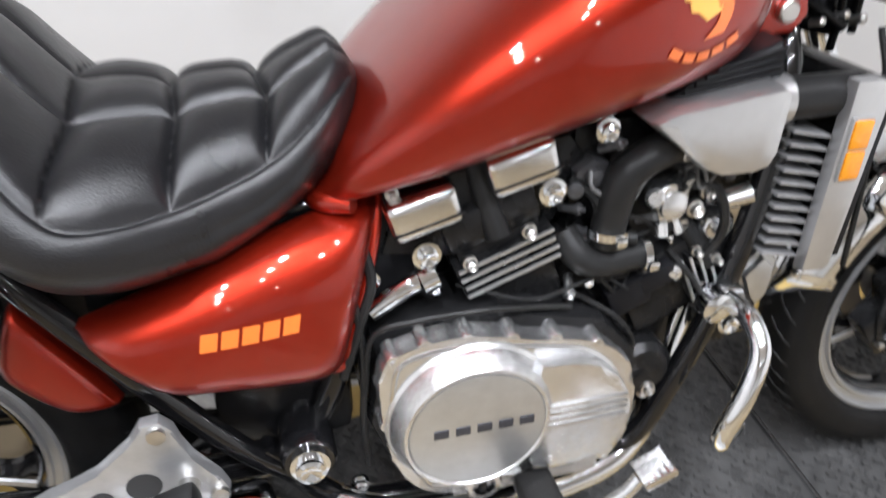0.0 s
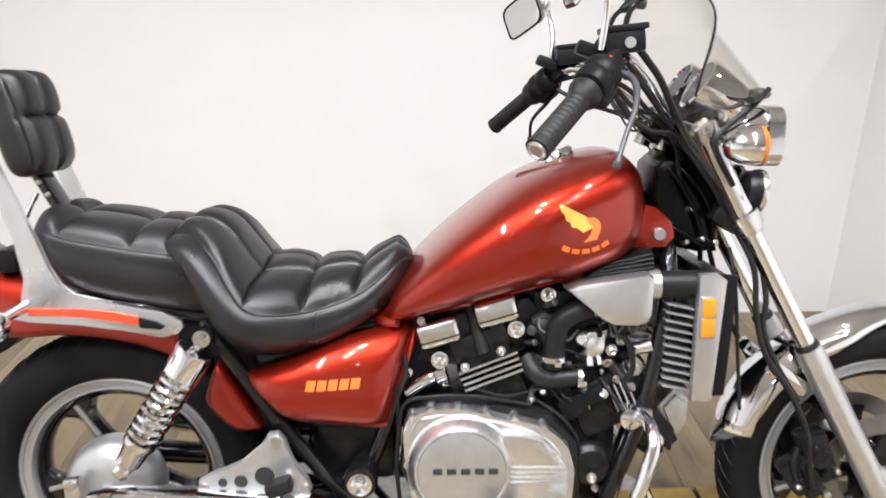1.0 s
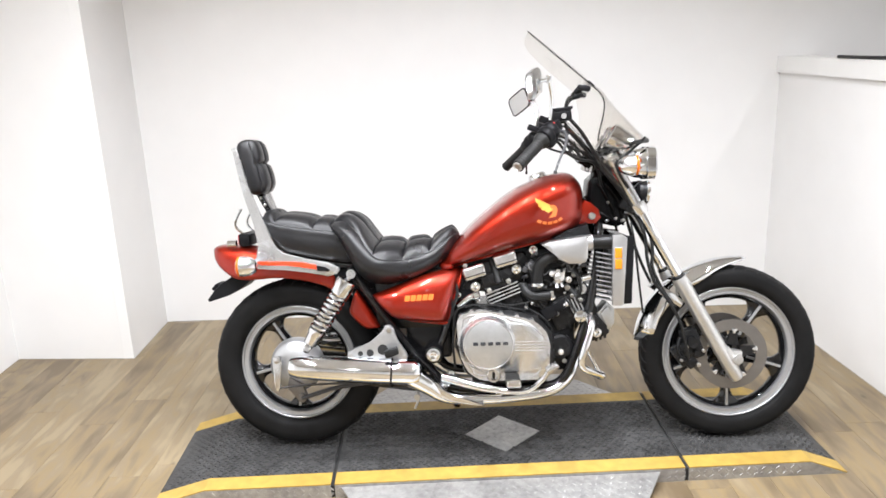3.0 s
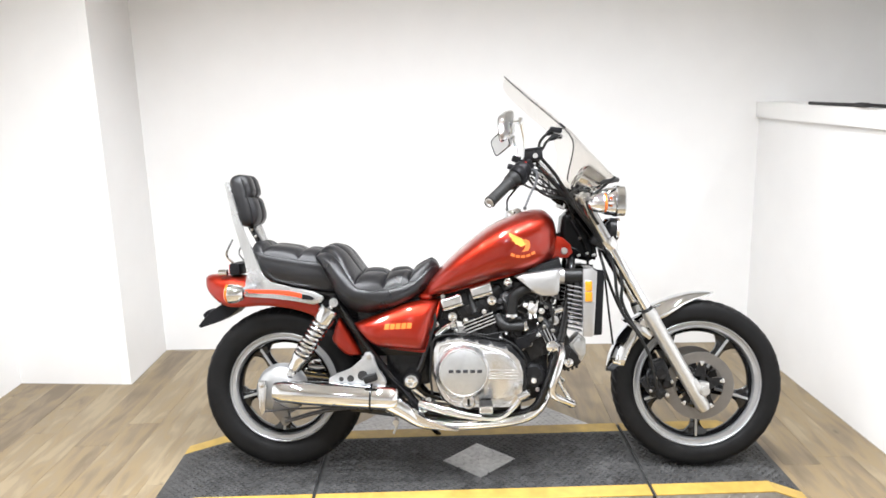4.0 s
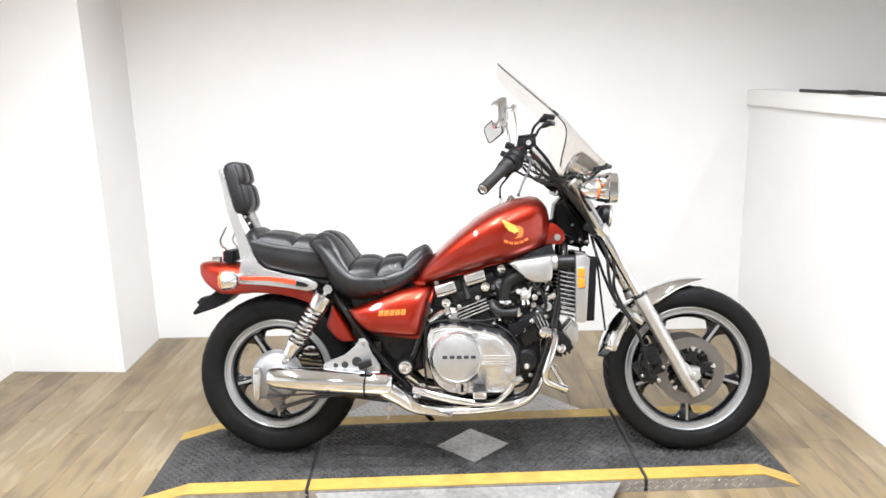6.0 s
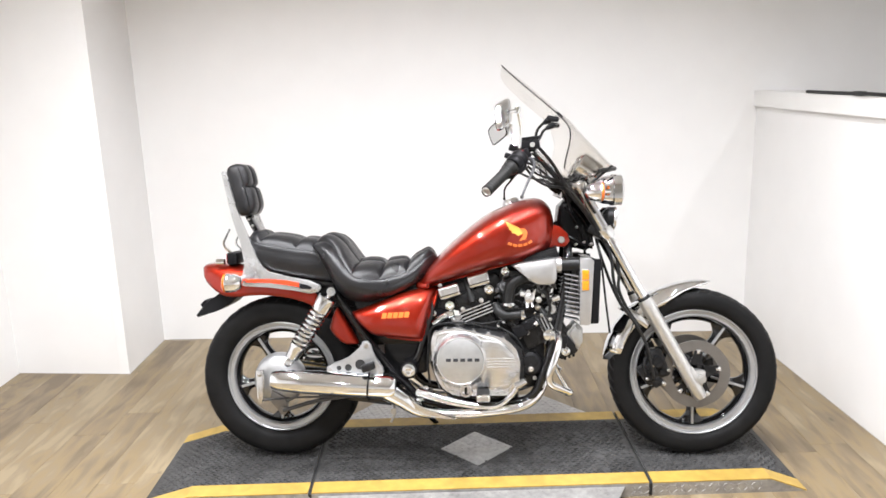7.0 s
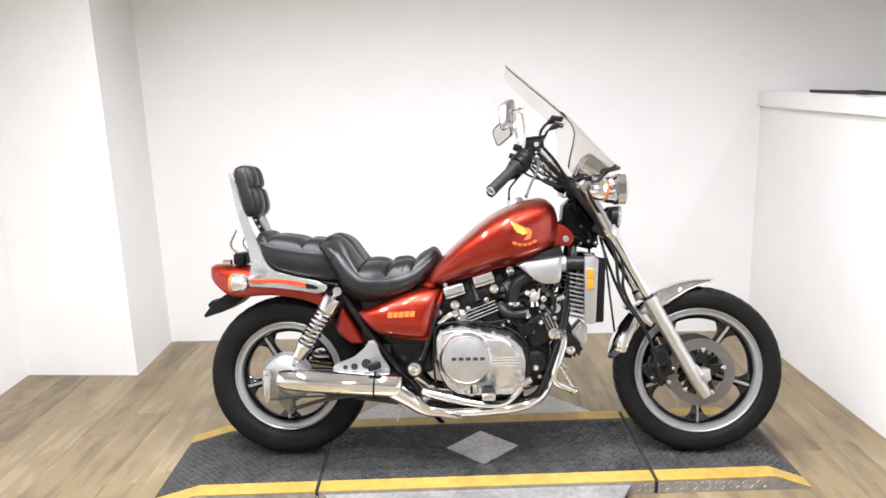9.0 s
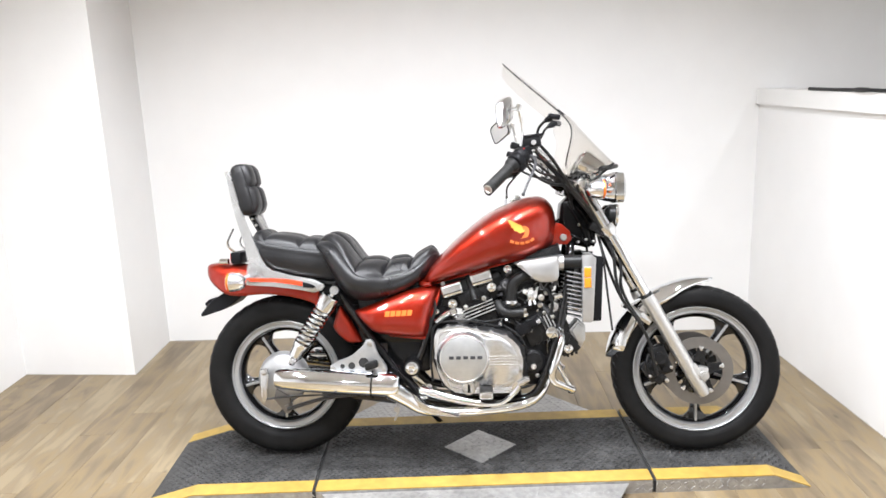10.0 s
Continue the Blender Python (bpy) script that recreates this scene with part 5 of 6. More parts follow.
# radiator
bm = B()
box(bm, (1.212, 0, 0.665), (0.040, 0.29, 0.240), 0.006, Matrix.Rotation(radians(2), 4, "Y"))
rad = part("radiator", bm, M_MATT, bike, "black radiator core")
for s in (-1, 1):
    bm = B()
    plate(bm, [(1.170, 0.792), (1.205, 0.793), (1.222, 0.780), (1.208, 0.545), (1.200, 0.538), (1.168, 0.540)], s * 0.152, s * 0.172, 0.004)
    sh = part("radiator_side_shield", bm, M_BRUSH, rad, "brushed alloy radiator side shield")
    bm = B()
    box(bm, (1.189, s * 0.1735, 0.709), (0.031, 0.006, 0.082), 0.003)
    part("reflector_frame", bm, M_RIM, sh, "thin pale reflector frame")
    for zc in (0.6895, 0.7285):
        bm = B()
        box(bm, (1.189, s * 0.1755, zc), (0.026, 0.008, 0.0365), 0.003)
        part("amber_reflector", bm, M_AMBER, sh, "amber side reflector")
    bm = B()
    plate(bm, [(1.200, 0.790), (1.252, 0.784), (1.240, 0.542), (1.202, 0.540)], s * 0.140, s * 0.15, 0.003)
    part("radiator_grille_side", bm, M_PLASTIC, rad, "black radiator grille side")
    for k in range(11):
        bm = B()
        box(bm, (1.142, s * 0.125, 0.725 - 0.0165 * k), (0.055, 0.06, 0.004), 0.001, Matrix.Rotation(radians(12), 4, "Y"))
        part("radiator_slat", bm, M_SLAT, rad, "black radiator slat")
bm = B()
for k in range(22):
    box(bm, (1.235, 0, 0.552 + 0.0105 * k), (0.02, 0.27, 0.003), 0.0)
tagged(part("radiator_grille", bm, M_PLASTIC, rad, "black radiator grille bars"), kind="stuff")

# regulator and horn below the radiator
bm = B()
plate(bm, [(1.123, 0.500), (1.158, 0.541), (1.187, 0.516), (1.186, 0.462), (1.170, 0.436), (1.146, 0.450)], -0.02, -0.104, 0.006)
plate(bm, [(1.134, 0.500), (1.158, 0.528), (1.178, 0.510), (1.177, 0.468), (1.168, 0.452), (1.152, 0.460)], -0.10, -0.114, 0.006)
part("front_head_cover", bm, M_DISCCOVER, bike, "silver front head cover", smooth=30)
bm = B()
plate(bm, [(1.078, 0.500), (1.112, 0.512), (1.130, 0.488), (1.150, 0.452), (1.168, 0.434), (1.158, 0.422), (1.104, 0.398), (1.086, 0.412), (1.080, 0.45)], -0.02, -0.118, 0.008)
box(bm, (1.110, -0.12, 0.47), (0.03, 0.012, 0.05), 0.004, Matrix.Rotation(radians(15), 4, "Y"))
for k in range(3):
    box(bm, (1.150 - 0.016 * k, -0.10, 0.417 - 0.006 * k), (0.010, 0.03, 0.016), 0.003)
part("front_head", bm, M_MATT, bike, "black front cylinder head")
bolt((1.119, -0.118, 0.432), 0.015, 0.012, M_CHROME)
bolt((0.984, -0.155, 0.372), 0.009, 0.01, M_STEEL)

# ---- exhaust, rear drive, controls ----
for s in (-1, 1):
    bm = B()
    ax0, ax1 = Vector((0.012, s * 0.215, 0.352)), Vector((0.478, s * 0.198, 0.318))
    d = (ax1 - ax0).normalized()
    L = (ax1 - ax0).length
    lathe(bm, ax0, d, [(0.020, -0.004), (0.030, -0.004), (0.034, 0.002), (0.040, 0.03), (0.045, 0.12), (0.047, 0.30), (0.047, L - 0.09), (0.047, L - 0.03), (0.043, L - 0.008), (0.030, L), (0.02, L)], 40)
    mu = part("silencer", bm, M_CHROME, bike, "long chromed silencer", smooth=50)
    bm = B()
    lathe(bm, ax0 + d * (L - 0.105), d, [(0.0485, -0.0035), (0.049, 0.0), (0.0485, 0.0035)], 40)
    box(bm, ax0 + d * (L - 0.105) + Vector((0, 0, -0.052)), (0.010, 0.012, 0.010), 0.002)
    part("silencer_clamp", bm, M_MATT, mu, "dark silencer clamp")
    bm = B()
    tube(bm, [ax1 + Vector((-0.035, 0, -0.012)), (0.50, s * 0.190, 0.268), (0.56, s * 0.185, 0.225), (0.64, s * 0.178, 0.212), (0.78, s * 0.165, 0.210), (0.93, s * 0.150, 0.225), (1.00, s * 0.125, 0.255), (1.035, s * 0.10, 0.31),
              (1.055, s * 0.08, 0.37), (1.085, s * 0.06, 0.44)], [0.040, 0.034, 0.024, 0.021, 0.020, 0.020, 0.020, 0.020, 0.020, 0.020], 18)
    part("exhaust_pipe", bm, M_CHROME, bike, "chromed exhaust pipe")
    bm = B()
    plate(bm, [(0.46, 0.285), (0.49, 0.262), (0.58, 0.208), (0.70, 0.192), (0.70, 0.203), (0.58, 0.232), (0.50, 0.30)], s * 0.16, s * 0.212, 0.006)
    part("exhaust_shield", bm, M_ALU, bike, "bright exhaust joint shield")
# rear brake drum and arm
bm = B()
lathe(bm, (0.0, -0.045, RZ), (0, -1, 0), [(0.10, 0), (0.102, 0.015), (0.098, 0.04), (0.085, 0.058), (0.05, 0.068), (0.03, 0.07), (0.0, 0.07)], 56)
drum = part("rear_brake_drum", bm, M_HANGER, bike, "domed silver rear brake drum", smooth=50)
bm = B()
lathe(bm, (0.0, -0.11, RZ), (0, -1, 0), [(0.018, 0), (0.018, 0.02), (0.012, 0.022), (0.012, 0.034), (0.0, 0.035)], 6)
part("axle_nut", bm, M_STEEL, drum, "bright axle nut")
bm = B()
plate(bm, [(-0.072, 0.372), (-0.042, 0.375), (-0.040, 0.35), (-0.048, 0.262), (-0.054, 0.245), (-0.066, 0.245), (-0.070, 0.262)], -0.13, -0.150, 0.004)
lathe(bm, (-0.056, -0.15, 0.36), (0, -1, 0), [(0.010, 0), (0.010, 0.008), (0.0, 0.009)], 14)
part("brake_arm", bm, M_ALU, drum, "bright brake lever arm")
bm = B()
plate(bm, [(-0.02, 0.29), (0.03, 0.26), (0.045, 0.215), (0.03, 0.198), (0.01, 0.20), (-0.03, 0.25)], -0.10, -0.125, 0.006)
lathe(bm, (0.027, -0.125, 0.212), (0, -1, 0), [(0.016, 0), (0.016, 0.012), (0.0, 0.013)], 16)
part("brake_stay_bracket", bm, M_DISC, drum, "cast brake stay bracket")
bm = B()
tube(bm, [(0.027, -0.135, 0.212), (0.18, -0.14, 0.255), (0.42, -0.14, 0.285)], 0.008, 10)
tube(bm, [(-0.056, -0.145, 0.255), (0.10, -0.15, 0.268), (0.42, -0.15, 0.275)], 0.004, 8)
part("brake_rod", bm, M_LEVER, bike, "thin dark brake rod and stay")
for s in (-1, 1):
    bm = B()
    tube(bm, [(0.0, s * 0.095, 0.315), (0.2, s * 0.10, 0.30), (0.42, s * 0.10, 0.305), (0.50, s * 0.10, 0.32)], [0.026, 0.024, 0.024, 0.028], 16)
    part("swingarm", bm, M_BLACK, bike, "black swingarm")
bm = B()
box(bm, (0.36, 0, 0.245), (0.20, 0.16, 0.05), 0.02, Matrix.Rotation(radians(8), 4, "Y"))
part("centre_cross_member", bm, M_BLACK, bike, "black cross member under the swingarm")

# rear shocks
ST, SB = Vector((0.239, 0, 0.681)), Vector((0.068, 0, 0.413))
for s in (-1, 1):
    y = Vector((0, s * 0.185, 0))
    a, b = ST + y, SB + y
    d = (b - a).normalized()
    L = (b - a).length
    bm = B()
    tube(bm, [a, b], 0.009, 14, smooth=False)
    lathe(bm, a, d, [(0.012, 0.022), (0.034, 0.028), (0.036, 0.034), (0.036, 0.085), (0.033, 0.090), (0.014, 0.092)], 28)
    lathe(bm, a, d, [(0.014, L - 0.082), (0.033, L - 0.078), (0.033, L - 0.066), (0.029, L - 0.058), (0.024, L - 0.02), (0.012, L - 0.012)], 28)
    lathe(bm, a, (0, s, 0), [(0.017, -0.018), (0.017, 0.012), (0.0165, 0.013), (0.010, 0.013), (0.0095, 0.022), (0.005, 0.022), (0.0045, 0.019), (0.0, 0.019)], 24)
    lathe(bm, b, (0, s, 0), [(0.016, -0.018), (0.016, 0.014), (0.008, 0.02), (0.0, 0.02)], 20)
    shock = part("rear_shock", bm, M_CHROME, bike, "chromed rear shock absorber", smooth=28)
    bm = B()
    u, w = frame_of(d)
    turns, n0 = 8.0, 170
    helix = []
    for i in range(n0 + 1):
        t = i / n0
        helix.append(a + d * (0.090 + (L - 0.172) * t) + 0.0295 * (math.cos(2 * math.pi * turns * t) * u + math.sin(2 * math.pi * turns * t) * w))
    tube(bm, helix, 0.0058, 8, smooth=False)
    part("shock_spring", bm, M_CHROME, shock, "chromed coil spring")
    bm = B()
    tube(bm, [a + d * 0.09, a + d * (L - 0.08)], 0.017, 16, smooth=False)
    part("damper_body", bm, M_CHROME, shock, "chromed damper body")

# footrest hanger plates
for s in (-1, 1):
    bm = B()
    plate(bm, [(0.215, 0.395), (0.245, 0.412), (0.30, 0.428), (0.340, 0.462), (0.352, 0.490), (0.372, 0.493), (0.385, 0.478), (0.395, 0.43), (0.425, 0.395), (0.432, 0.375), (0.415, 0.362), (0.33, 0.362), (0.23, 0.366), (0.214, 0.375)], s * 0.182, s * 0.200, 0.004)
    hang = part("footrest_hanger", bm, M_HANGER, bike, "drilled alloy footrest hanger")
    # Raised dark discs put in the shade of the drilled holes.
    for x, z, r in ((0.262, 0.392, 0.009), (0.297, 0.394, 0.013), (0.343, 0.405, 0.019)):
        bm = B()
        lathe(bm, (x, s * 0.1985, z), (0, s, 0), [(r, 0), (r, 0.0025), (0.0, 0.0025)], 24)
        part("hanger_hole_shade", bm, M_SEAM, hang, "dark disc standing in for a shaded drilled hole")
    for x, z in ((0.368, 0.478), (0.225, 0.382), (0.42, 0.375)):
        bm = B()
        lathe(bm, (x, s * 0.200, z), (0, s, 0), [(0.010, 0), (0.010, 0.006), (0.0, 0.007)], 14)
        part("hanger_bolt", bm, M_STEEL, hang)
    bm = B()
    tube(bm, [(0.39, s * 0.185, 0.395), (0.388, s * 0.225, 0.398)], 0.012, 12, smooth=False)
    part("footrest_pivot", bm, M_STEEL, hang, "steel footrest pivot")
    bm = B()
    box(bm, (0.378, s * 0.236, 0.403), (0.050, 0.036, 0.028), 0.008, Matrix.Rotation(radians(-18), 4, "Y"))
    part("folded_footrest", bm, M_HOSE, hang, "black rubber folded footrest")
bolt((0.524, -0.186, 0.379), 0.021, 0.016, M_CHROME, "pivot_cap", "chromed swingarm pivot cap")
bm = B()
lathe(bm, (0.524, -0.15, 0.379), (0, -1, 0), [(0.034, -0.04), (0.034, 0.03), (0.030, 0.036)], 28)
part("pivot_boss", bm, M_BLACK, bike, "black swingarm pivot boss")
bolt((0.585, -0.155, 0.298), 0.011, 0.012, M_CHROME)
bolt((0.562, -0.150, 0.262), 0.014, 0.014, M_CHROME)

# rider footrest and brake pedal
bm = B()
tube(bm, [(0.555, -0.175, 0.292), (0.60, -0.19, 0.283), (0.70, -0.215, 0.262), (0.80, -0.235, 0.252), (0.862, -0.25, 0.262), (0.905, -0.262, 0.300), (0.925, -0.262, 0.325)], [0.018, 0.017, 0.014, 0.011, 0.009, 0.009, 0.009], 16)
pedal = part("brake_pedal", bm, M_CHROME, bike, "chromed rear brake pedal")
bm = B()
box(bm, (0.940, -0.268, 0.344), (0.046, 0.042, 0.014), 0.004, Matrix.Rotation(radians(-28), 4, "Y"))
pad = part("pedal_pad", bm, M_ALU, pedal, "ribbed alloy pedal pad")
bm = B()
for i in range(5):
    for j in range(4):
        box(bm, Matrix.Translation((0.945, -0.268, 0.346)) @ Matrix.Rotation(radians(-28), 4, "Y") @ Vector((-0.025 + 0.009 * i, -0.015 + 0.010 * j, 0.0075)), (0.006, 0.006, 0.005), 0.0, Matrix.Rotation(radians(-28), 4, "Y"))
tagged(part("pad_studs", bm, M_ALU, pedal, "small alloy studs"), kind="stuff")
for s in (-1, 1):
    bm = B()
    tube(bm, [(0.80, s * 0.16, 0.285), (0.803, s * 0.20, 0.296)], 0.012, 12, smooth=False)
    box(bm, (0.803, s * 0.258, 0.299), (0.050, 0.116, 0.026), 0.009, seg=3)
    peg = part("rider_footrest", bm, M_GRIP, bike, "black rubber rider footrest")
    bm = B()
    box(bm, (0.803, s * 0.320, 0.304), (0.050, 0.010, 0.026), 0.009, seg=3)
    cap2 = part("footrest_cap", bm, M_CHROME, peg, "bright footrest end cap")
    bm = B()
    box(bm, (0.803, s * 0.3255, 0.304), (0.034, 0.002, 0.013), 0.0008)
    part("cap_recess", bm, M_STEEL, cap2, "recessed cap centre")

# crash bar
for s in (-1, 1):
    bm = B()
    tube(bm, [(1.075, s * 0.15, 0.505), (1.082, s * 0.20, 0.502), (1.080, s * 0.235, 0.475), (1.062, s * 0.25, 0.42), (1.045, s * 0.25, 0.365), (1.052, s * 0.24, 0.335), (1.085, s * 0.215, 0.312), (1.125, s * 0.18, 0.288)], 0.0135, 16)
    cb = part("crash_bar", bm, M_CHROME, bike, "chromed engine guard bar")
    bm = B()
    tube(bm, [(1.045, s * 0.148, 0.505), (1.095, s * 0.148, 0.497)], 0.021, 16, smooth=False)
    lathe(bm, (1.052, s * 0.165, 0.505), (0, s, 0), [(0.021, -0.012), (0.021, 0.012), (0.012, 0.016)], 20)
    part("crash_bar_clamp", bm, M_CHROME, cb, "chromed guard clamp")
    bm = B()
    tube(bm, [(1.064, s * 0.236, 0.405), (1.080, s * 0.215, 0.372), (1.098, s * 0.198, 0.335), (1.118, s * 0.186, 0.300)], 0.008, 12)
    lathe(bm, (1.125, s * 0.180, 0.288), (0.8, -s * 0.4, -0.3), [(0.0150, -0.012), (0.0155, 0.0), (0.012, 0.008), (0.0, 0.010)], 18)
    part("crash_bar_stay", bm, M_CHROME, cb, "thin chromed inner stay of the guard")

# side stand, far side, and a small lever below
bm = B()
tube(bm, [(0.50, 0.14, 0.22), (0.56, 0.21, 0.10), (0.60, 0.256, 0.04)], 0.011, 12)
box(bm, (0.607, 0.262, 0.0445), (0.06, 0.03, 0.008), 0.003, Matrix.Rotation(radians(9.5), 4, "X"))
part("side_stand", bm, M_BLACK, bike, "black side stand")
bm = B()
tube(bm, [(0.45, -0.10, 0.235), (0.46, -0.12, 0.20), (0.445, -0.12, 0.16)], 0.005, 8)
lathe(bm, (0.455, -0.12, 0.205), (0, -1, 0), [(0.012, 0), (0.012, 0.01), (0.0, 0.01)], 12)
part("drain_lever", bm, M_STEEL, bike, "small hanging metal lever")
bm = B()
box(bm, (0.815, -0.04, 0.19), (0.05, 0.05, 0.02), 0.005)
part("sump_plug", bm, M_MATT, bike, "black sump plug")

# ---- cockpit ----
TC = Vector((1.165, 0, 1.06))
bm = B()
bar_pts = [(0.826, -0.405, 1.043), (0.865, -0.365, 1.082), (0.935, -0.295, 1.148), (0.992, -0.232, 1.182), (1.045, -0.165, 1.150), (1.095, -0.10, 1.105), (1.135, -0.06, 1.068)]
for s in (-1, 1):
    tube(bm, [(x, y * -s, z) for x, y, z in bar_pts], 0.0112, 14)
hb = part("handlebar", bm, M_CHROME, bike, "chromed handlebar")
for s in (-1, 1):
    def P(x, y, z):
        return Vector((x, s * y, z))
    bm = B()
    a, b = P(0.826, 0.405, 1.043), P(0.918, 0.312, 1.131)
    d = (b - a).normalized()
    L = (b - a).length
    prof = [(0.010, -0.002), (0.0205, 0.0), (0.0205, 0.006)]
    for k in range(12):
        prof += [(0.0196, 0.008 + k * (L - 0.03) / 12), (0.0196, 0.008 + (k + 0.8) * (L - 0.03) / 12), (0.0191, 0.008 + (k + 0.9) * (L - 0.03) / 12)]
    prof += [(0.0200, L - 0.03), (0.025, L - 0.022), (0.028, L - 0.014), (0.028, L - 0.006), (0.018, L)]
    lathe(bm, a, d, prof, 28)
    grip = part("hand_grip", bm, M_GRIP, bike, "ribbed black rubber grip", smooth=30)
    bm = B()
    lathe(bm, a, -d, [(0.0165, 0.0), (0.0165, 0.004), (0.0125, 0.006), (0.011, 0.003), (0.0, 0.003)], 24)
    part("bar_end", bm, M_STEEL, grip, "bright bar end cap")
    bm = B()
    m = frame_of(d)
    rot = Matrix((d, m[0], m[1])).transposed().to_4x4()
    c = a + d * (L + 0.030)
    lathe(bm, a, d, [(0.018, L - 0.002), (0.030, L + 0.002), (0.033, L + 0.010), (0.033, L + 0.026), (0.0315, L + 0.028), (0.0315, L + 0.030), (0.033, L + 0.032), (0.033, L + 0.052), (0.028, L + 0.060), (0.014, L + 0.062)], 32)
    box(bm, c + Vector((0.010, s * 0.006, -0.024)), (0.05, 0.03, 0.03), 0.010, rot, 3)
    box(bm, c + d * 0.048, (0.03, 0.036, 0.040), 0.008, rot)
    swb = part("switch_housing", bm, M_PLASTIC, bike, "black switch housing")
    bm = B()
    box(bm, c + Vector((0.012, s * 0.004, 0.028)), (0.022, 0.016, 0.010), 0.003, rot)
    part("stop_switch", bm, M_REDLENS if s < 0 else M_PLASTIC, swb, "small switch")
    # lever
    bm = B()
    tube(bm, [P(0.972, 0.262, 1.162), P(0.994, 0.300, 1.145), P(0.986, 0.350, 1.108), P(0.962, 0.388, 1.062), P(0.945, 0.415, 1.024)] if s < 0 else
         [P(0.955, 0.262, 1.160), P(0.962, 0.272, 1.140), P(0.945, 0.298, 1.105), P(0.912, 0.322, 1.062), P(0.908, 0.330, 1.020)], [0.0065, 0.006, 0.005, 0.0042, 0.004], 10)
    lathe(bm, P(0.944, 0.416, 1.021) if s < 0 else P(0.908, 0.331, 1.016), (0, 0, 1), [(0.0, -0.007), (0.005, -0.005), (0.0065, 0.0), (0.005, 0.005), (0.0, 0.007)], 14)
    part("hand_lever", bm, M_LEVER if s < 0 else M_BLACK, bike, "curved hand lever with a ball end")
    # master cylinder
    bm = B()
    c2 = P(0.985, 0.245, 1.208)
    box(bm, c2, (0.066, 0.062, 0.036), 0.006, Matrix.Rotation(radians(-6), 4, "Y"))
    box(bm, c2 + Vector((0, 0, 0.022)), (0.072, 0.068, 0.010), 0.003, Matrix.Rotation(radians(-6), 4, "Y"))
    box(bm, c2 + Vector((-0.052, 0, -0.014)), (0.05, 0.028, 0.024), 0.006, Matrix.Rotation(radians(20), 4, "Y"))
    mc = part("master_cylinder", bm, M_PLASTIC, bike, "black square fluid reservoir")
    bm = B()
    lathe(bm, c2 + Vector((0.006, s * 0.031, -0.002)), (0, s, 0), [(0.009, 0), (0.009, 0.003), (0.0, 0.003)], 16)
    part("sight_glass", bm, M_FORK, mc, "pale sight glass")
    # mirror
    bm = B()
    q = P(0.935, 0.300, 1.42)
    tube(bm, [P(0.946, 0.268, 1.195), P(0.950, 0.283, 1.26), P(0.940, 0.308, 1.318)], [0.0065, 0.006, 0.0055], 10)
    stem = part("mirror_stem", bm, M_CHROME, bike, "chromed mirror stem")
    bm = B()
    lathe(bm, P(0.938, 0.310, 1.325), (0.2, 0, 1), [(0.009, -0.012), (0.011, 0.0), (0.009, 0.012)], 14)
    tube(bm, [P(0.938, 0.310, 1.325), P(0.908, 0.326, 1.318)], 0.006, 8, smooth=False)
    part("mirror_joint", bm, M_CHROME, stem, "chromed mirror joint")
    mc_ = Matrix.Translation(P(0.888, 0.335, 1.308)) @ Matrix.Rotation(radians(-9), 4, "Y") @ Matrix.Rotation(radians(34 if s > 0 else -24), 4, "Z")
    shear = Matrix(((1, 0, 0), (0, 1, 0), (0, -s * 0.28, 1))).to_4x4()
    bm = B()
    loops = []
    for xx, sc_ in ((-0.006, 1.0), (0.0, 1.0), (0.007, 0.97), (0.013, 0.84), (0.016, 0.5)):
        row = []
        for j in range(28):
            t = 2 * math.pi * j / 28
            ct, st = math.cos(t), math.sin(t)
            k = (abs(ct) ** 6 + abs(st) ** 6) ** (-1 / 6)
            row.append(mc_ @ shear @ Vector((xx, 0.063 * k * ct * sc_ + 0.012 * st * sc_, 0.043 * k * st * sc_)))
        loops.append(row)
    add_loops(bm, loops)
    rim_ = []
    for j in range(28):
        t = 2 * math.pi * j / 28
        ct, st = math.cos(t), math.sin(t)
        k = (abs(ct) ** 6 + abs(st) ** 6) ** (-1 / 6)
        rim_.append(mc_ @ shear @ Vector((-0.0065, (0.063 * k * ct + 0.012 * st) * 0.96, 0.043 * k * st * 0.95)))
    mh = part("mirror_housing", bm, M_CHROME, bike, "chromed rectangular rear-view mirror")
    bm = B()
    row = []
    for j in range(28):
        t = 2 * math.pi * j / 28
        ct, st = math.cos(t), math.sin(t)
        k = (abs(ct) ** 6 + abs(st) ** 6) ** (-1 / 6)
        row.append(bm.verts.new(mc_ @ shear @ Vector((-0.0072, (0.063 * k * ct + 0.012 * st) * 0.90, 0.043 * k * st * 0.88))))
    bm.faces.new(row)
    part("mirror_glass", bm, M_MIRROR, mh, "mirror glass", smooth=0)
    bm = B()
    tube(bm, rim_ + rim_[:1], 0.0026, 6, smooth=False)
    part("mirror_rim", bm, M_PLASTIC, mh, "thin black mirror rim")

for s in (-1, 1):
    bm = B()
    box(bm, (1.132, s * 0.062, 1.066), (0.042, 0.040, 0.046), 0.010, Matrix.Rotation(radians(24), 4, "Y"), 3)
    lathe(bm, (1.120, s * 0.062, 1.046), (0.4, 0, 1), [(0.018, -0.03), (0.018, 0.0)], 18)
    hc = part("handlebar_clamp", bm, M_ALU, bike, "polished alloy handlebar clamp")
    for e in (-0.013, 0.013):
        bolt((1.138 + e, s * 0.062, 1.084 - 0.4 * e), 0.006, 0.008, M_CHROME, "clamp_bolt", "bright clamp bolt", hc, axis=(0.4, 0, 1))

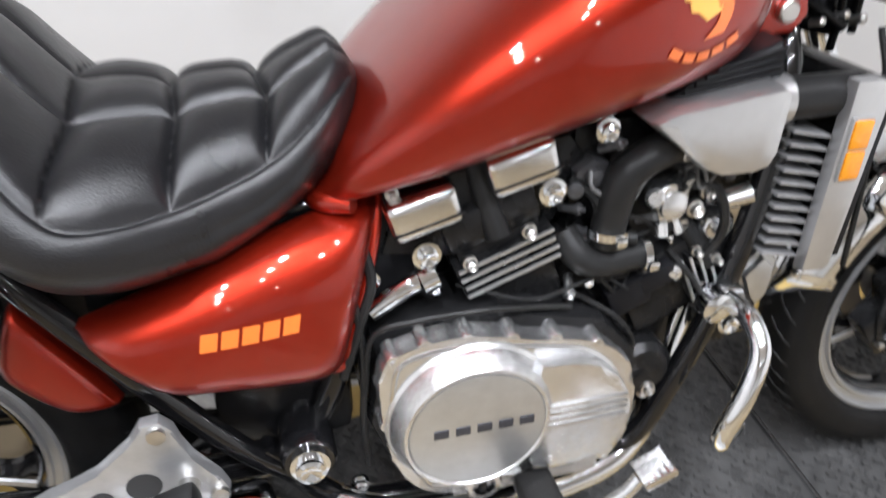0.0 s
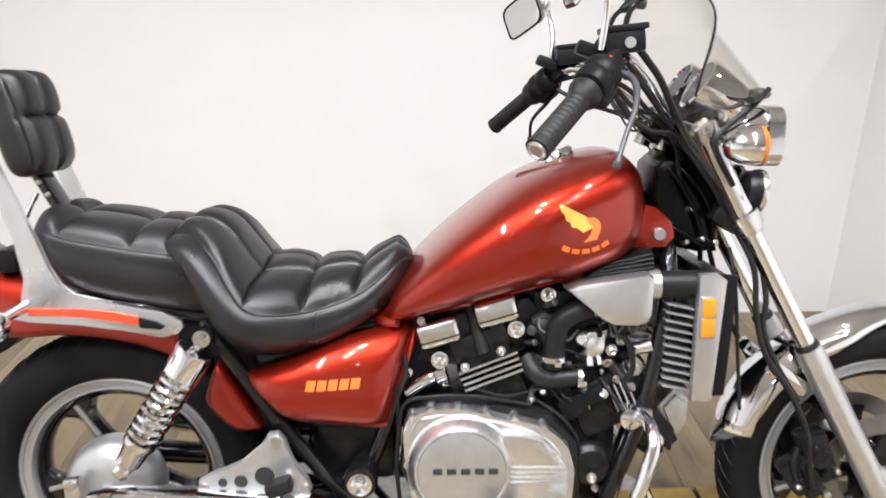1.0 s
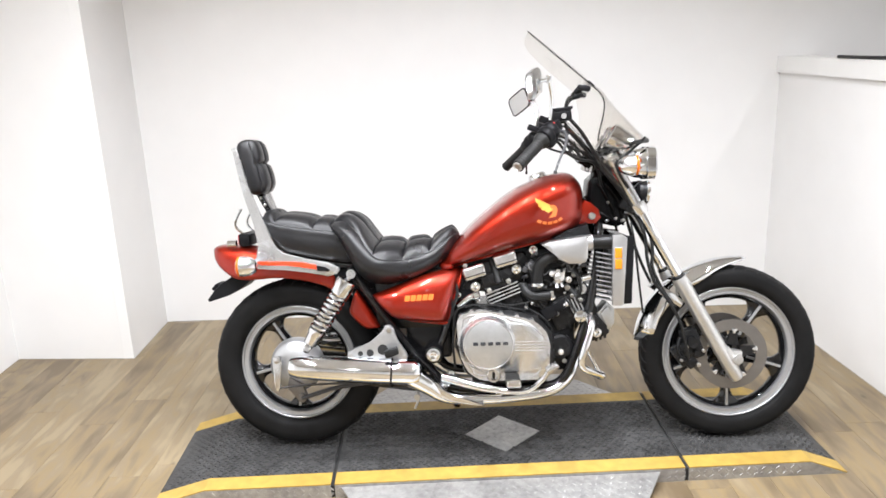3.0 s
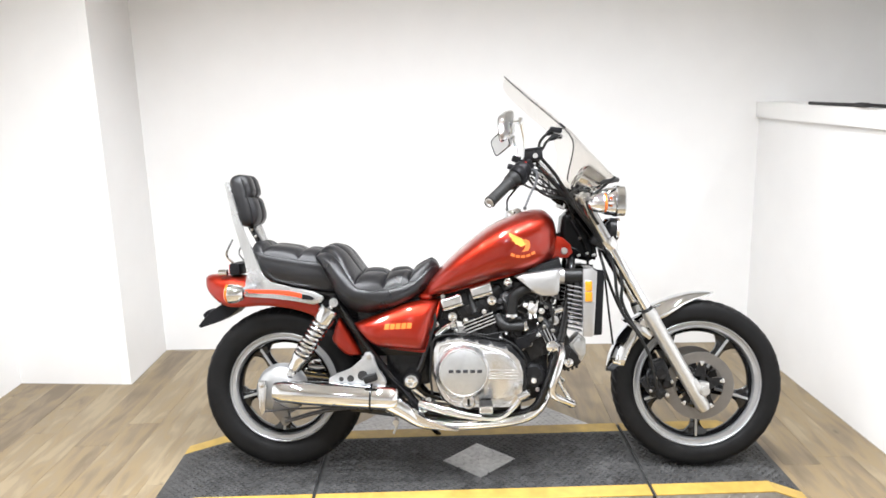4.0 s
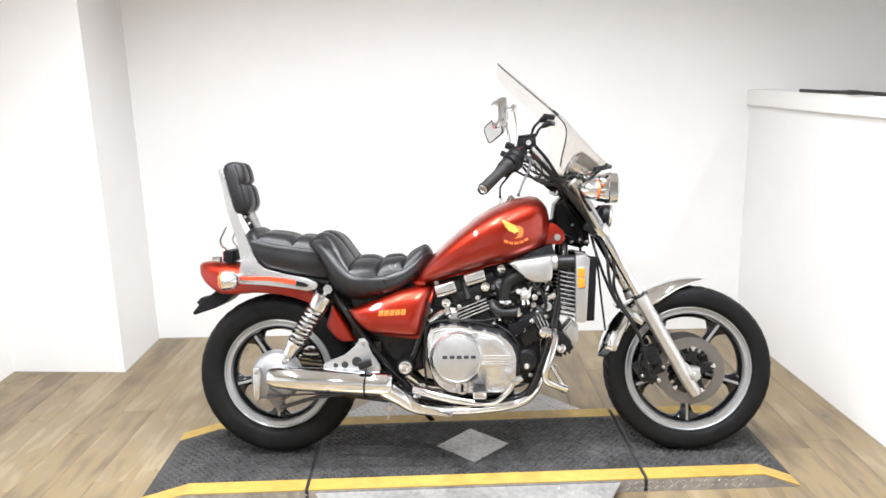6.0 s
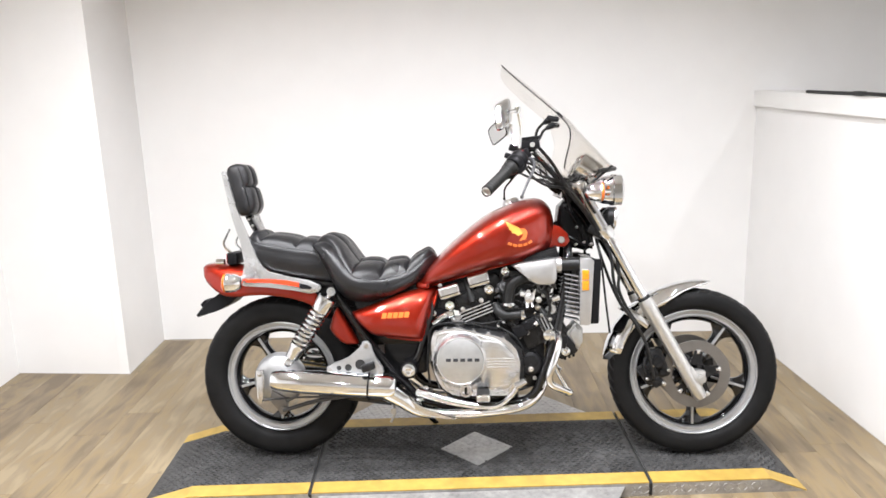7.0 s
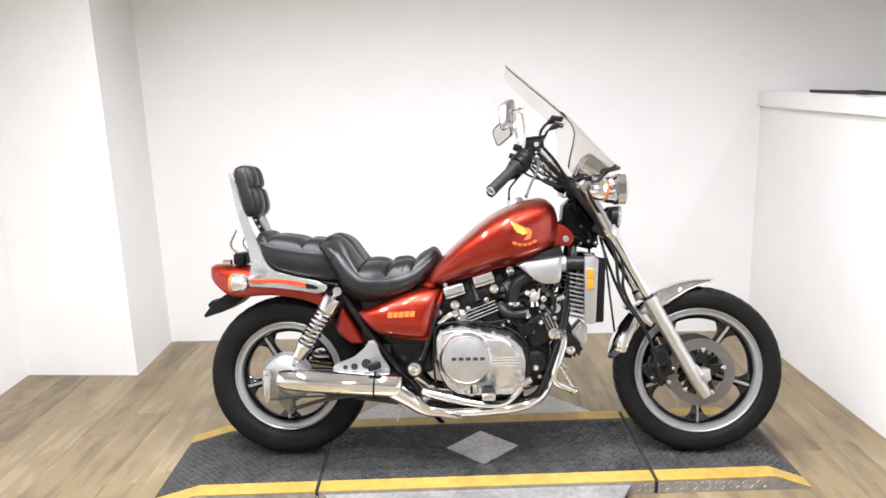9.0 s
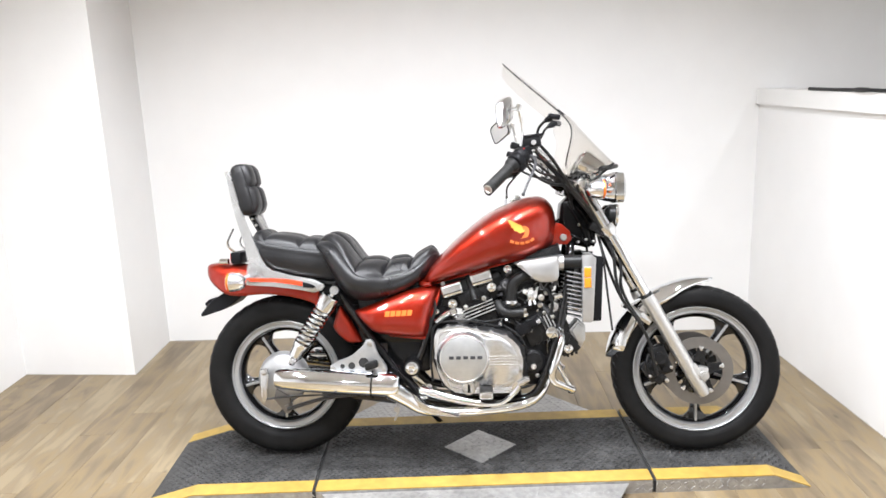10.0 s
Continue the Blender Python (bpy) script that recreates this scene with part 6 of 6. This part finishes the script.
# gauges
for s in (-1, 1):
    c = Vector((1.202, s * 0.064, 1.128))
    ax = Vector((-0.84, 0, 0.54))
    bm = B()
    lathe(bm, c, ax, [(0.030, -0.065), (0.045, -0.055), (0.050, -0.01), (0.052, 0.02), (0.052, 0.028), (0.046, 0.030), (0.044, 0.024), (0.0, 0.024)], 40)
    g = part("gauge_pod", bm, M_CHROME, bike, "round chromed gauge")
    bm = B()
    lathe(bm, c + ax.normalized() * 0.0245, ax, [(0.0435, 0), (0.0435, 0.001), (0.0, 0.001)], 40)
    part("gauge_face", bm, M_FACE, g, "dark gauge face")
bm = B()
box(bm, (1.175, 0, 1.085), (0.09, 0.20, 0.03), 0.01, Matrix.Rotation(radians(-35), 4, "Y"))
part("gauge_bracket", bm, M_PLASTIC, bike, "black gauge bracket")

# headlamp
HC = Vector((1.308, 0, 1.042))
bm = B()
def rounded(hy, hz, x, n=40, p=5.0):
    out = []
    for j in range(n):
        t = 2 * math.pi * j / n
        k = (abs(math.cos(t)) ** p + abs(math.sin(t)) ** p) ** (-1 / p)
        out.append(HC + Vector((x, hy * k * math.cos(t), hz * k * math.sin(t))))
    return out


add_loops(bm, [rounded(*v) for v in ((0.03, 0.02, -0.080), (0.065, 0.042, -0.066), (0.082, 0.052, -0.035), (0.088, 0.056, 0.0), (0.092, 0.060, 0.004), (0.092, 0.060, 0.034), (0.086, 0.055, 0.038), (0.082, 0.051, 0.030), (0.01, 0.01, 0.004))])
hl = part("headlamp", bm, M_CHROME, bike, "rectangular chromed headlamp", smooth=35)
bm = B()
add_loops(bm, [rounded(*v) for v in ((0.083, 0.052, 0.032), (0.083, 0.052, 0.038), (0.07, 0.042, 0.044), (0.02, 0.012, 0.046))])
part("headlamp_glass", bm, M_LENS, hl, "clear headlamp lens")
for s in (-1, 1):
    bm = B()
    tube(bm, [(1.205, s * 0.104, 1.0), (1.25, s * 0.104, 1.03), (1.295, s * 0.092, 1.038)], 0.009, 10)
    part("headlamp_bracket", bm, M_CHROME, bike, "chromed headlamp bracket")
for s in (-1, 1):
    bm = B()
    c = Vector((1.305, s * 0.055, 0.935))
    lathe(bm, c, (1, 0, -0.1), [(0.02, -0.035), (0.038, -0.02), (0.040, -0.004), (0.043, 0.0), (0.043, 0.012), (0.036, 0.016), (0.01, 0.014), (0.0, 0.014)], 32)
    hn = part("horn", bm, M_MATT, bike, "round black horn")
    bm = B()
    lathe(bm, c, (1, 0, -0.1), [(0.0435, 0.004), (0.045, 0.008), (0.0435, 0.014), (0.040, 0.016)], 32)
    part("horn_rim", bm, M_CHROME, hn, "chromed horn rim")

# windscreen: a tall curved clear sheet
SB_, ST_ = Vector((1.325, 0, 1.128)), Vector((0.898, 0, 1.528))
sd = (ST_ - SB_)
sn = Vector((sd.z, 0, -sd.x)).normalized()
SCREEN = [(0.0, 0.05, 0.008), (0.06, 0.13, 0.05), (0.13, 0.20, 0.112), (0.20, 0.25, 0.154), (0.27, 0.276, 0.166), (0.32, 0.284, 0.118), (0.38, 0.283, 0.066), (0.43, 0.270, 0.048), (0.465, 0.235, 0.040), (0.49, 0.195, 0.032), (0.53, 0.178, 0.030), (0.75, 0.172, 0.030), (0.92, 0.150, 0.024), (0.98, 0.115, 0.016), (1.0, 0.07, 0.008)]
bm = B()
loops = []
for i in range(61):
    t = i / 60
    w, sag = lerp_table(SCREEN, t)
    row = []
    for j in range(25):
        v = -1 + 2 * j / 24
        q = SB_ + sd * t + Vector((0, v * w, 0)) - sn * (sag * v * v) + sn * 0.012 * math.sin(t * math.pi)
        row.append(q)
    loops.append(row)
add_loops(bm, loops, closed=False, caps=False)
ws = part("windscreen", bm, M_SHIELD, bike, "tall clear acrylic windscreen", smooth=80)
sol = ws.modifiers.new("thickness", "SOLIDIFY")
sol.thickness = 0.004
ws.visible_shadow = False
# The edge's dark look depends on light; a black tube paints it in.
bm = B()
edge = [r[0] for r in loops[16:]]
tube(bm, edge[::2], 0.0024, 6, k=2)
part("screen_edge_dark_look", bm, M_HOSE, ws, "black tube putting in the dark look of the screen edge")
bm = B()
low_edge = [r[0] for r in reversed(loops[1:6])] + loops[0] + [r[-1] for r in loops[1:6]]
tube(bm, low_edge, 0.0075, 8, smooth=False)
part("screen_gasket", bm, M_HOSE, ws, "black rubber lower gasket")
for s in (-1, 1):
    f, g = (0.044, 0.014) if s > 0 else (0.006, 0.004)
    bm = B()
    tube(bm, [(1.022, s * 0.14, 1.15), (1.010, s * 0.150, 1.20), (1.008 + f, s * 0.156, 1.250 + g), (1.022 + f, s * 0.160, 1.276 + g), (1.050 + f, s * 0.166, 1.298 + g)], 0.0055, 10)
    stay = part("screen_stay", bm, M_BLACK, bike, "black bent screen stay")
    bm = B()
    box(bm, (1.068 + f, s * 0.170, 1.302 + g), (0.046, 0.030, 0.020), 0.007, Matrix.Rotation(radians(10), 4, "Y"))
    tube(bm, [(1.036 + f, s * 0.164, 1.288 + g), (1.058 + f, s * 0.168, 1.300 + g)], [0.008, 0.015], 12, smooth=False)
    part("screen_clamp", bm, M_PLASTIC, stay, "black rubber screen clamp")
    bm = B()
    box(bm, (1.098, s * 0.176, 1.320), (0.030, 0.014, 0.009), 0.004, Matrix.Rotation(radians(42), 4, "Y"))
    part("screen_button", bm, M_PLASTIC, stay, "small black fixing on the screen's face")
    # clear wing of the screen reaching down beside the forks
    back = spline([(1.092, s * 0.168, 1.118), (1.118, s * 0.166, 1.056), (1.147, s * 0.162, 1.015), (1.176, s * 0.156, 0.980), (1.212, s * 0.146, 0.945)], 6)
    fore = spline([(1.262, s * 0.132, 1.104), (1.215, s * 0.136, 1.066), (1.192, s * 0.140, 1.040), (1.202, s * 0.140, 1.004), (1.232, s * 0.138, 0.955)], 6)
    bm = B()
    loops = [[a.lerp(b, k / 8) + Vector((0, -s * -0.012 * math.sin(math.pi * k / 8), 0)) for k in range(9)] for a, b in zip(back, fore)]
    add_loops(bm, loops, closed=False, caps=False)
    wing_ = part("screen_wing", bm, M_SHIELD, ws, "clear lower wing of the windscreen", smooth=80)
    wing_.visible_shadow = False
    thick = wing_.modifiers.new("thickness", "SOLIDIFY")
    thick.thickness = 0.004
    bm = B()
    tube(bm, [(1.300, s * 0.10, 1.132)] + fore[::3], 0.0055, 8, k=3)
    part("wing_gasket", bm, M_HOSE, ws, "black rubber edge of the wing")
    bm = B()
    tube(bm, back[::2], 0.0024, 6, k=2)
    part("screen_edge_dark_look", bm, M_HOSE, ws, "black tube putting in the dark look of the screen edge")

# cables and brake lines
def cable(pts, r=0.0045, m=None, name="control_cable", label="black control cable"):
    bm = B()
    tube(bm, pts, r, 8)
    return part(name, bm, m or M_HOSE, bike, label)


cable([(0.985, -0.245, 1.19), (1.02, -0.22, 1.15), (1.10, -0.15, 1.07), (1.20, -0.12, 0.95), (1.265, -0.10, 0.85)])
cable([(0.95, -0.29, 1.15), (1.005, -0.23, 1.13), (1.06, -0.17, 1.09), (1.12, -0.12, 1.04), (1.15, -0.08, 0.96)])
cable([(0.96, -0.28, 1.16), (1.02, -0.22, 1.15), (1.08, -0.15, 1.10), (1.15, -0.08, 1.0)])
cable([(0.985, 0.245, 1.19), (1.04, 0.18, 1.165), (1.10, 0.11, 1.10), (1.16, 0.06, 1.0)])
cable([(0.95, 0.28, 1.15), (1.02, 0.20, 1.16), (1.09, 0.12, 1.09), (1.14, 0.07, 1.02), (1.16, 0.06, 0.95)])
cable([(1.265, -0.09, 0.86), (1.292, -0.12, 0.79), (1.300, -0.13, 0.70), (1.322, -0.137, 0.62), (1.375, -0.137, 0.545), (1.42, -0.13, 0.46), (1.44, -0.12, 0.38), (1.455, -0.11, 0.32)], 0.006, None, "brake_hose", "black front brake hose")
cable([(1.265, 0.09, 0.86), (1.30, 0.12, 0.75), (1.36, 0.13, 0.60), (1.46, 0.10, 0.42)], 0.006, None, "brake_hose", "black front brake hose")
cable([(1.31, -0.08, 0.84), (1.322, -0.115, 0.735), (1.320, -0.12, 0.67), (1.347, -0.13, 0.60), (1.398, -0.13, 0.521)], 0.006, None, "brake_hose", "black front brake hose")
cable([(1.248, -0.10, 0.83), (1.256, -0.125, 0.76), (1.270, -0.125, 0.63), (1.286, -0.12, 0.50)], 0.004)

cable([(1.018, -0.235, 1.196), (1.060, -0.215, 1.150), (1.100, -0.175, 1.095), (1.150, -0.140, 1.030), (1.205, -0.122, 0.960), (1.250, -0.118, 0.88)], 0.0065, None, "brake_hose", "black front brake hose")
cable([(0.965, -0.285, 1.125), (1.000, -0.265, 1.085), (1.050, -0.210, 1.060), (1.110, -0.150, 1.050), (1.170, -0.110, 1.000)], 0.005)
cable([(0.975, -0.270, 1.130), (1.015, -0.235, 1.100), (1.075, -0.165, 1.085), (1.140, -0.110, 1.060), (1.200, -0.105, 1.010)], 0.0045)
cable([(0.960, 0.270, 1.135), (1.010, 0.225, 1.105), (1.080, 0.140, 1.080), (1.150, 0.060, 1.040)], 0.005)
bm = B()
box(bm, (1.105, -0.098, 1.062), (0.055, 0.03, 0.03), 0.008, Matrix.Rotation(radians(18), 4, "Y"))
box(bm, (1.150, -0.112, 1.040), (0.04, 0.026, 0.05), 0.008, Matrix.Rotation(radians(28), 4, "Y"))
box(bm, (1.178, -0.085, 1.075), (0.06, 0.05, 0.035), 0.010, Matrix.Rotation(radians(-20), 4, "Y"))
lathe(bm, (1.085, -0.085, 1.055), (-0.8, -0.2, 0.6), [(0.016, -0.02), (0.016, 0.014), (0.012, 0.018), (0.0, 0.018)], 18)
part("ignition_switch", bm, M_JET, bike, "black ignition switch and wiring couplers")
# wiring and cables gathered behind the gauges
rnd = random.Random(21)
for k in range(7):
    y0 = -0.06 + 0.034 * k + rnd.uniform(-0.01, 0.01)
    pts = [(1.045 + rnd.uniform(-0.02, 0.02), y0, 1.115 + rnd.uniform(-0.02, 0.03)), (1.09 + rnd.uniform(-0.02, 0.02), y0 * 0.8, 1.06 + rnd.uniform(-0.02, 0.02)), (1.15 + rnd.uniform(-0.01, 0.02), y0 * 0.6, 1.055 + rnd.uniform(-0.02, 0.02)), (1.20, y0 * 0.5, 0.99)]
    cable(pts, rnd.choice((0.002, 0.0025, 0.003, 0.0035)))
# An added dark block deepens the black under the gauges.
bm = B()
plate(bm, [(1.10, 1.045), (1.125, 1.095), (1.20, 1.075), (1.235, 1.03), (1.20, 1.01), (1.13, 1.02)], -0.085, 0.085, 0.012)
part("gauge_dark_filler", bm, M_JET, bike, "dark filler block added under the gauges")

# ---- a cable left on the ledge ----
bm = B()
tube(bm, [(2.372, 0.98, 1.353), (2.385, 0.80, 1.353), (2.40, 0.62, 1.354), (2.40, 0.50, 1.356), (2.42, 0.36, 1.354), (2.44, 0.15, 1.353), (2.46, -0.2, 1.353)], 0.008, 8)
lead = part("power_cable", bm, M_HOSE)
tagged(lead, "black cable lying along the white wall ledge", "cable")
bm = B()
box(bm, (2.41, 0.55, 1.355), (0.03, 0.07, 0.02), 0.005)
part("cable_plug", bm, M_PLASTIC, lead, "black moulded plug")

# ---- small repeated relief of the platform, and the floor planks ----
def lugs(name, spots, size, m, parent, label, basis=None):
    """Many low raised bars in one mesh: spots of place, turn and the plane's two ways."""
    verts, faces = [], []
    for c, u, v, n in spots:
        k = len(verts)
        for a, b, h, q in ((-1, -1, 0, 1), (1, -1, 0, 1), (1, 1, 0, 1), (-1, 1, 0, 1), (-1, -1, 1, 0.7), (1, -1, 1, 0.7), (1, 1, 1, 0.7), (-1, 1, 1, 0.7)):
            verts.append(c + u * (a * size[0] * q) + v * (b * size[1] * q) + n * (h * size[2]))
        faces += [(k + 4, k + 5, k + 6, k + 7), (k, k + 1, k + 5, k + 4), (k + 1, k + 2, k + 6, k + 5), (k + 2, k + 3, k + 7, k + 6), (k + 3, k, k + 4, k + 7)]
    me = bpy.data.meshes.new(name)
    me.from_pydata([tuple(q) for q in verts], [], faces)
    me.materials.append(m)
    ob = new(name, me)
    ob.parent = parent
    return tagged(ob, label, kind="stuff")


Z = Vector((0, 0, 1))
spots = []
rnd = random.Random(4)
j = 0
y = -0.212
while y < 0.214:
    x = -1.235 + (0.0135 if j % 2 else 0)
    while x < 1.18:
        inside = abs(x) / 0.150 + abs(y) / 0.145 < 1
        if not inside and min(abs(x + 0.63), abs(x - 0.626)) > 0.018:
            worn = 0.5 + 0.5 * noise.noise(Vector((x * 3, y * 5, 2.0)))
            if rnd.random() < 0.92:
                a = radians(35 if j % 2 else -35)
                u, v = Vector((math.cos(a), math.sin(a), 0)), Vector((-math.sin(a), math.cos(a), 0))
                slope = 0.055 / 0.185 if x < -1.08 else -0.051 / 0.135 if x > 1.07 else 0.0
                up = Vector((-slope, 0, 1)).normalized()
                drop = slope * (x + 1.08) if x < -1.08 else slope * (x - 1.07) if x > 1.07 else 0.0
                u = (u - up * u.dot(up)).normalized()
                spots.append((Vector((x, y, 0.0004 + 0.0004 * (worn - 1) + drop)), u, up.cross(u), up))
        x += 0.027
    y += 0.0165
    j += 1
lugs("tread_relief", spots, (0.0105, 0.0046, 0.0046), M_MAT, platform, "raised lugs of the black rubber mat")
spots = []
for s in (-1, 1):
    n = Vector((0, s * (HW - 0.62), 0))
    slope = (Vector((0, s * 0.62, FLOOR + 0.004)) - Vector((0, s * HW, -0.012)))
    across, along = Vector((1, 0, 0)), slope.normalized()
    up = across.cross(along)
    up = up if up.z > 0 else -up
    for jj in range(11):
        t = (jj + 0.5) / 11
        xa, xb = -0.60 + 0.18 * t, 0.53 - 0.19 * t
        x = xa + 0.012
        i = 0
        while x < xb - 0.01:
            a = radians(45 if (i + jj) % 2 else -45)
            u, v = across * math.cos(a) + along * math.sin(a), along * math.cos(a) - across * math.sin(a)
            spots.append((Vector((x, s * HW, -0.012)) + slope * t + up * 0.0002, u, v, up))
            x += 0.026
            i += 1
    # the deck's upright edges
    for jj in range(2):
        x = -1.05
        i = 0
        while x < 1.05:
            a = radians(45 if (i + jj) % 2 else -45)
            u, v = Vector((math.cos(a), 0, math.sin(a))), Vector((-math.sin(a), 0, math.cos(a)))
            if abs(x) > 0.56 or s * 1 == 0:
                spots.append((Vector((x, s * (HW + 0.0001), -0.018 - 0.022 * jj)), u, v, Vector((0, s, 0))))
            x += 0.026
            i += 1
for i in range(9):
    for jj in range(9):
        x, y = (i - 4) * 0.03, (jj - 4) * 0.03
        if abs(x) / 0.145 + abs(y) / 0.14 < 0.86:
            a = radians(45 if (i + jj) % 2 else -45)
            spots.append((Vector((x, y, 0.004)), Vector((math.cos(a), math.sin(a), 0)), Vector((-math.sin(a), math.cos(a), 0)), Z))
lugs("plate_relief", spots, (0.0088, 0.0028, 0.0013), M_PLATE, platform, "raised bars of the aluminium tread plate")

# planks, laid away from the camera, each with a small bevel
PW, PL, ROT = 0.152, 1.22, 2.0
me = bpy.data.meshes.new("plank")
bm = B()
add_loops(bm, [[Vector((a * (PW / 2 - d), b * (PL / 2 - d), z)) for a, b in ((-1, -1), (1, -1), (1, 1), (-1, 1))] for d, z in ((0.0003, -0.004), (0.0003, -0.0007), (0.0010, 0.0))])
bm.to_mesh(me)
bm.free()
me.materials.append(M_WOOD)
rnd = random.Random(9)
for i in range(-13, 20):
    off = rnd.uniform(0, PL)
    for k in range(-1, 3):
        m = pose(0.5, 0.2, FLOOR, 0, 0, ROT) @ pose(i * PW - 0.4, -1.6 + off + k * PL, 0)
        c = m.translation
        edge_right = 2.40 - 0.076 * (c.y - 0.8)
        beside = c.x < -1.2
        if c.y > 1.55 and beside:
            continue
        if -2.0 < c.x < 2.75 and c.y < 2.05:
            over = max(0.0, c.y + PL / 2 - (1.1 if beside else 2.0))
            ob = new("plank", me)
            ob.matrix_basis = m @ Matrix.Translation((0, -over / 2, 0)) @ Matrix.Diagonal((1, 1 - over / PL, 1, 1))
            ob.parent = floor
